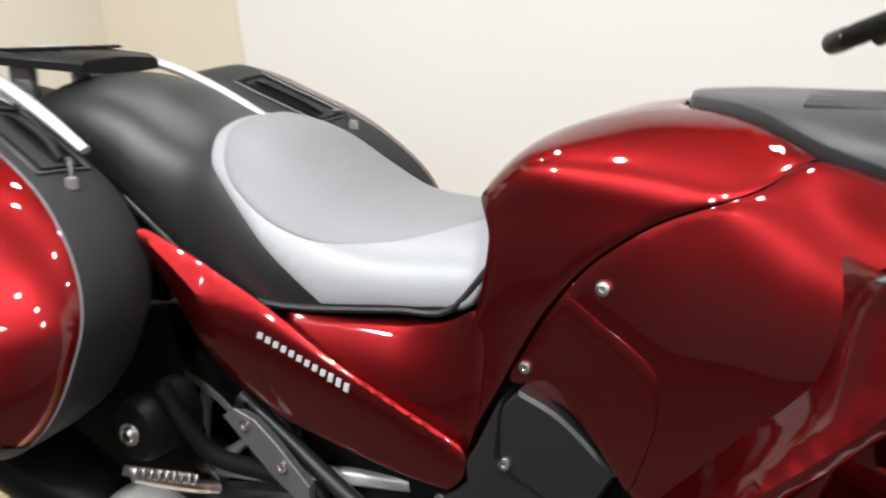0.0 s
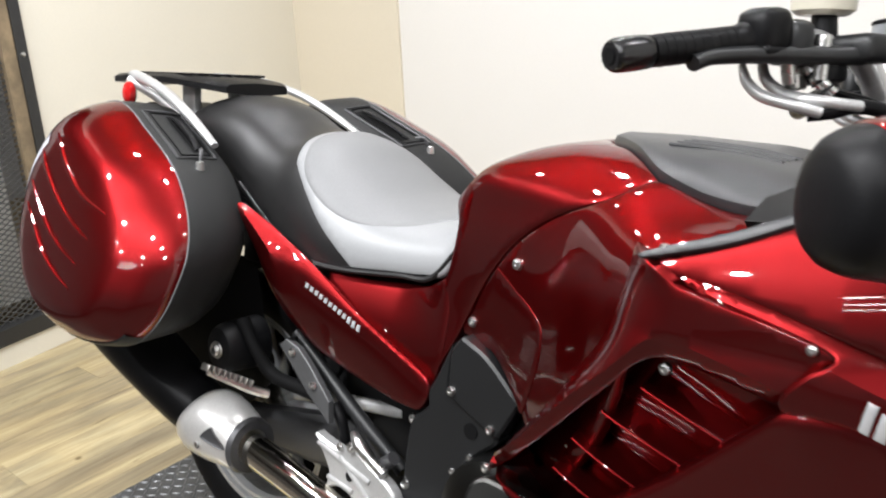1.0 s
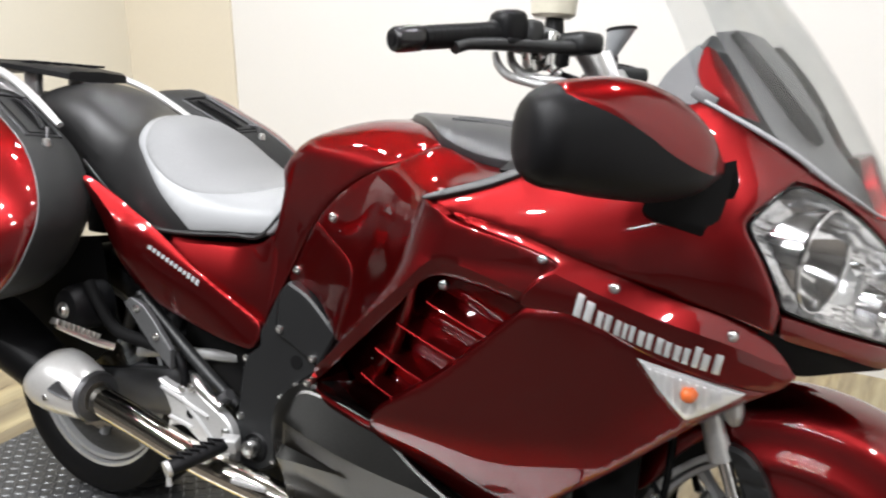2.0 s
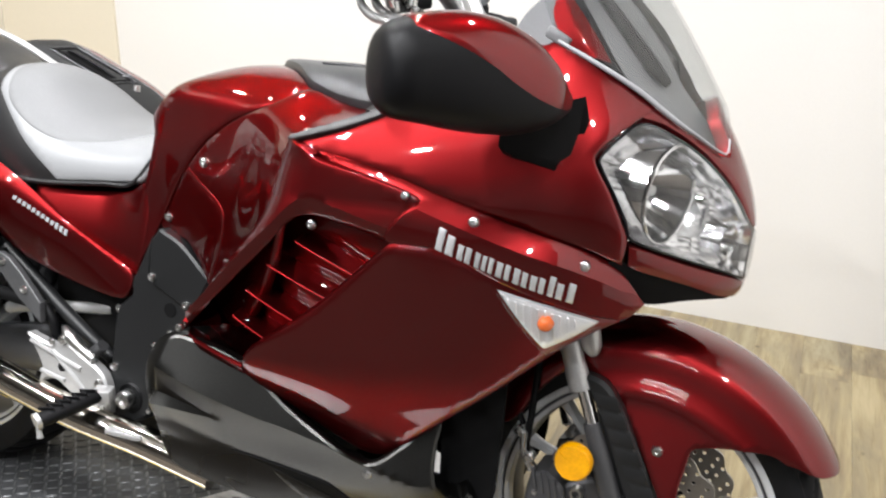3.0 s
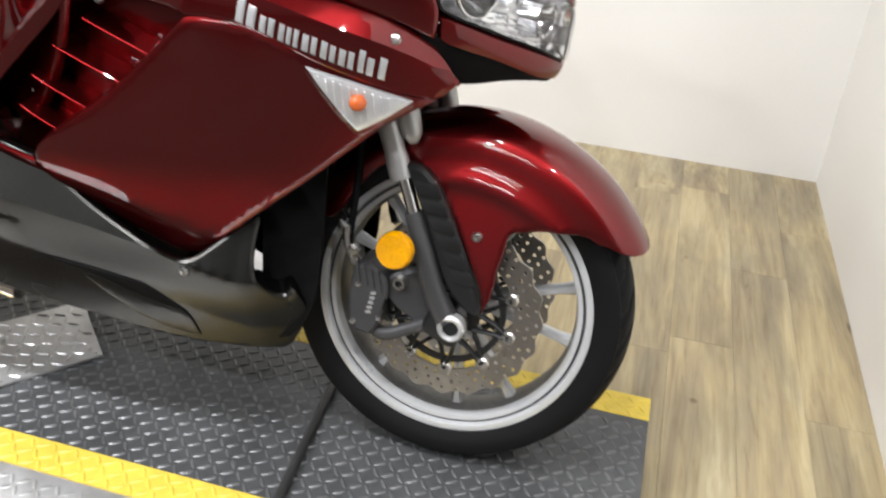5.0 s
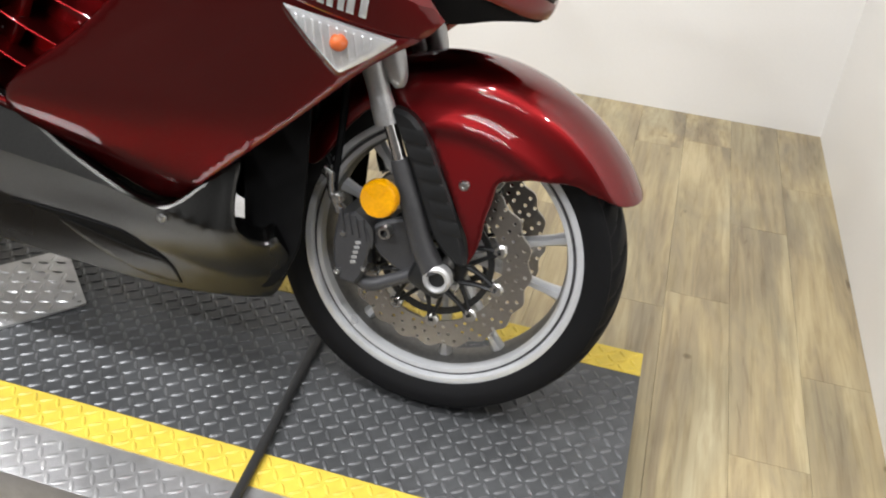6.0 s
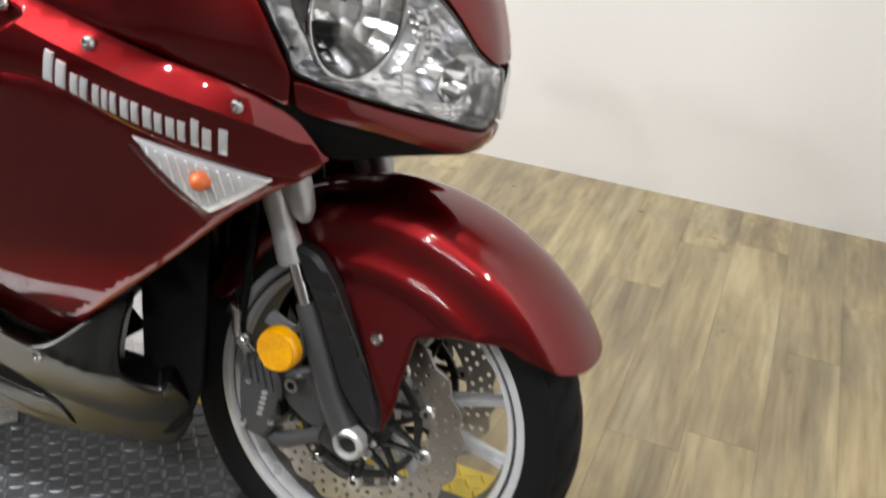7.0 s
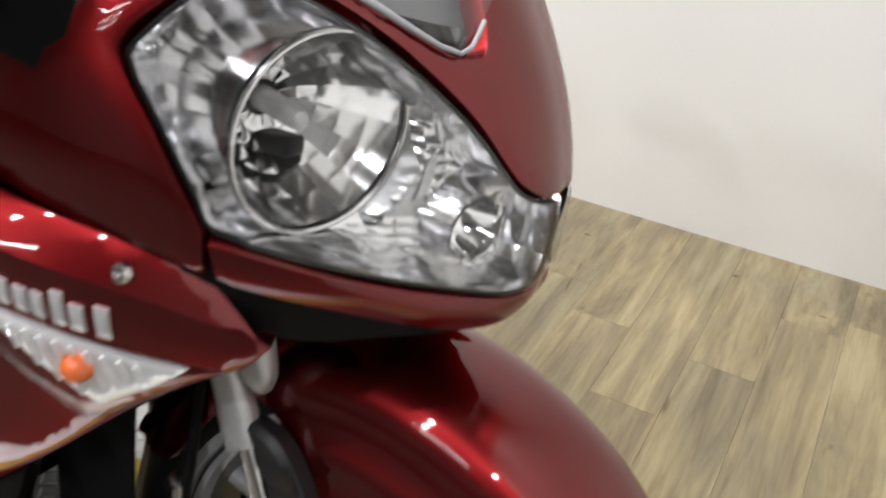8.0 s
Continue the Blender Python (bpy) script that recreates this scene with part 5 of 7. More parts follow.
pair("inner_shell", smooth_sheet([[(1.358, -0.168, 1.128), (1.385, -0.130, 1.134), (1.405, -0.075, 1.130)], [(1.395, -0.166, 1.075), (1.425, -0.125, 1.080), (1.455, -0.070, 1.076)], [(1.430, -0.166, 1.022), (1.465, -0.120, 1.020), (1.498, -0.065, 1.012)], [(1.452, -0.160, 0.992), (1.485, -0.115, 0.988), (1.515, -0.06, 0.985)], [(1.490, -0.145, 0.950), (1.522, -0.105, 0.945), (1.550, -0.055, 0.942)], [(1.520, -0.125, 0.915), (1.552, -0.090, 0.908), (1.578, -0.050, 0.905)]]), SHELL_GREY, "grey inner shell, paled for the reflection in the screen")
pair("screen_stay", tube([(1.378, -0.148, 1.130), (1.404, -0.143, 1.1015), (1.452, -0.131, 1.0435), (1.480, -0.121, 1.010), (1.500, -0.112, 0.988)], [0.006, 0.009, 0.011, 0.011, 0.006], 10), BLACK, "black windscreen stay")
BASE_U, BASE_Z = (0.0, 0.10, 0.20, 0.29, 0.343, 0.47, 0.545, 0.65, 0.72, 0.95), (0.965, 0.955, 0.93, 0.900, 0.910, 0.938, 0.959, 0.988, 1.000, 1.036)


def windscreen(s, k):
    u = 0.95 * s
    a = Vector(inset_nose(-0.006)(u, spline(BASE_U, BASE_Z, abs(u))))
    b = Vector((1.185 + 0.03 * (1 - s * s), -0.20 * s, 1.36 - 0.05 * s * s))
    p = a.lerp(b, k)
    out = 0.035 * math.sin(math.pi * k) * (1 - 0.5 * s * s)
    return (p.x + out * 0.7, p.y, p.z + out * 0.7)


us, ks = [-1 + 2 * i / 40 for i in range(41)], [i / 20 for i in range(21)]
front_v, front_f = strip(windscreen, us, ks)
back_v = [(x - 0.003, y * 0.985, z - 0.003) for x, y, z in front_v]
m = len(front_v)
edge = []
nk, nu = len(ks), len(us)
for i in range(nu - 1):
    for k in (0, nk - 1):
        edge.append((i * nk + k, (i + 1) * nk + k, m + (i + 1) * nk + k, m + i * nk + k))
for k in range(nk - 1):
    for i in (0, nu - 1):
        edge.append((i * nk + k, i * nk + k + 1, m + i * nk + k + 1, m + i * nk + k))
ws = part("windscreen", (front_v + back_v, front_f + [tuple(reversed([i + m for i in f])) for f in front_f] + edge), SCREEN, bike, "clear polycarbonate windscreen")
ws.visible_shadow = False
for sgn in (1, -1):
    part("screen_trim", tube([inset_nose(-0.004)(sgn * u, spline(BASE_U, BASE_Z, u) - 0.003) for u in (0.23, 0.29, 0.40, 0.50, 0.60, 0.72, 0.95)], [0.0018, 0.0018, 0.0024, 0.0034, 0.0036, 0.0034, 0.0026], 10, 3), PALE_TRIM, ws, "pale grey rubber trim")
    part("screen_clip", block((1.372, -0.243 * sgn, 1.040), (0.035, 0.012, 0.016), 0.003, pose(0, 0, 0, 0, 30, 0)), GREY_TRIM, ws)

# mirrors
def mirror_at(k, a, grow=1.0):
    outer, inner = Vector((1.258, -0.527, 0.982)), Vector((1.412, -0.332, 0.957))
    c = outer.lerp(inner, k) + Vector((0.0, 0.0, 0.012 * math.sin(math.pi * k)))
    h = spline((-0.03, -0.02, 0.0, 0.05, 0.15, 0.40, 0.65, 0.85, 1.0), (0.018, 0.033, 0.043, 0.053, 0.059, 0.067, 0.063, 0.044, 0.016), k) * grow
    d = spline((-0.03, -0.02, 0.0, 0.05, 0.15, 0.40, 0.65, 0.85, 1.0), (0.018, 0.030, 0.039, 0.047, 0.050, 0.056, 0.055, 0.045, 0.018), k) * grow
    side = (inner - outer).normalized().cross(Vector((0, 0, 1))).normalized()
    ca, sa = math.cos(math.radians(a)), math.sin(math.radians(a))
    return c + side * (d * math.copysign(abs(ca) ** 0.85, ca)) + Vector((0, 0, 1)) * (h * math.copysign(abs(sa) ** 0.88, sa))


def mirror_shell(which):
    if which != "top":
        return loft([[mirror_at(k, 360 * j / 48) for j in range(48)] for k in [-0.03, -0.026, -0.02, -0.01] + [i / 30 for i in range(31)]])
    rings = []
    for i in range(41):
        k = 0.10 + 0.90 * i / 40
        lo = spline((0.10, 0.16, 0.30, 0.5, 0.75, 1.0), (52, 38, 20, 2, -14, -26), k)
        row = [mirror_at(k, lo + (172 - lo) * j / 30, 1.0 if j in (0, 30) or i == 0 else 1.03) for j in range(31)]
        rings.append(row)
    return loft(rings, closed=False, caps=False)


for side in (1, -1):
    go = (lambda s: s) if side == 1 else flipped
    m_ob = part("mirror", go(mirror_shell("low")), BLACK, bike, "black and red mirror on the fairing")
    part("mirror_cap", go(mirror_shell("top")), RED, m_ob, "candy red painted mirror cap")
    part("mirror_foot", go(loft([[(1.335, -0.340, 0.935), (1.43, -0.295, 0.965), (1.435, -0.285, 0.935), (1.34, -0.325, 0.905)], [(1.33, -0.330, 0.895), (1.415, -0.292, 0.880), (1.415, -0.275, 0.875), (1.33, -0.310, 0.885)], [(1.345, -0.312, 0.882), (1.398, -0.300, 0.868), (1.398, -0.285, 0.866), (1.345, -0.300, 0.878)]])), BLACK, m_ob, "black mirror foot")

# handlebars, turned a little to the left about the steering head
STEER = Matrix.Translation((1.20, 0, 1.0)) @ Matrix.Rotation(math.radians(8.3), 4, Vector((-0.44, 0, 0.90))) @ Matrix.Translation((-1.20, 0, -1.0))
OTHER = STEER @ Matrix.Scale(-1, 4, Vector((0, 1, 0))) @ STEER.inverted()


def far_bar(shape):
    return [tuple(OTHER @ Vector(v)) for v in shape[0]], [tuple(reversed(f)) for f in shape[1]]


for side in (1, -1):
    go = (lambda s: s) if side == 1 else far_bar
    bar = part("handlebar", go(tube([(1.028, -0.446, 1.089), (1.075, -0.345, 1.105), (1.125, -0.24, 1.118), (1.16, -0.165, 1.105), (1.175, -0.11, 1.06)], 0.011, 14)), SILVER, bike, "handlebar with rubber grip, levers and switches")
    d = Vector((0.40, 0.905, 0.14)).normalized()
    e = Vector((1.028, -0.446, 1.089))
    part("bar_end", go(tube([e - d * 0.004, e + d * 0.002, e + d * 0.038, e + d * 0.042], [0.0135, 0.0165, 0.0165, 0.013], 20, 3)), GLOSS, bar, "glossy black bar end weight")
    part("bar_end_hole", go(tube([e - d * 0.0055, e - d * 0.004], [0.008, 0.008], 14, 1)), DARK, bar)
    part("grip", go(tube([e + d * 0.042, e + d * 0.10, e + d * 0.150, e + d * 0.162], [0.0155, 0.0158, 0.0160, 0.020], 20, 4)), BLACK, bar, "ribbed black rubber grip")
    for i in range(9):
        q = e + d * (0.052 + 0.011 * i)
        part("grip_rib", go(tube([q, q + d * 0.004], [0.0162, 0.0162], 18, 1)), BLACK, bar)
    q = e + d * 0.178
    part("switch_box", go(block(q + Vector((0.008, 0, 0.006)), (0.046, 0.046, 0.050), 0.014, pose(0, 0, 0, 5, 0, -24), 3)), BLACK, bar, "black switch housing")
    part("throttle_drum", go(block(q + Vector((0.022, 0.030, -0.002)), (0.050, 0.034, 0.046), 0.012, pose(0, 0, 0, 0, 0, -24), 3)), BLACK_FINE, bar)
    part("lever", go(tube([(1.073, -0.372, 1.086), (1.083, -0.352, 1.093), (1.115, -0.295, 1.098), (1.155, -0.235, 1.100), (1.180, -0.205, 1.103)], [0.011, 0.0105, 0.012, 0.013, 0.015], 14, 5, 0.8)), BLACK_FINE, bar, "black brake lever")
    part("master_cylinder", go(block((1.168, -0.190, 1.108), (0.075, 0.05, 0.030), 0.010, pose(0, 0, 0, 0, -3, -22), 3)), BLACK_FINE, bar)
    if side == 1:
        part("reservoir", loft([[(1.135 + r * math.cos(a), -0.200 + r * 0.85 * math.sin(a), z) for a in [2 * math.pi * k / 24 for k in range(24)]] for r, z in ((0.026, 1.143), (0.033, 1.148), (0.036, 1.195), (0.036, 1.225))]), RESERVOIR, bar, "milky plastic fluid reservoir")
        part("reservoir_cap", turned([(0.0, 1.247), (0.034, 1.245), (0.038, 1.241), (0.038, 1.225)], (1.135, -0.200, 0), 24, "z"), BLACK, bar)
    else:
        part("reservoir", loft([[(1.102 + 0.35 * (z - 1.12) + r * math.cos(a), 0.15 + r * 0.85 * math.sin(a), z + 0.12 * r * math.cos(a)) for a in [2 * math.pi * k / 24 for k in range(24)]] for r, z in ((0.009, 1.114), (0.013, 1.120), (0.022, 1.148), (0.026, 1.163))]), CUP_GREY, bar, "small grey fluid cup")
        part("reservoir_cap", loft([[(1.117 + r * math.cos(a), 0.15 + r * 0.85 * math.sin(a), z + 0.12 * r * math.cos(a)) for a in [2 * math.pi * k / 24 for k in range(24)]] for r, z in ((0.0275, 1.162), (0.0275, 1.166), (0.024, 1.168))]), BLACK, bar)
        part("knob", block((1.117, 0.187, 1.092), (0.036, 0.03, 0.026), 0.008, pose(0, 0, 0, 0, 10, 0), 3), BLACK, bar, "black switch knob")
    part("bar_clamp", go(block((1.155, -0.066, 1.085), (0.026, 0.034, 0.085), 0.005, pose(0, 0, 0, 0, -26, 0))), SILVER, bar, "cast aluminium bar riser")
    part("cable", go(tube([(1.081, -0.27, 1.089), (1.088, -0.27, 1.071), (1.105, -0.27, 1.057), (1.134, -0.265, 1.049), (1.160, -0.25, 1.042)], [0.004, 0.006, 0.0065, 0.006, 0.006], 12)), SILVER, bar, "bright metal brake line")
    part("cable", go(tube([(1.094, -0.25, 1.095), (1.101, -0.25, 1.074), (1.125, -0.25, 1.058), (1.163, -0.245, 1.053), (1.190, -0.22, 1.050)], [0.005, 0.0065, 0.007, 0.0065, 0.006], 12)), SILVER, bar, "bright metal brake line")
    part("line_fitting", go(block((1.127, -0.24, 1.076), (0.018, 0.018, 0.024), 0.003, pose(0, 0, 0, 0, -10, -22))), BOLT, bar, "zinc line fitting")
    part("line_fitting", go(tube([(1.138, -0.238, 1.092), (1.150, -0.236, 1.076), (1.166, -0.232, 1.062)], [0.007, 0.008, 0.006], 12)), BOLT, bar)
    for k in range(3):
        q = Vector((1.143, -0.237, 1.083)) + Vector((0.007, 0.002, -0.008)) * k
        part("fitting_ring", go(tube([q, q + Vector((0.002, 0.0006, -0.0023))], 0.0098, 12, 1)), BLACK, bar)
    part("hose", go(tube([(1.145, -0.245, 1.041), (1.165, -0.235, 1.044), (1.185, -0.21, 1.050), (1.21, -0.18, 1.045)], [0.009, 0.0085, 0.008, 0.008], 12)), BLACK, bar, "black rubber hose")
    part("lever_guard", go(block((1.100, -0.285, 1.100), (0.060, 0.030, 0.012), 0.005, pose(0, 0, 0, 0, -4, -24), 3)), BLACK, bar)
    part("thumb_switch", go(block(q + Vector((-0.050, -0.020, 0.030)), (0.016, 0.012, 0.014), 0.003, pose(0, 0, 0, 0, 12, -24))), GLOSS, bar)
    part("brake_light_switch", go(block((1.140, -0.215, 1.084), (0.060, 0.028, 0.026), 0.006, pose(0, 0, 0, 0, -6, -22), 2)), BLACK, bar)
    part("lever_pivot", go(turned([(0.0, 1.122), (0.009, 1.121), (0.010, 1.116), (0.010, 1.075), (0.0, 1.074)], (1.150, -0.236, 0), 14, "z")), BOLT, bar)
    part("reservoir_stem", go(tube([(1.140, -0.200, 1.100), (1.137, -0.200, 1.146)], [0.016, 0.013], 12, 2)), BLACK, bar)
    part("wiring", go(tube([(1.120, -0.250, 1.100), (1.150, -0.200, 1.066), (1.185, -0.150, 1.052), (1.225, -0.11, 1.030)], 0.006, 8)), BLACK, bar, "black wiring sleeve")
    part("cable_boot", go(tube([(1.125, -0.262, 1.095), (1.128, -0.258, 1.070)], [0.008, 0.007], 12, 2)), BOLT, bar)
part("ignition", turned([(0.0, 1.058), (0.020, 1.057), (0.022, 1.052), (0.022, 1.00)], (1.225, 0.0, 0.0), 20, "z"), BLACK, bike)

# front wheel
FC = (1.500, 0.0, 0.298)
RC = (-0.005, 0.0, 0.352)


def tyre_shape(c, outer, bead, half, groove=True, sides=384):
    prof = [(bead, -half * 0.80), (bead + 0.012, -half * 0.90), (bead + (outer - bead) * 0.45, -half), (bead + (outer - bead) * 0.72, -half * 0.97), (outer - 0.022, -half * 0.82), (outer - 0.010, -half * 0.60), (outer - 0.003, -half * 0.32), (outer, -half * 0.08)]
    fine = [(p.x, p.y) for p in curve_points([(a, b, 0) for a, b in prof], 4)]
    full = fine + [(r, -h) for r, h in reversed(fine)]
    count = len(full)
    def cut(j, a):
        r, h = full[j]
        k = abs(h) / half
        if not groove or r < outer - 0.030 or k < 0.12:
            return 0.0
        ph = (a * 16 / math.pi + (1 if h > 0 else 0) * 0.5 + k * 1.5) % 1.0
        wide = 0.13
        return -0.0045 if abs(ph - 0.5) < wide and 0.2 < k < 0.93 else 0.0
    return turned(full, c, sides, "y", cut)


def rim_shape(c, bead, half):
    """The flange: a rolled outer lip, a groove and a second step."""
    prof = [(bead + 0.004, -half + 0.004), (bead + 0.004, -half), (bead + 0.001, -half - 0.001), (bead - 0.006, -half), (bead - 0.008, -half + 0.003), (bead - 0.009, -half + 0.013), (bead - 0.0125, -half + 0.013), (bead - 0.0135, -half + 0.006), (bead - 0.0205, -half + 0.007), (bead - 0.0225, -half + 0.012), (bead - 0.0235, -half + 0.024), (bead - 0.008, -half + 0.028), (bead - 0.004, -half + 0.012), (bead + 0.004, -half + 0.004)]
    return turned(prof, c, 96)


def barrel_shape(c, bead, half):
    prof = [(bead - 0.0225, -half + 0.020), (bead - 0.025, -half + 0.028), (bead - 0.027, -half * 0.25), (bead - 0.028, 0.0), (bead - 0.024, half * 0.55), (bead - 0.015, half - 0.020), (bead - 0.010, half - 0.010), (bead + 0.006, half - 0.006), (bead + 0.004, half), (bead - 0.004, half), (bead - 0.006, half * 0.7), (bead - 0.010, 0), (bead - 0.012, -half + 0.030), (bead - 0.0225, -half + 0.020)]
    return turned(prof, c, 96)


def spoke(c, a, r0, r1, w0, w1, half, lean=0.0):
    a = math.radians(a)
    d, n = Vector((math.cos(a), 0, math.sin(a))), Vector((-math.sin(a), 0, math.cos(a)))
    rings = []
    for i in range(7):
        k = i / 6
        r = r0 + (r1 - r0) * k
        w = w0 + (w1 - w0) * k + 0.006 * max(0, k - 0.8) * 5
        h = half * (1 - 0.35 * k)
        o = Vector(c) + d * r + n * (lean * k)
        rings.append([o + n * (w * u) + Vector((0, h * v, 0)) for u, v in ((-1, -0.4), (-0.5, -1), (0.5, -1), (1, -0.4), (1, 0.4), (0.5, 1), (-0.5, 1), (-1, 0.4))])
    return loft(rings)


def wheel(name, c, outer, bead, half, tyre_half, centre_angle, label):
    rim = part(name, rim_shape(c, bead, half), SILVER_PAINT, bike, label)
    # Dark ring paints the groove's shade.
    part("groove_shade", turned([(bead - 0.0082, -half + 0.0095), (bead - 0.0128, -half + 0.0095), (bead - 0.0128, -half + 0.0115), (bead - 0.0082, -half + 0.0115), (bead - 0.0082, -half + 0.0095)], c, 96), GUN, rim, "dark ring standing for the shade in the rim's groove")
    part("barrel", barrel_shape(c, bead, half), BARREL, rim, "rim barrel in a darker grey that stands for its shade")
    part("tyre", tyre_shape(c, outer, bead - 0.002, tyre_half), RUBBER, rim, "black radial tyre with siped tread")
    part("hub", turned([(0.012, -0.045), (0.036, -0.045), (0.042, -0.035), (0.042, 0.035), (0.036, 0.045), (0.012, 0.045)], c, 36), SILVER_PAINT, rim)
    for k in range(5):
        for side in (-1, 1):
            part("spoke", spoke(c, centre_angle + 72 * k + side * 8, 0.036, bead - 0.022, 0.011, 0.0065, 0.017, side * 0.022), SILVER_PAINT, rim)
    return rim


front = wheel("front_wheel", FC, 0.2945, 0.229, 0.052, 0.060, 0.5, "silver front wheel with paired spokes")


def disc_shape(c, y, outer, inner, petals):
    edge = []
    for k in range(240):
        a = 2 * math.pi * k / 240
        edge.append((outer + 0.0035 * math.cos(petals * a)) * 1.0)
    out = [(edge[k] * math.cos(2 * math.pi * k / 240), edge[k] * math.sin(2 * math.pi * k / 240)) for k in range(240)]
    holes = [list(reversed(ring_points(0, 0, inner, 96)))]
    for k in range(petals * 2):
        a = 2 * math.pi * (k + 0.25) / (petals * 2)
        for j in range(3):
            r = inner + 0.010 + j * 0.0135
            b = a + (0.055 * j if k % 2 else 0.055 * (j + 0.5))
            holes.append(ring_points(r * math.cos(b), r * math.sin(b), 0.0034, 8))
    v, f = plate(out, y - 0.0025, y + 0.0025, 0.0004, closed_curve=False, holes=holes)
    return [(p[0] + c[0], p[1], p[2] + c[2]) for p in v], f


def carrier_shape(c, y):
    """Black spider that carries a disc."""
    shapes = [turned([(0.030, y - 0.003), (0.052, y - 0.004), (0.054, y + 0.004), (0.030, y + 0.004)], c, 40), turned([(0.085, y - 0.003), (0.095, y - 0.003), (0.095, y + 0.003), (0.085, y + 0.003)], c, 60)]
    return joined(*shapes)


def carrier_arm(c, y, k, sw):
    a = 2 * math.pi * k / 10
    p0 = Vector((c[0] + 0.050 * math.cos(a), y, c[2] + 0.050 * math.sin(a)))
    p1 = Vector((c[0] + 0.108 * math.cos(a + sw), y, c[2] + 0.108 * math.sin(a + sw)))
    return tube([p0, (p0 + p1) / 2 + Vector((0.002, 0, 0.002)), p1], [0.0085, 0.006, 0.0075], 8, 3, 0.6)


for y in (-0.066, 0.066):
    part("brake_disc", disc_shape(FC, y, 0.152, 0.108, 20), STEEL, front, "drilled wave-edged steel brake disc", angle=25)
    part("disc_carrier", carrier_shape(FC, y), BLACK_FINE, front, "black disc carrier")
    for k in range(10):
        for sw in (-0.30, 0.30):
            part("disc_carrier_arm", carrier_arm(FC, y, k, sw), BLACK_FINE, front)
    for k in range(10):
        a = 2 * math.pi * (k + 0.5) / 10 + 0.02
        part("disc_bobbin", turned([(0.0, y - 0.0045), (0.0045, y - 0.0045), (0.005, y - 0.0065), (0.0085, y - 0.0065), (0.0115, y - 0.004), (0.0115, y + 0.004)], (FC[0] + 0.107 * math.cos(a), 0, FC[2] + 0.107 * math.sin(a)), 14), BOLT, front)
    for k in range(5):
        a = 2 * math.pi * (k + 0.3) / 5
        b = part("disc_bolt", turned([(0.0, y - 0.010), (0.005, y - 0.010), (0.007, y - 0.008), (0.007, y - 0.003)], (FC[0] + 0.042 * math.cos(a), 0, FC[2] + 0.042 * math.sin(a)), 10), BOLT, front)

# fork legs, calipers, guards
for side in (1, -1):
    go = (lambda s: s) if side == 1 else flipped
    low = part("fork_leg", go(tube([(1.440, -0.118, 0.470), (1.462, -0.118, 0.410), (1.485, -0.118, 0.345), (1.508, -0.116, 0.300)], [0.0135, 0.0165, 0.0185, 0.020], 18)), GUN, bike, "black fork leg with chrome stanchion")
    part("stanchion", go(tube([(1.408, -0.118, 0.560), (1.425, -0.118, 0.515), (1.448, -0.118, 0.452)], 0.0105, 20, 2)), CHROME, low, "polished chrome stanchion")
    part("fork_collar", go(tube([(1.372, -0.118, 0.660), (1.392, -0.118, 0.600), (1.404, -0.118, 0.562), (1.409, -0.118, 0.548), (1.418, -0.118, 0.520)], [0.021, 0.0185, 0.0165, 0.0180, 0.0180], 22, 3)), SILVER, low, "silver upper fork tube")
    part("fork_reservoir", go(tube([(1.402, -0.112, 0.665), (1.416, -0.112, 0.625), (1.428, -0.112, 0.588), (1.432, -0.112, 0.575)], [0.016, 0.019, 0.015, 0.006], 18)), SILVER, low)
    part("axle_clamp", go(block((1.505, -0.112, 0.290), (0.066, 0.036, 0.056), 0.014, pose(0, 0, 0, 0, 25, 0), 3)), BLACK_FINE, low)
    part("axle_end", go(turned([(0.0125, -0.128), (0.0135, -0.134), (0.0185, -0.136), (0.0225, -0.132), (0.0225, -0.115)], (1.519, 0, 0.293), 28)), SILVER, low, "hollow silver axle end")
    part("axle_bore", go(turned([(0.0, -0.127), (0.0128, -0.1275)], (1.519, 0, 0.293), 20)), DARK, low)
    part("clamp_bolt", go(turned([(0.0, -0.140), (0.005, -0.139), (0.006, -0.13)], (1.549, 0, 0.290), 10)), BOLT, low)
    guard = [(1.424, 0.545), (1.455, 0.540), (1.480, 0.512), (1.505, 0.465), (1.535, 0.404), (1.562, 0.326), (1.548, 0.320), (1.520, 0.340), (1.497, 0.372), (1.467, 0.448), (1.440, 0.510)]
    g_ob = part("fork_guard", go(plate(guard, -0.128, -0.105, 0.006)), BLACK_FINE, bike, "black ribbed fork guard")
    for i in range(6):
        k = i / 5
        x, z, w, h = 1.462 + 0.068 * k, 0.512 - 0.132 * k, 0.019 - 0.002 * k, 0.012
        rows = []
        for q in (-1, 1):
            cx, cz = x + w * q, z - 0.09 * w * q
            rows.append([(cx - 0.46 * h, -0.1276, cz + 0.89 * h), (cx + 0.36 * h, -0.1312, cz - 0.72 * h), (cx + 0.46 * h, -0.1305, cz - 0.89 * h), (cx + 0.46 * h, -0.1260, cz - 0.89 * h), (cx - 0.46 * h, -0.1260, cz + 0.89 * h)])
        part("guard_rib", go(loft(rows)), BLACK_FINE, g_ob)
    cal = [(1.343, 0.325), (1.350, 0.366), (1.350, 0.366), (1.376, 0.374), (1.376, 0.374), (1.404, 0.352), (1.408, 0.322), (1.396, 0.270), (1.396, 0.270), (1.384, 0.250), (1.384, 0.250), (1.356, 0.254), (1.356, 0.254), (1.345, 0.280)]
    c_ob = part("brake_caliper", go(plate(cal, -0.122, -0.040, 0.005)), GUN, bike, "gunmetal brake caliper")
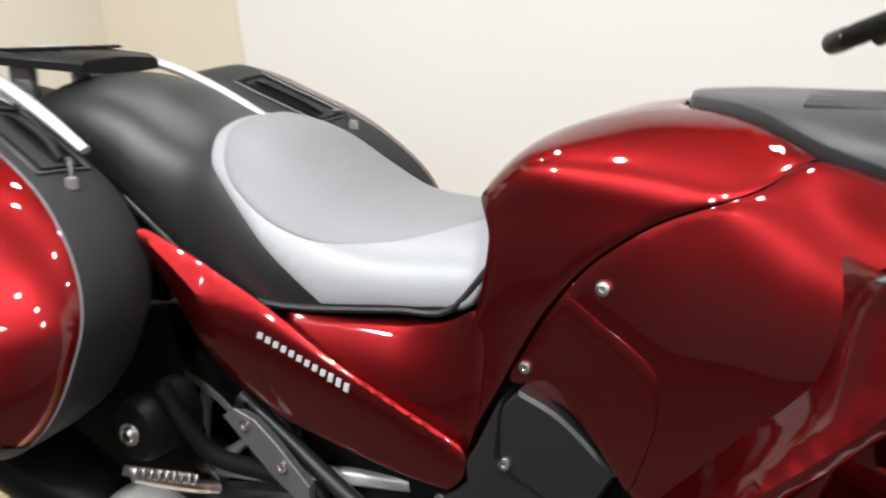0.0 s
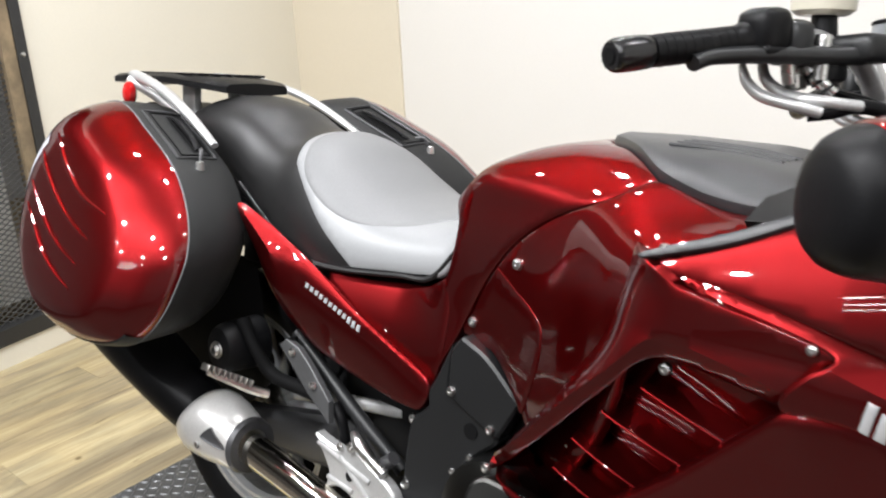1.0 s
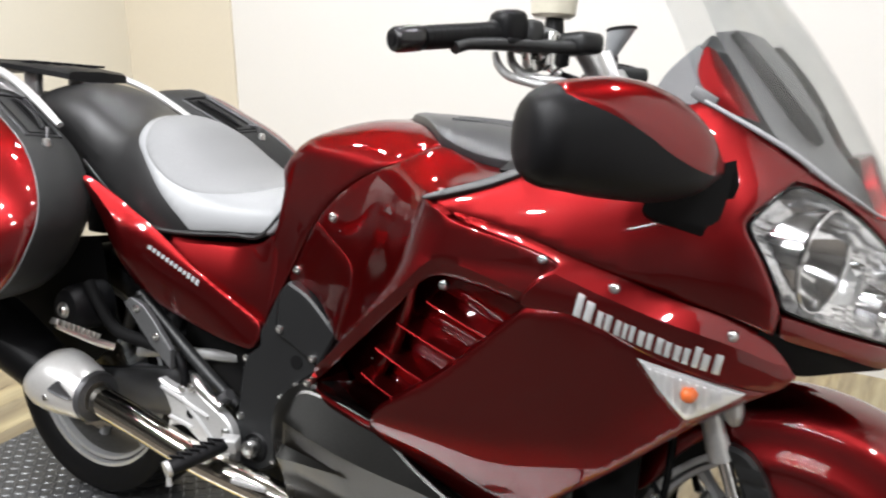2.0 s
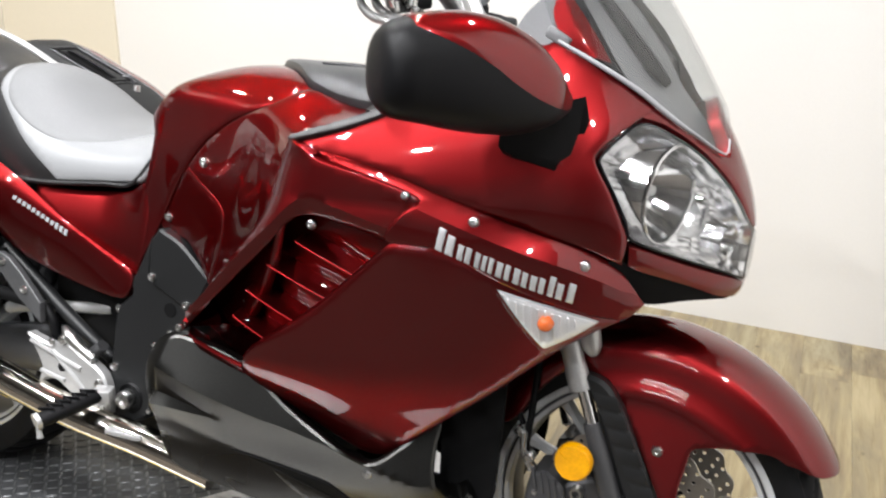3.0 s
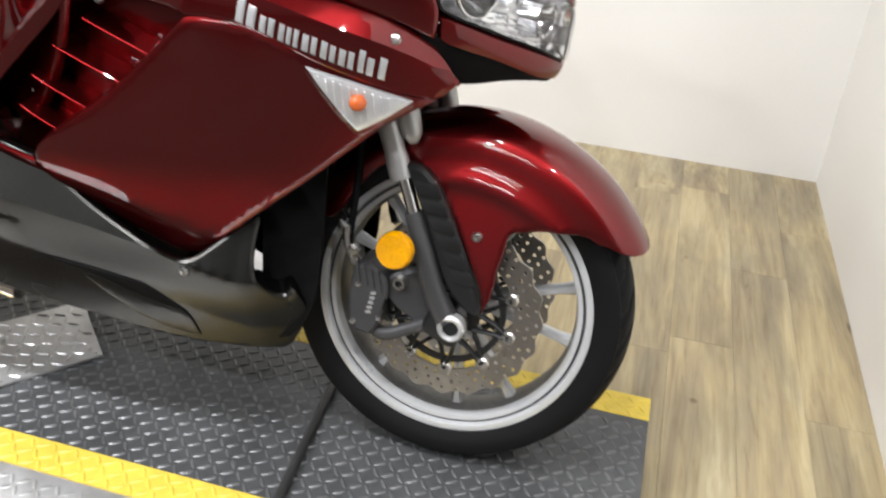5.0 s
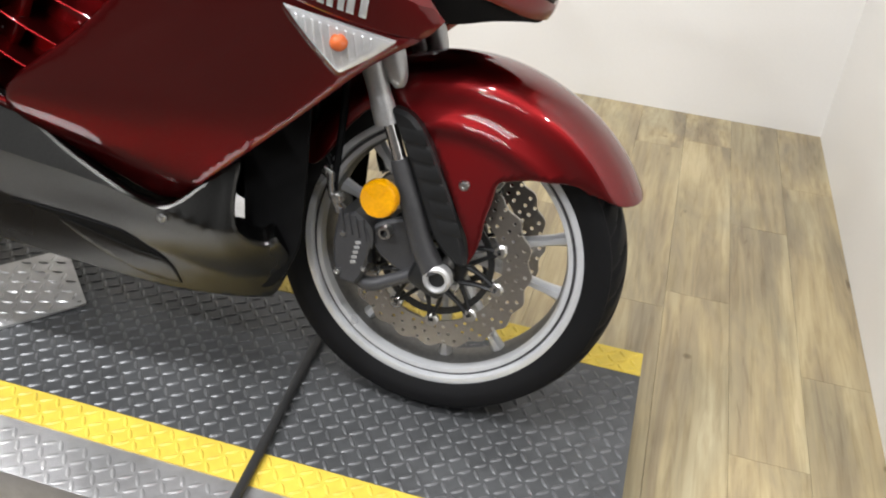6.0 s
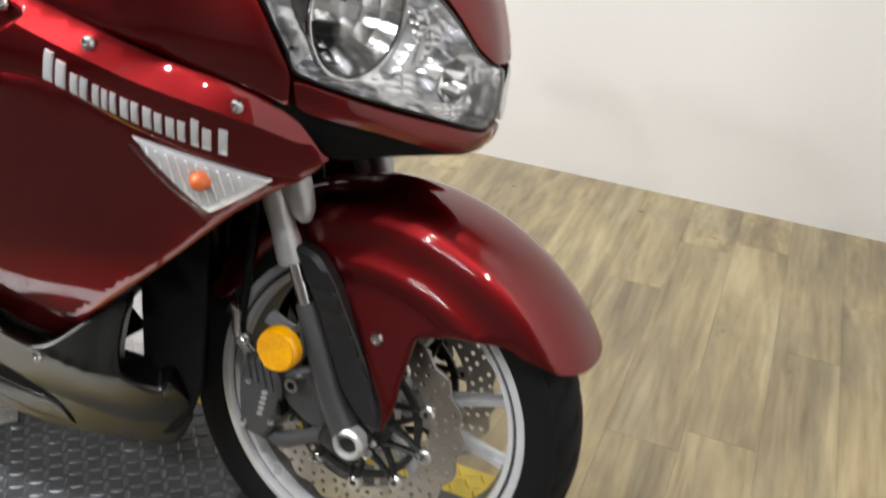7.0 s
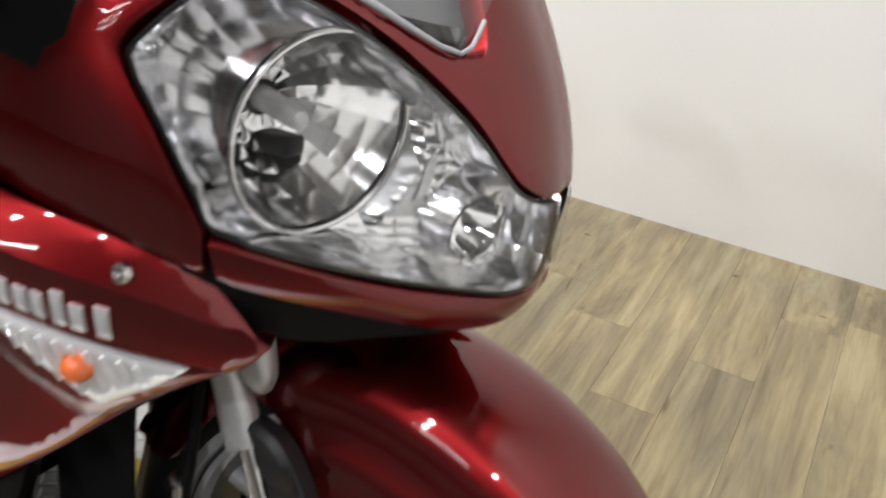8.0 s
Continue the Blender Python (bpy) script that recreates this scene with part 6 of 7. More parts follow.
    for i in range(4):
        part("caliper_fin", go(block((1.358 + 0.012 * i, -0.120, 0.358 - 0.004 * i), (0.005, 0.010, 0.036), 0.002, pose(0, 0, 0, 0, -14, 0))), GUN, c_ob)
    part("caliper_bridge", go(tube([(1.372, -0.095, 0.256), (1.405, -0.108, 0.252), (1.445, -0.110, 0.270), (1.490, -0.110, 0.292)], [0.010, 0.012, 0.011, 0.014], 12)), GUN, c_ob, "cast caliper bracket")
    part("caliper_arm", go(plate([(1.40, 0.345), (1.43, 0.365), (1.46, 0.37), (1.475, 0.345), (1.50, 0.31), (1.48, 0.285), (1.45, 0.285), (1.41, 0.31)], -0.108, -0.092, 0.004)), GUN, c_ob)
    part("caliper_pin", go(turned([(0.006, -0.126), (0.0095, -0.126), (0.0105, -0.122), (0.0105, -0.100)], (1.4275, 0, 0.3495), 16)), BOLT, c_ob)
    if side == 1:
        for x, z, k in ((1.353, 0.270, 0.7), (1.360, 0.336, 0.6), (1.397, 0.283, 0.6)):
            bolt(x, -0.1225, z, k, (0, -1, 0), c_ob)
        part("bleed_nipple", tube([(1.346, -0.112, 0.366), (1.341, -0.113, 0.378), (1.338, -0.114, 0.386)], [0.0045, 0.0032, 0.0038], 10, 2), BOLT, c_ob, "small zinc bleed nipple")
        part("banjo_bolt", turned([(0.0, -0.124), (0.006, -0.1235), (0.0075, -0.122), (0.0075, -0.116), (0.0095, -0.1155), (0.0095, -0.106)], (1.345, 0, 0.390), 12), BOLT, c_ob, "zinc banjo bolt")
        part("pad_pin_plate", block((1.401, -0.110, 0.318), (0.010, 0.020, 0.052), 0.002, pose(0, 0, 0, 0, -14, 0)), BLACK, c_ob, "black pad cover")
    for i in range(5):
        part("caliper_mark", go(block((1.3785 + 0.0018 * i, -0.1225, 0.291 + 0.0085 * i), (0.009, 0.002, 0.005), 0.0006, pose(0, 0, 0, 0, -14, 0))), SILVER, c_ob, "pale mark on the caliper")
    r_ob = part("reflector", go(turned([(0.0, -0.166), (0.020, -0.1655), (0.0275, -0.164), (0.0295, -0.160), (0.0295, -0.148), (0.0, -0.148)], (1.4265, 0, 0.4165), 36)), AMBER, bike, "round amber reflector on the fork")
    for i in range(8):
        fan = [math.radians(45 * i + 22.5 * j + 10) for j in range(3)]
        tilt = 0.0022 if i % 2 else 0.0
        wedge = [(1.4265, -0.1672, 0.4165)] + [(1.4265 + 0.0262 * math.cos(a), -0.1662 - tilt * (2 - j) / 2, 0.4165 + 0.0262 * math.sin(a)) for j, a in enumerate(fan)]
        part("reflector_facet", go((wedge + [(q[0], -0.163, q[2]) for q in wedge], [(0, 1, 2), (0, 2, 3), (1, 0, 4, 5), (2, 1, 5, 6), (3, 2, 6, 7), (0, 3, 7, 4)])), AMBER, r_ob, smooth=False)
    part("reflector_stay", go(block((1.428, -0.135, 0.42), (0.020, 0.026, 0.020), 0.004)), BLACK, r_ob)
    part("brake_hose", go(tube([(1.345, -0.100, 0.372), (1.335, -0.105, 0.40), (1.338, -0.100, 0.46), (1.340, -0.090, 0.54), (1.335, -0.07, 0.66)], 0.0062, 8)), BLACK, bike, "black brake hose")
    part("hose_fitting", go(tube([(1.350, -0.108, 0.368), (1.334, -0.112, 0.395), (1.330, -0.108, 0.425)], [0.009, 0.006, 0.007], 10)), BOLT, bike)
    part("sensor_wire", go(tube([(1.322, -0.085, 0.43), (1.300, -0.08, 0.47), (1.285, -0.07, 0.53), (1.30, -0.05, 0.66)], 0.005, 8)), BLACK, bike)
    part("hose_clip", go(block((1.325, -0.105, 0.425), (0.022, 0.014, 0.016), 0.003, pose(0, 0, 0, 0, 30, 0))), BOLT, bike)
part("axle", tube([(1.519, -0.115, 0.293), (1.519, 0.115, 0.293)], 0.012, 16, 1), SILVER, bike)

# front mudguard
fend_line = [(24, 0.0), (25.0, 0.35), (28, 0.75), (33, 0.98), (38, 1.10), (46.5, 1.50), (55, 1.86), (58.5, 2.02), (56, 2.25), (48.5, 2.70), (24, 3.36), (21, 3.40), (24, 3.40), (62, 2.95), (75, 2.70), (86.5, 2.30), (97.5, 1.64), (106, 1.20), (112, 1.0), (125, 1.05), (140, 1.15), (150, 1.0), (152, 0.5), (152, 0.0)]
part("mudguard", patch(fender, fend_line, (0.0052, 0.085), 0.010, 0.004, 0.004, both=2), RED, bike, "candy red front mudguard")
for side in (1, -1):
    p = fender(73.2, 2.33)
    bolt(p[0], side * p[1], p[2], 1.1, (0, -side, 0))

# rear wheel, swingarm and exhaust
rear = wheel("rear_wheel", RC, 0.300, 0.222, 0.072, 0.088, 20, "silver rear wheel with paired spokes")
part("brake_disc", disc_shape(RC, -0.085, 0.125, 0.085, 18), STEEL, rear, "drilled rear brake disc", angle=25)
# Added dark disc gives the wheel's inside its shade and hides the floor.
part("wheel_backing", turned([(0.0, 0.050), (0.10, 0.050), (0.185, 0.058), (0.188, 0.075), (0.0, 0.080)], RC, 48), DARK, bike, "dark disc standing for the shade inside the rear wheel")
arm = part("swingarm", loft([[(x, y, z + h) for y, h in ((-w, -b), (-w - 0.016, -b * 0.6), (-w - 0.016, b * 0.6), (-w, b), (-w + 0.03, b), (-w + 0.03, -b))] for x, w, z, b in ((-0.05, 0.115, 0.345, 0.030), (0.05, 0.118, 0.35, 0.036), (0.25, 0.120, 0.375, 0.050), (0.45, 0.115, 0.40, 0.058), (0.58, 0.11, 0.41, 0.055))]), GUN, bike, "dark cast swingarm")
part("swingarm", flipped(([(x, y, z) for x, y, z in [tuple(v.co) for v in arm.data.vertices]], [tuple(p.vertices) for p in arm.data.polygons])), GUN, bike)
part("axle_nut", turned([(0.0, -0.152), (0.012, -0.152), (0.016, -0.148), (0.028, -0.144), (0.030, -0.130)], RC, 20), SILVER, bike)
for side in (1,):
    CANISTER = [(0.11, -0.244, 0.405), (0.045, -0.245, 0.418), (-0.09, -0.250, 0.477), (-0.25, -0.255, 0.546), (-0.34, -0.257, 0.585)]
    pipe = part("exhaust_pipe", tube([(0.175, -0.240, 0.386), (0.32, -0.240, 0.358), (0.50, -0.245, 0.325), (0.66, -0.235, 0.300), (0.80, -0.215, 0.262)], [0.031, 0.030, 0.029, 0.029, 0.028], 24, 6), CHROME_WARM, bike, "polished exhaust pipe with heat tint")
    can = part("muffler", tube(CANISTER, [0.042, 0.056, 0.066, 0.068, 0.050], 32, 6), BLACK, bike, "black muffler below the pannier")
    fore, aft = Vector((0.200, -0.243, 0.386)), Vector((0.085, -0.246, 0.404))
    axis = (fore - aft).normalized()
    across, over = axis.cross(Vector((0, 0, 1))).normalized(), Vector((0, 0, 1))
    cap = part("muffler_cap", loft([[aft.lerp(fore, k) + across * (r * math.cos(a)) + over * (r * 1.06 * math.sin(a)) + axis * (0.025 * math.sin(a) * (1 - k)) for a in [2 * math.pi * j / 36 for j in range(36)]] for k, r in ((-0.35, 0.046), (-0.20, 0.058), (0.0, 0.0655), (0.20, 0.0665), (0.45, 0.063), (0.75, 0.056), (0.95, 0.050), (1.0, 0.046), (1.0, 0.036))]), SATIN, can, "pale silver end cap of the muffler")
    part("muffler_collar", turned([(0.033, -0.006), (0.050, -0.006), (0.054, 0.0), (0.050, 0.010), (0.033, 0.010)], (0.200, -0.242, 0.385), 28, "x"), GUN, can)
    # The dent isn't sunk: a dark, slightly raised patch paints its shade.
    dent = [Vector((0.140, -0.3075, 0.404)), Vector((0.158, -0.2985, 0.422)), Vector((0.170, -0.2985, 0.414)), Vector((0.196, -0.2965, 0.392)), Vector((0.180, -0.3015, 0.392)), Vector((0.155, -0.3065, 0.398))]
    ring = curve_points(dent, 4, closed=True)
    core_at = sum(dent, Vector()) / 6
    part("dent_patch", loft([[core_at.lerp(q, k) + Vector((0, d, 0)) for q in ring] for k, d in ((1.06, 0.002), (1.0, -0.0012), (0.90, -0.0004), (0.5, 0.0))]), GUN, can, "dark triangular patch standing for a shaded dent in the end cap")
    part("muffler_bolt", turned([(0.0, -0.312), (0.006, -0.311), (0.007, -0.300)], (0.130, 0, 0.384), 12), BOLT, can)
part("rear_hugger", loft([[(x, y, z) for y in (-w, -w * 0.6, 0, w * 0.6, w)] for x, w, z in ((-0.42, 0.10, 0.50), (-0.34, 0.13, 0.62), (-0.22, 0.15, 0.74), (-0.05, 0.16, 0.80), (0.15, 0.15, 0.78), (0.30, 0.12, 0.66))], closed=False, caps=False), DARK, bike, "black rear mudguard")
# Black filler sheet; its lower edge follows the outline seen from the camera.
pair("wheel_side_sheet", loft([[(-0.47, -0.12, 0.60), (-0.30, -0.14, 0.62), (-0.05, -0.16, 0.66), (0.12, -0.16, 0.70)], [(-0.455, -0.125, 0.405), (-0.30, -0.14, 0.47), (-0.02, -0.155, 0.54), (0.14, -0.155, 0.58)], [(-0.31, -0.125, 0.33), (-0.20, -0.135, 0.37), (0.0, -0.15, 0.44), (0.16, -0.15, 0.52)], [(-0.13, -0.125, 0.255), (-0.08, -0.13, 0.29), (0.03, -0.14, 0.37), (0.16, -0.15, 0.48)]], closed=False, caps=False), DARK, "black sheet beside the rear wheel, shaped to fit the view")
pair("footrest_stay", plate([(0.252, 0.586), (0.272, 0.600), (0.304, 0.590), (0.336, 0.564), (0.386, 0.512), (0.386, 0.472), (0.330, 0.512)], -0.214, -0.202, 0.0015, each=1), FRAME_GREY, "dark grey metal frame plate")
pair("frame_tube", tube([(0.250, -0.170, 0.598), (0.286, -0.170, 0.573), (0.399, -0.170, 0.493), (0.520, -0.165, 0.412)], 0.0125, 14), BLACK_FINE, "dark frame tube")
pair("frame_rail", tube([(0.20, -0.125, 0.455), (0.33, -0.130, 0.480), (0.49, -0.130, 0.498)], 0.012, 12), SILVER, "bare frame rail")
pair("peg_hanger", tube([(0.16, -0.225, 0.615), (0.195, -0.225, 0.570), (0.235, -0.215, 0.525), (0.30, -0.20, 0.510), (0.365, -0.195, 0.500)], [0.014, 0.011, 0.013, 0.013, 0.009], 12), DARK, "black passenger footrest hanger")
pair("peg_hanger_arm", tube([(0.27, -0.20, 0.60), (0.285, -0.20, 0.56), (0.30, -0.195, 0.52)], [0.011, 0.010, 0.010], 10), DARK)
pair("peg_strut", tube([(0.375, -0.19, 0.50), (0.395, -0.19, 0.47), (0.400, -0.185, 0.42)], 0.010, 10), BLACK)
peg = part("passenger_peg", tube([(0.272, -0.255, 0.507), (0.259, -0.280, 0.518), (0.245, -0.318, 0.540), (0.231, -0.352, 0.560)], [0.011, 0.011, 0.009, 0.007], 12, 5, 0.7), STEEL, bike, "bare metal folding passenger footrest")
for i in range(9):
    k = i / 8
    part("peg_tooth", block((0.256 - 0.026 * k, -0.284 - 0.070 * k, 0.531 + 0.038 * k), (0.022, 0.005, 0.012), 0.0012, pose(0, 0, 0, -28, 0, 0)), STEEL, peg)
part("pannier_bolt", turned([(0.006, -0.268), (0.0065, -0.274), (0.009, -0.275), (0.0105, -0.273), (0.011, -0.269), (0.0155, -0.269), (0.0165, -0.267), (0.0165, -0.262)], (0.136, 0, 0.560), 24), BOLT, bike, "large zinc bolt of the pannier mount")
part("pannier_mount", loft([[(0.136 + r * math.cos(a), y, 0.560 + r * 1.2 * math.sin(a)) for a in [2 * math.pi * j / 24 for j in range(24)]] for r, y in ((0.024, -0.266), (0.034, -0.262), (0.040, -0.245), (0.042, -0.17))]), BLACK, bike, "black pannier mount")
bolt(0.290, -0.214, 0.580, 1.0)
bolt(0.346, -0.214, 0.532, 1.0)

# rider's footrest with its cast bracket
heel = [(0.362, 0.452), (0.375, 0.450), (0.425, 0.440), (0.458, 0.452), (0.500, 0.432), (0.552, 0.402), (0.566, 0.350), (0.560, 0.322), (0.540, 0.318), (0.470, 0.352), (0.430, 0.372), (0.392, 0.362), (0.398, 0.395)]
hp = part("footrest_bracket", plate(heel, -0.225, -0.205, 0.004, each=3), SILVER, bike, "cast aluminium footrest bracket")
for a, b in (((0.375, 0.440), (0.50, 0.405)), ((0.43, 0.43), (0.545, 0.335)), ((0.40, 0.385), (0.46, 0.375))):
    part("bracket_rib", tube([(a[0], -0.226, a[1]), (b[0], -0.226, b[1])], 0.0045, 8, 1), SILVER, hp)
part("bracket_slot", turned([(0.0, -0.2262), (0.009, -0.2262), (0.0095, -0.224)], (0.452, 0, 0.400), 14), DARK, hp)
for x, z, k in ((0.545, 0.386, 1.1), (0.553, 0.335, 1.1), (0.458, 0.455, 1.2), (0.430, 0.447, 0.9)):
    bolt(x, -0.226, z, k, (0, -1, 0), hp)
part("brake_link", tube([(0.45, -0.215, 0.475), (0.475, -0.225, 0.462), (0.505, -0.222, 0.440), (0.53, -0.222, 0.428)], [0.006, 0.011, 0.008, 0.010], 10), BOLT, hp)
part("rear_master_cylinder", tube([(0.53, -0.20, 0.45), (0.50, -0.20, 0.425)], 0.012, 12, 2), GUN, hp)
fp = part("footrest", tube([(0.562, -0.240, 0.373), (0.555, -0.262, 0.369), (0.528, -0.332, 0.351), (0.523, -0.345, 0.348)], [0.013, 0.0165, 0.0165, 0.013], 14, 4, 0.85), RUBBER, bike, "ribbed black rubber footrest")
for i in range(11):
    k = i / 10
    part("footrest_rib", block((0.5545 - 0.026 * k, -0.264 - 0.068 * k, 0.3855 - 0.0175 * k), (0.028, 0.0035, 0.006), 0.001, pose(0, 0, 0, 14, 0, -20 if i % 2 else 28)), RUBBER, fp)
part("footrest_end", tube([(0.524, -0.343, 0.349), (0.521, -0.350, 0.347)], 0.0155, 14, 1), SILVER, fp)
part("hero_pin", tube([(0.524, -0.345, 0.338), (0.528, -0.346, 0.318)], [0.004, 0.0055], 10, 2), SILVER, fp, "silver feeler pin")
part("footrest_clevis", block((0.566, -0.236, 0.372), (0.034, 0.030, 0.026), 0.004, pose(0, 0, 0, 10, 0, 20)), SILVER, bike, "cast footrest clevis")
part("brake_pedal", tube([(0.53, -0.228, 0.335), (0.58, -0.240, 0.318), (0.64, -0.254, 0.314)], [0.010, 0.009, 0.008], 10), SILVER, bike, "brake pedal with a flat pad")
part("pedal_pad", block((0.635, -0.252, 0.320), (0.068, 0.036, 0.010), 0.003, pose(0, 0, 0, 0, 8, 18)), SILVER, bike)
part("lower_rail", tube([(0.30, -0.19, 0.33), (0.50, -0.205, 0.30), (0.75, -0.20, 0.245)], 0.012, 10), CHROME, bike)
for k in range(3):
    part("shock_spring", turned([(0.028, 0.0), (0.034, 0.005), (0.028, 0.010)], (0.37, -0.10, 0.42 + 0.03 * k), 16, "z"), BLACK, bike)
part("side_stand", tube([(0.62, 0.14, 0.26), (0.60, 0.22, 0.18), (0.57, 0.295, 0.090)], [0.014, 0.012, 0.010], 12), FRAME_BLACK, bike, "black side stand")
part("stand_foot", block((0.566, 0.305, 0.086), (0.06, 0.05, 0.008), 0.003, pose(0, 0, 0, -9, 0, 0)), FRAME_BLACK, bike)

# panniers: lid and base meet in a leaning plane
PAN = [(0.177, 0.796), (0.143, 0.840), (0.093, 0.883), (0.032, 0.918), (-0.058, 0.959), (-0.127, 0.990), (-0.185, 1.002), (-0.255, 0.985), (-0.300, 0.920), (-0.312, 0.830), (-0.292, 0.745), (-0.240, 0.675), (-0.155, 0.617), (-0.060, 0.587), (0.040, 0.584), (0.120, 0.600), (0.158, 0.630), (0.179, 0.665), (0.190, 0.709), (0.193, 0.752)]
PAN_C = Vector((-0.06, 0.77))
PAN_PTS = [Vector((p.x, p.y)) for p in curve_points([(a, b, 0) for a, b in PAN], 6, closed=True)]
# size of a section and its distance from the seam, outwards over the lid and inwards over the base
LID_K = (0.0, 0.40, 0.60, 0.70, 0.75, 0.82, 0.90, 0.965, 0.992, 1.0)
BOX_OUT = (0.101, 0.100, 0.098, 0.096, 0.094, 0.088, 0.072, 0.042, 0.018, 0.0)
LID_OUT = (0.101, 0.099, 0.095, 0.090, 0.083, 0.068, 0.049, 0.026, 0.011, 0.0)
BASE_IN = ((1.0, 0.0), (1.004, 0.004), (1.0, 0.03), (0.985, 0.075), (0.955, 0.11), (0.90, 0.135), (0.80, 0.148))


def seam_y(z):
    return -0.347 + 0.377 * (z - 0.80)


def outline_at(a):
    """The seam's outline, a once round it (0 to 1)."""
    n = len(PAN_PTS)
    i = (a % 1.0) * n
    return PAN_PTS[int(i) % n].lerp(PAN_PTS[(int(i) + 1) % n], i - int(i))


def lid_height(d, k):
    """How far the lid stands out: with a slanted side towards the front, and boxy to the rear."""
    n = d.normalized()
    fore = 1 - max(0.0, min(1.0, 1.3 * n.y - 0.4 * n.x - 0.1))
    fore = fore * fore * (3 - 2 * fore)
    return spline(LID_K, LID_OUT, k) * fore + spline(LID_K, BOX_OUT, k) * (1 - fore)


def lid_at(a, k, out=0.0):
    """A place on the lid, on a section of size k."""
    d = outline_at(a) - PAN_C
    p = PAN_C + d * k
    return (p.x, seam_y(p.y) - lid_height(d, k) - out, p.y)


def lid_over(x, z, out=0.0):
    """The place on the lid that lies straight outwards of (x, z)."""
    d = Vector((x, z)) - PAN_C
    n = len(PAN_PTS)
    best = min(range(n), key=lambda i: -(PAN_PTS[i] - PAN_C).normalized().dot(d.normalized()))
    k = min(0.99, d.length / (PAN_PTS[best] - PAN_C).length)
    return (x, seam_y(z) - lid_height(d, k) - out, z)


def base_at(a, inward, out=0.0):
    """A place on the base, the given distance inwards of the seam."""
    k = spline([r[1] for r in BASE_IN], [r[0] for r in BASE_IN], inward)
    d = outline_at(a) - PAN_C
    p = PAN_C + d * k + d.normalized() * out
    return (p.x, seam_y(p.y) + inward, p.y)


for side in (1, -1):
    # the far case is moved forward, out and up to fit the camera's view
    def go(s, side=side):
        return s if side == 1 else ([(x + 0.065, y + 0.048, z + 0.016) for x, y, z in flipped(s)[0]], flipped(s)[1])
    na = 150
    def section(k, inward):
        return [(lambda p: (p.x, seam_y(p.y) + inward, p.y))(PAN_C + (outline_at(i / na) - PAN_C) * k) for i in range(na)]
    base = part("pannier", go(loft([section(k, inward) for k, inward in reversed(BASE_IN)])), CASE_BLACK, bike, "hard pannier with a black base and a red lid")
    ks = (1.0, 0.998, 0.992, 0.98, 0.965, 0.93, 0.90, 0.86, 0.82, 0.785, 0.76, 0.74, 0.72, 0.70, 0.65, 0.60, 0.5, 0.4, 0.2, 0.02)
    part("lid", go(loft([[lid_at(i / na, k, 0.0005) for i in range(na)] for k in ks])), RED, base, "candy red painted pannier lid")
    rim = [lid_at(i / na, 1.003) for i in range(na + 1)]
    part("seam", go(tube(rim, 0.0015, 6, 1)), GREY_TRIM, base)
    part("bumper", go(loft([[lid_at(0.53 + 0.25 * i / 40, k, o) for k, o in ((1.006, -0.004), (1.006, 0.004), (0.985, 0.006), (0.96, 0.005), (0.945, 0.001))] for i in range(41)], closed=False, caps=False)), CASE_BLACK, base, "black lower bumper strip")
    part("rear_lens", go(loft([[lid_at(0.36 + 0.175 * i / 30, k, 0.002) for k in (0.97, 0.94, 0.90, 0.86, 0.82, 0.78, 0.74)] for i in range(31)], closed=False, caps=False)), PALE_LENS, base, "pale reflector lens at the rear of the lid")
    for way in (((-0.190, 0.940), (-0.155, 0.918), (-0.102, 0.881), (-0.026, 0.843), (0.060, 0.819)), ((-0.225, 0.908), (-0.187, 0.880), (-0.114, 0.834), (-0.037, 0.798), (0.036, 0.774)), ((-0.228, 0.850), (-0.180, 0.819), (-0.118, 0.783), (-0.048, 0.752), (0.024, 0.730)), ((-0.215, 0.808), (-0.154, 0.770), (-0.100, 0.735), (-0.040, 0.709), (0.022, 0.689))):
        part("fin", go(tube([lid_over(x, z, 0.001) for x, z in way], [0.002, 0.0042, 0.0048, 0.0042, 0.0015], 10, 6, 1.1)), RED, base, "candy red fin on the lid")
    # carry handle and lock on the upper face
    for o, r, mat in ((0.0, 0.0022, GUN), (0.012, 0.0014, DARK)):
        corners = [(0.135 + o * 0.5, 0.020 + o), (0.240 - o * 0.5, 0.020 + o), (0.240 - o * 0.5, 0.108 - o), (0.135 + o * 0.5, 0.108 - o)]
        ring = []
        for (a0, b0), (a1, b1) in zip(corners, corners[1:] + corners[:1]):
            ring += [base_at(a0 + (a1 - a0) * i / 8, b0 + (b1 - b0) * i / 8, 0.0012) for i in range(8)]
        part("handle_frame", go(tube(ring + ring[:1], r, 8, 1)), mat, base, "moulded rim round the carry handle")
    part("handle_slot", go(loft([[base_at(0.150 + 0.075 * i / 10, b, 0.0018) for b in (0.062, 0.075, 0.092)] for i in range(11)], closed=False, caps=False)), DARK, base)
    part("handle", go(tube([base_at(0.152, 0.072, 0.003), base_at(0.170, 0.074, 0.009), base_at(0.205, 0.074, 0.009), base_at(0.224, 0.072, 0.003)], [0.004, 0.007, 0.007, 0.004], 10, 5, 0.6)), BLACK, base, "black carry handle")
    at = Vector(base_at(0.112, 0.055))
    part("lock", go(turned([(0.0, 0.012), (0.006, 0.012), (0.008, 0.010), (0.009, 0.0), (0.009, -0.004)], tuple(at), 16, "z")), BOLT, base, "chrome key lock")
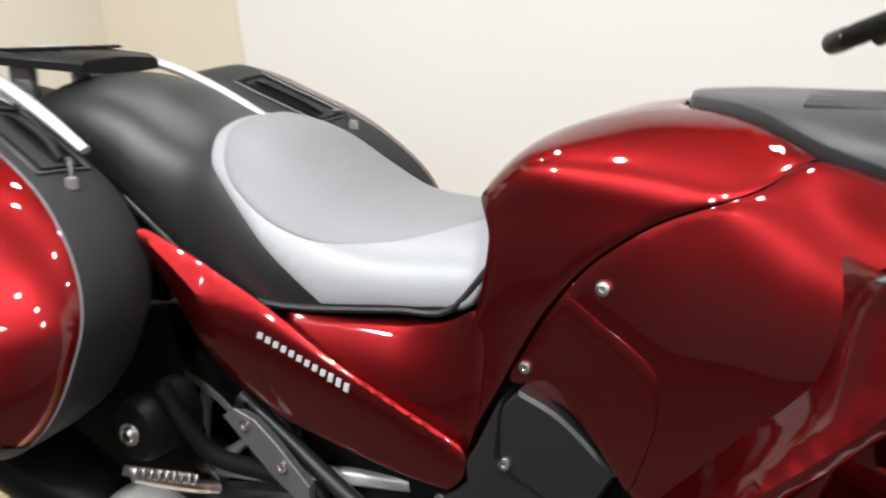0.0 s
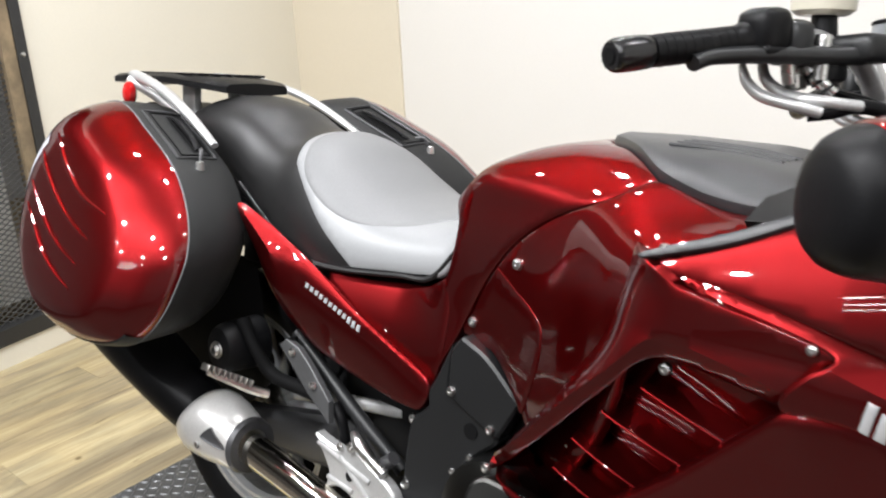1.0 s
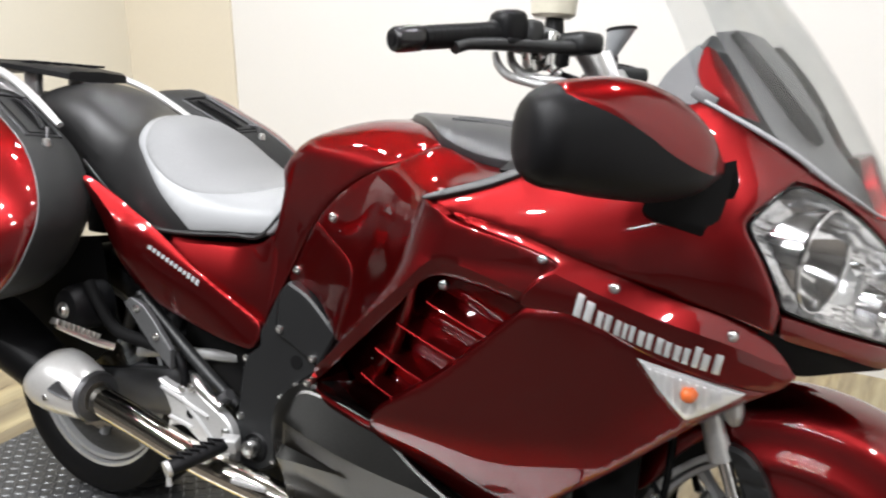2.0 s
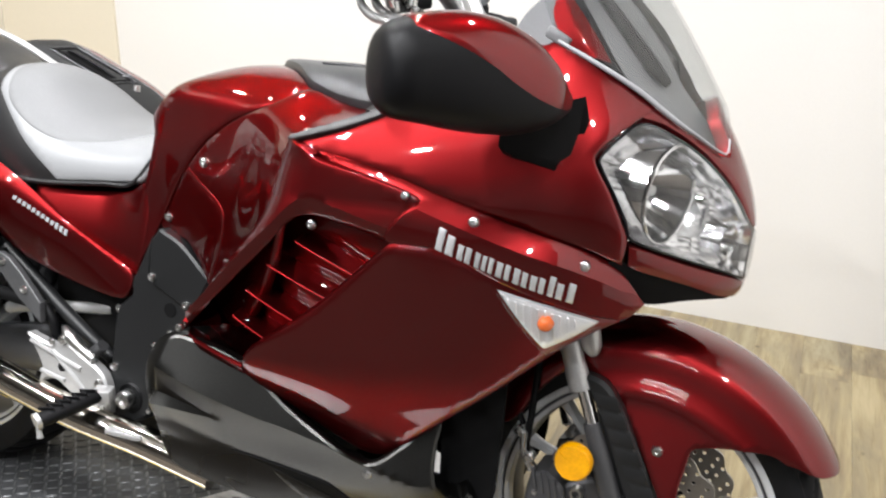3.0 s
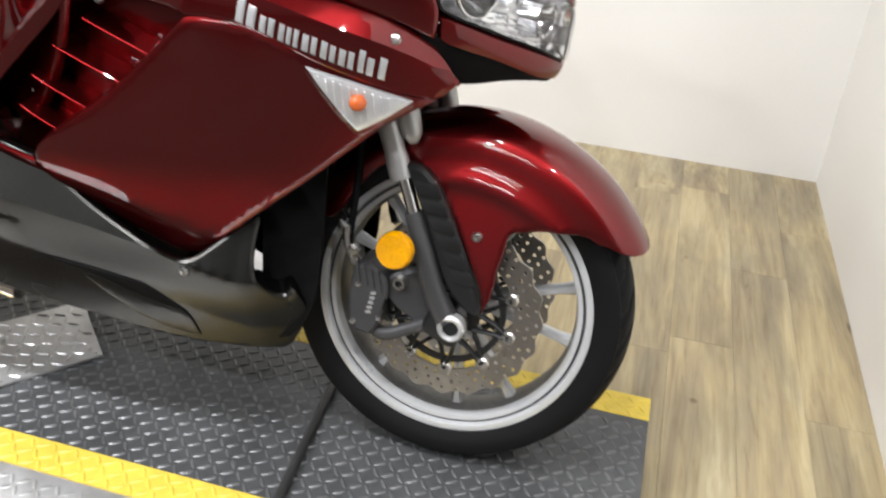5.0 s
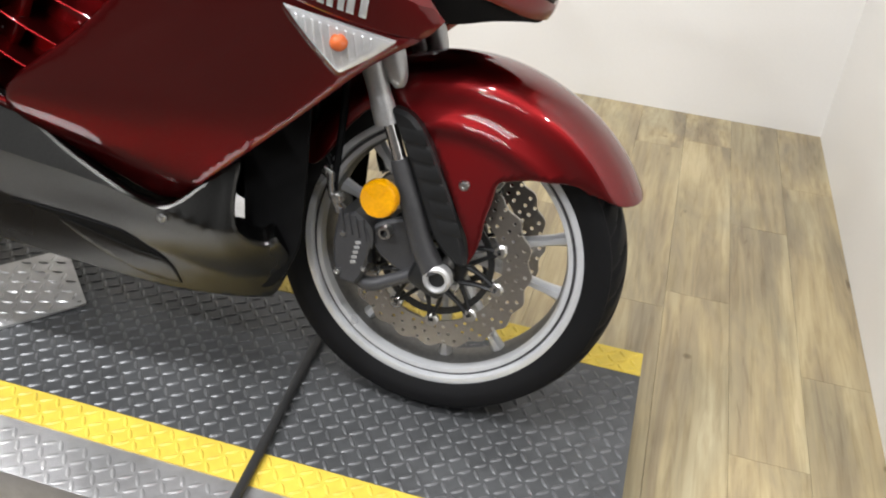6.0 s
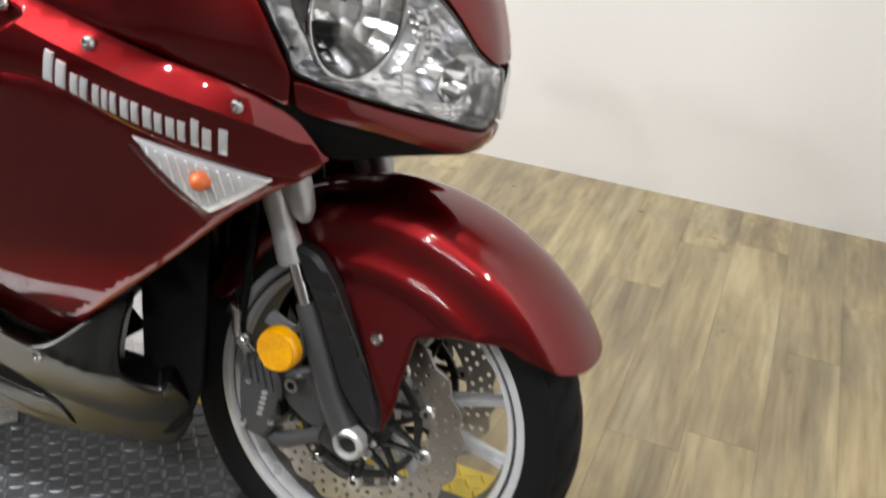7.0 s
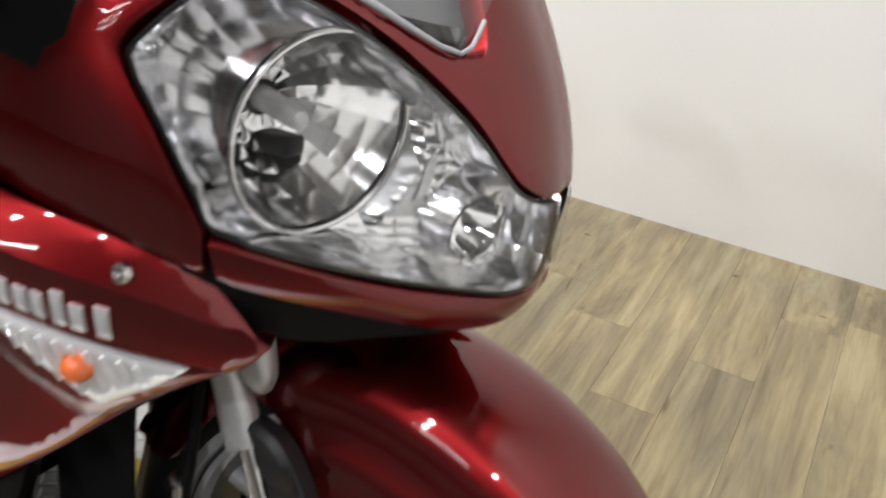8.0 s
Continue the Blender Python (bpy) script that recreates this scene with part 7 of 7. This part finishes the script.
    part("lock_arm", go(tube([at + Vector((-0.028, 0.02, 0.030)), at + Vector((-0.010, 0.010, 0.030)), at + Vector((-0.004, 0.004, 0.010))], [0.003, 0.004, 0.003], 8, 4)), GUN, base)

# rear rack with grab rails
rack = part("rack", loft([[(x, y, z + t) for y, t in ((-w, 0), (-w, 0.012), (-w * 0.9, 0.018), (0, 0.022), (w * 0.9, 0.018), (w, 0.012), (w, 0), (0, -0.006))] for x, w, z in ((-0.50, 0.085, 1.040), (-0.485, 0.105, 1.038), (-0.40, 0.125, 1.042), (-0.25, 0.125, 1.042), (-0.12, 0.105, 1.030), (-0.085, 0.08, 1.024))]), BLACK, bike, "black ribbed luggage rack")
for k in range(7):
    part("rack_rib", block((-0.30, -0.09 + 0.03 * k, 1.0605), (0.24, 0.010, 0.006), 0.002), BLACK, rack)
for side in (1, -1):
    go = (lambda s: s) if side == 1 else flipped
    part("grab_rail", go(tube([(-0.42, -0.095, 1.056), (-0.36, -0.125, 1.056), (-0.26, -0.160, 1.046), (-0.15, -0.178, 1.020), (-0.05, -0.190, 0.978), (0.044, -0.201, 0.928)], [0.011, 0.013, 0.013, 0.012, 0.011, 0.008], 14, 6, 0.75)), SILVER, bike, "cast silver grab rail")
    part("rail_stay", go(tube([(-0.33, -0.16, 1.045), (-0.28, -0.12, 1.01), (-0.22, -0.10, 0.97)], [0.010, 0.012, 0.014], 10)), SILVER, bike)
    part("marker_lens", go(loft([[(-0.295 + 0.012 * d, -0.178 - 0.010 * d, 1.016) if r == 0 else (-0.295 + 0.012 * d + 0.4 * r * math.cos(a), -0.178 - 0.01 * d + 0.6 * r * math.cos(a), 1.016 + r * 1.25 * math.sin(a)) for a in [2 * math.pi * j / 20 for j in range(20)]] for r, d in ((0.016, -1), (0.021, 0), (0.018, 0.8), (0.008, 1.4))])), TAIL_RED, bike, "round red marker lens")
part("tail_unit", loft([[(x, y, z) for y, z in ((-w, z0), (-w * 1.05, (z0 + z1) / 2), (-w * 0.8, z1), (w * 0.8, z1), (w * 1.05, (z0 + z1) / 2), (w, z0))] for x, w, z0, z1 in ((-0.46, 0.06, 0.93, 0.985), (-0.38, 0.10, 0.90, 0.995), (-0.20, 0.12, 0.86, 0.96), (0.0, 0.13, 0.80, 0.90), (0.20, 0.14, 0.72, 0.80), (0.45, 0.13, 0.66, 0.74))]), BLACK, bike, "black tail unit below the rack")
# Added plate, sized to hide a bright gap from the camera.
part("gap_plate", block((0.062, -0.12, 0.745), (0.055, 0.02, 0.095), 0.006), BLACK, bike, "black plate added to fill a gap behind the case")
pair("rack_foot", block((-0.24, -0.06, 1.0), (0.05, 0.02, 0.075), 0.006), SILVER)

# ---- planks of the floor ----
PL, PW, PT = 0.92, 0.152, 0.004
plank_meshes = []
for k in range(3):
    g = 0.0001
    v = [(-PW / 2 + g, -PL / 2 + g, 0), (PW / 2 - g, -PL / 2 + g, 0), (PW / 2 - g, PL / 2 - g, 0), (-PW / 2 + g, PL / 2 - g, 0)]
    e = 0.0003
    top = [(-PW / 2 + g + e, -PL / 2 + g + e, PT), (PW / 2 - g - e, -PL / 2 + g + e, PT), (PW / 2 - g - e, PL / 2 - g - e, PT), (-PW / 2 + g + e, PL / 2 - g - e, PT)]
    plank_meshes.append(mesh_of("plank", v + top, [(4, 5, 6, 7)] + [(i, (i + 1) % 4, 4 + (i + 1) % 4, 4 + i) for i in range(4)], PLANK, smooth=False))
floor_ob = bpy.data.objects["floor"]
rng = random.Random(7)
for column in range(42):
    x = 4.1 - column * PW
    far = BACK + 0.04
    first = PL * (0.2 + 0.8 * rng.random())
    for row in range(7):
        low = max(far - (first if row == 0 else PL), -0.47)
        if far < -0.40:
            break
        length, mid_y = far - low, (far + low) / 2
        if x > left_x(mid_y) - 0.4 and (x < RIGHT + 0.1 or mid_y < -1.2):
            ob = new("plank", plank_meshes[(column + row) % 3])
            ob.parent = floor_ob
            ob.location = (x, mid_y, FLOOR - PT)
            ob.scale = (1, length / PL, 1)
        far = low
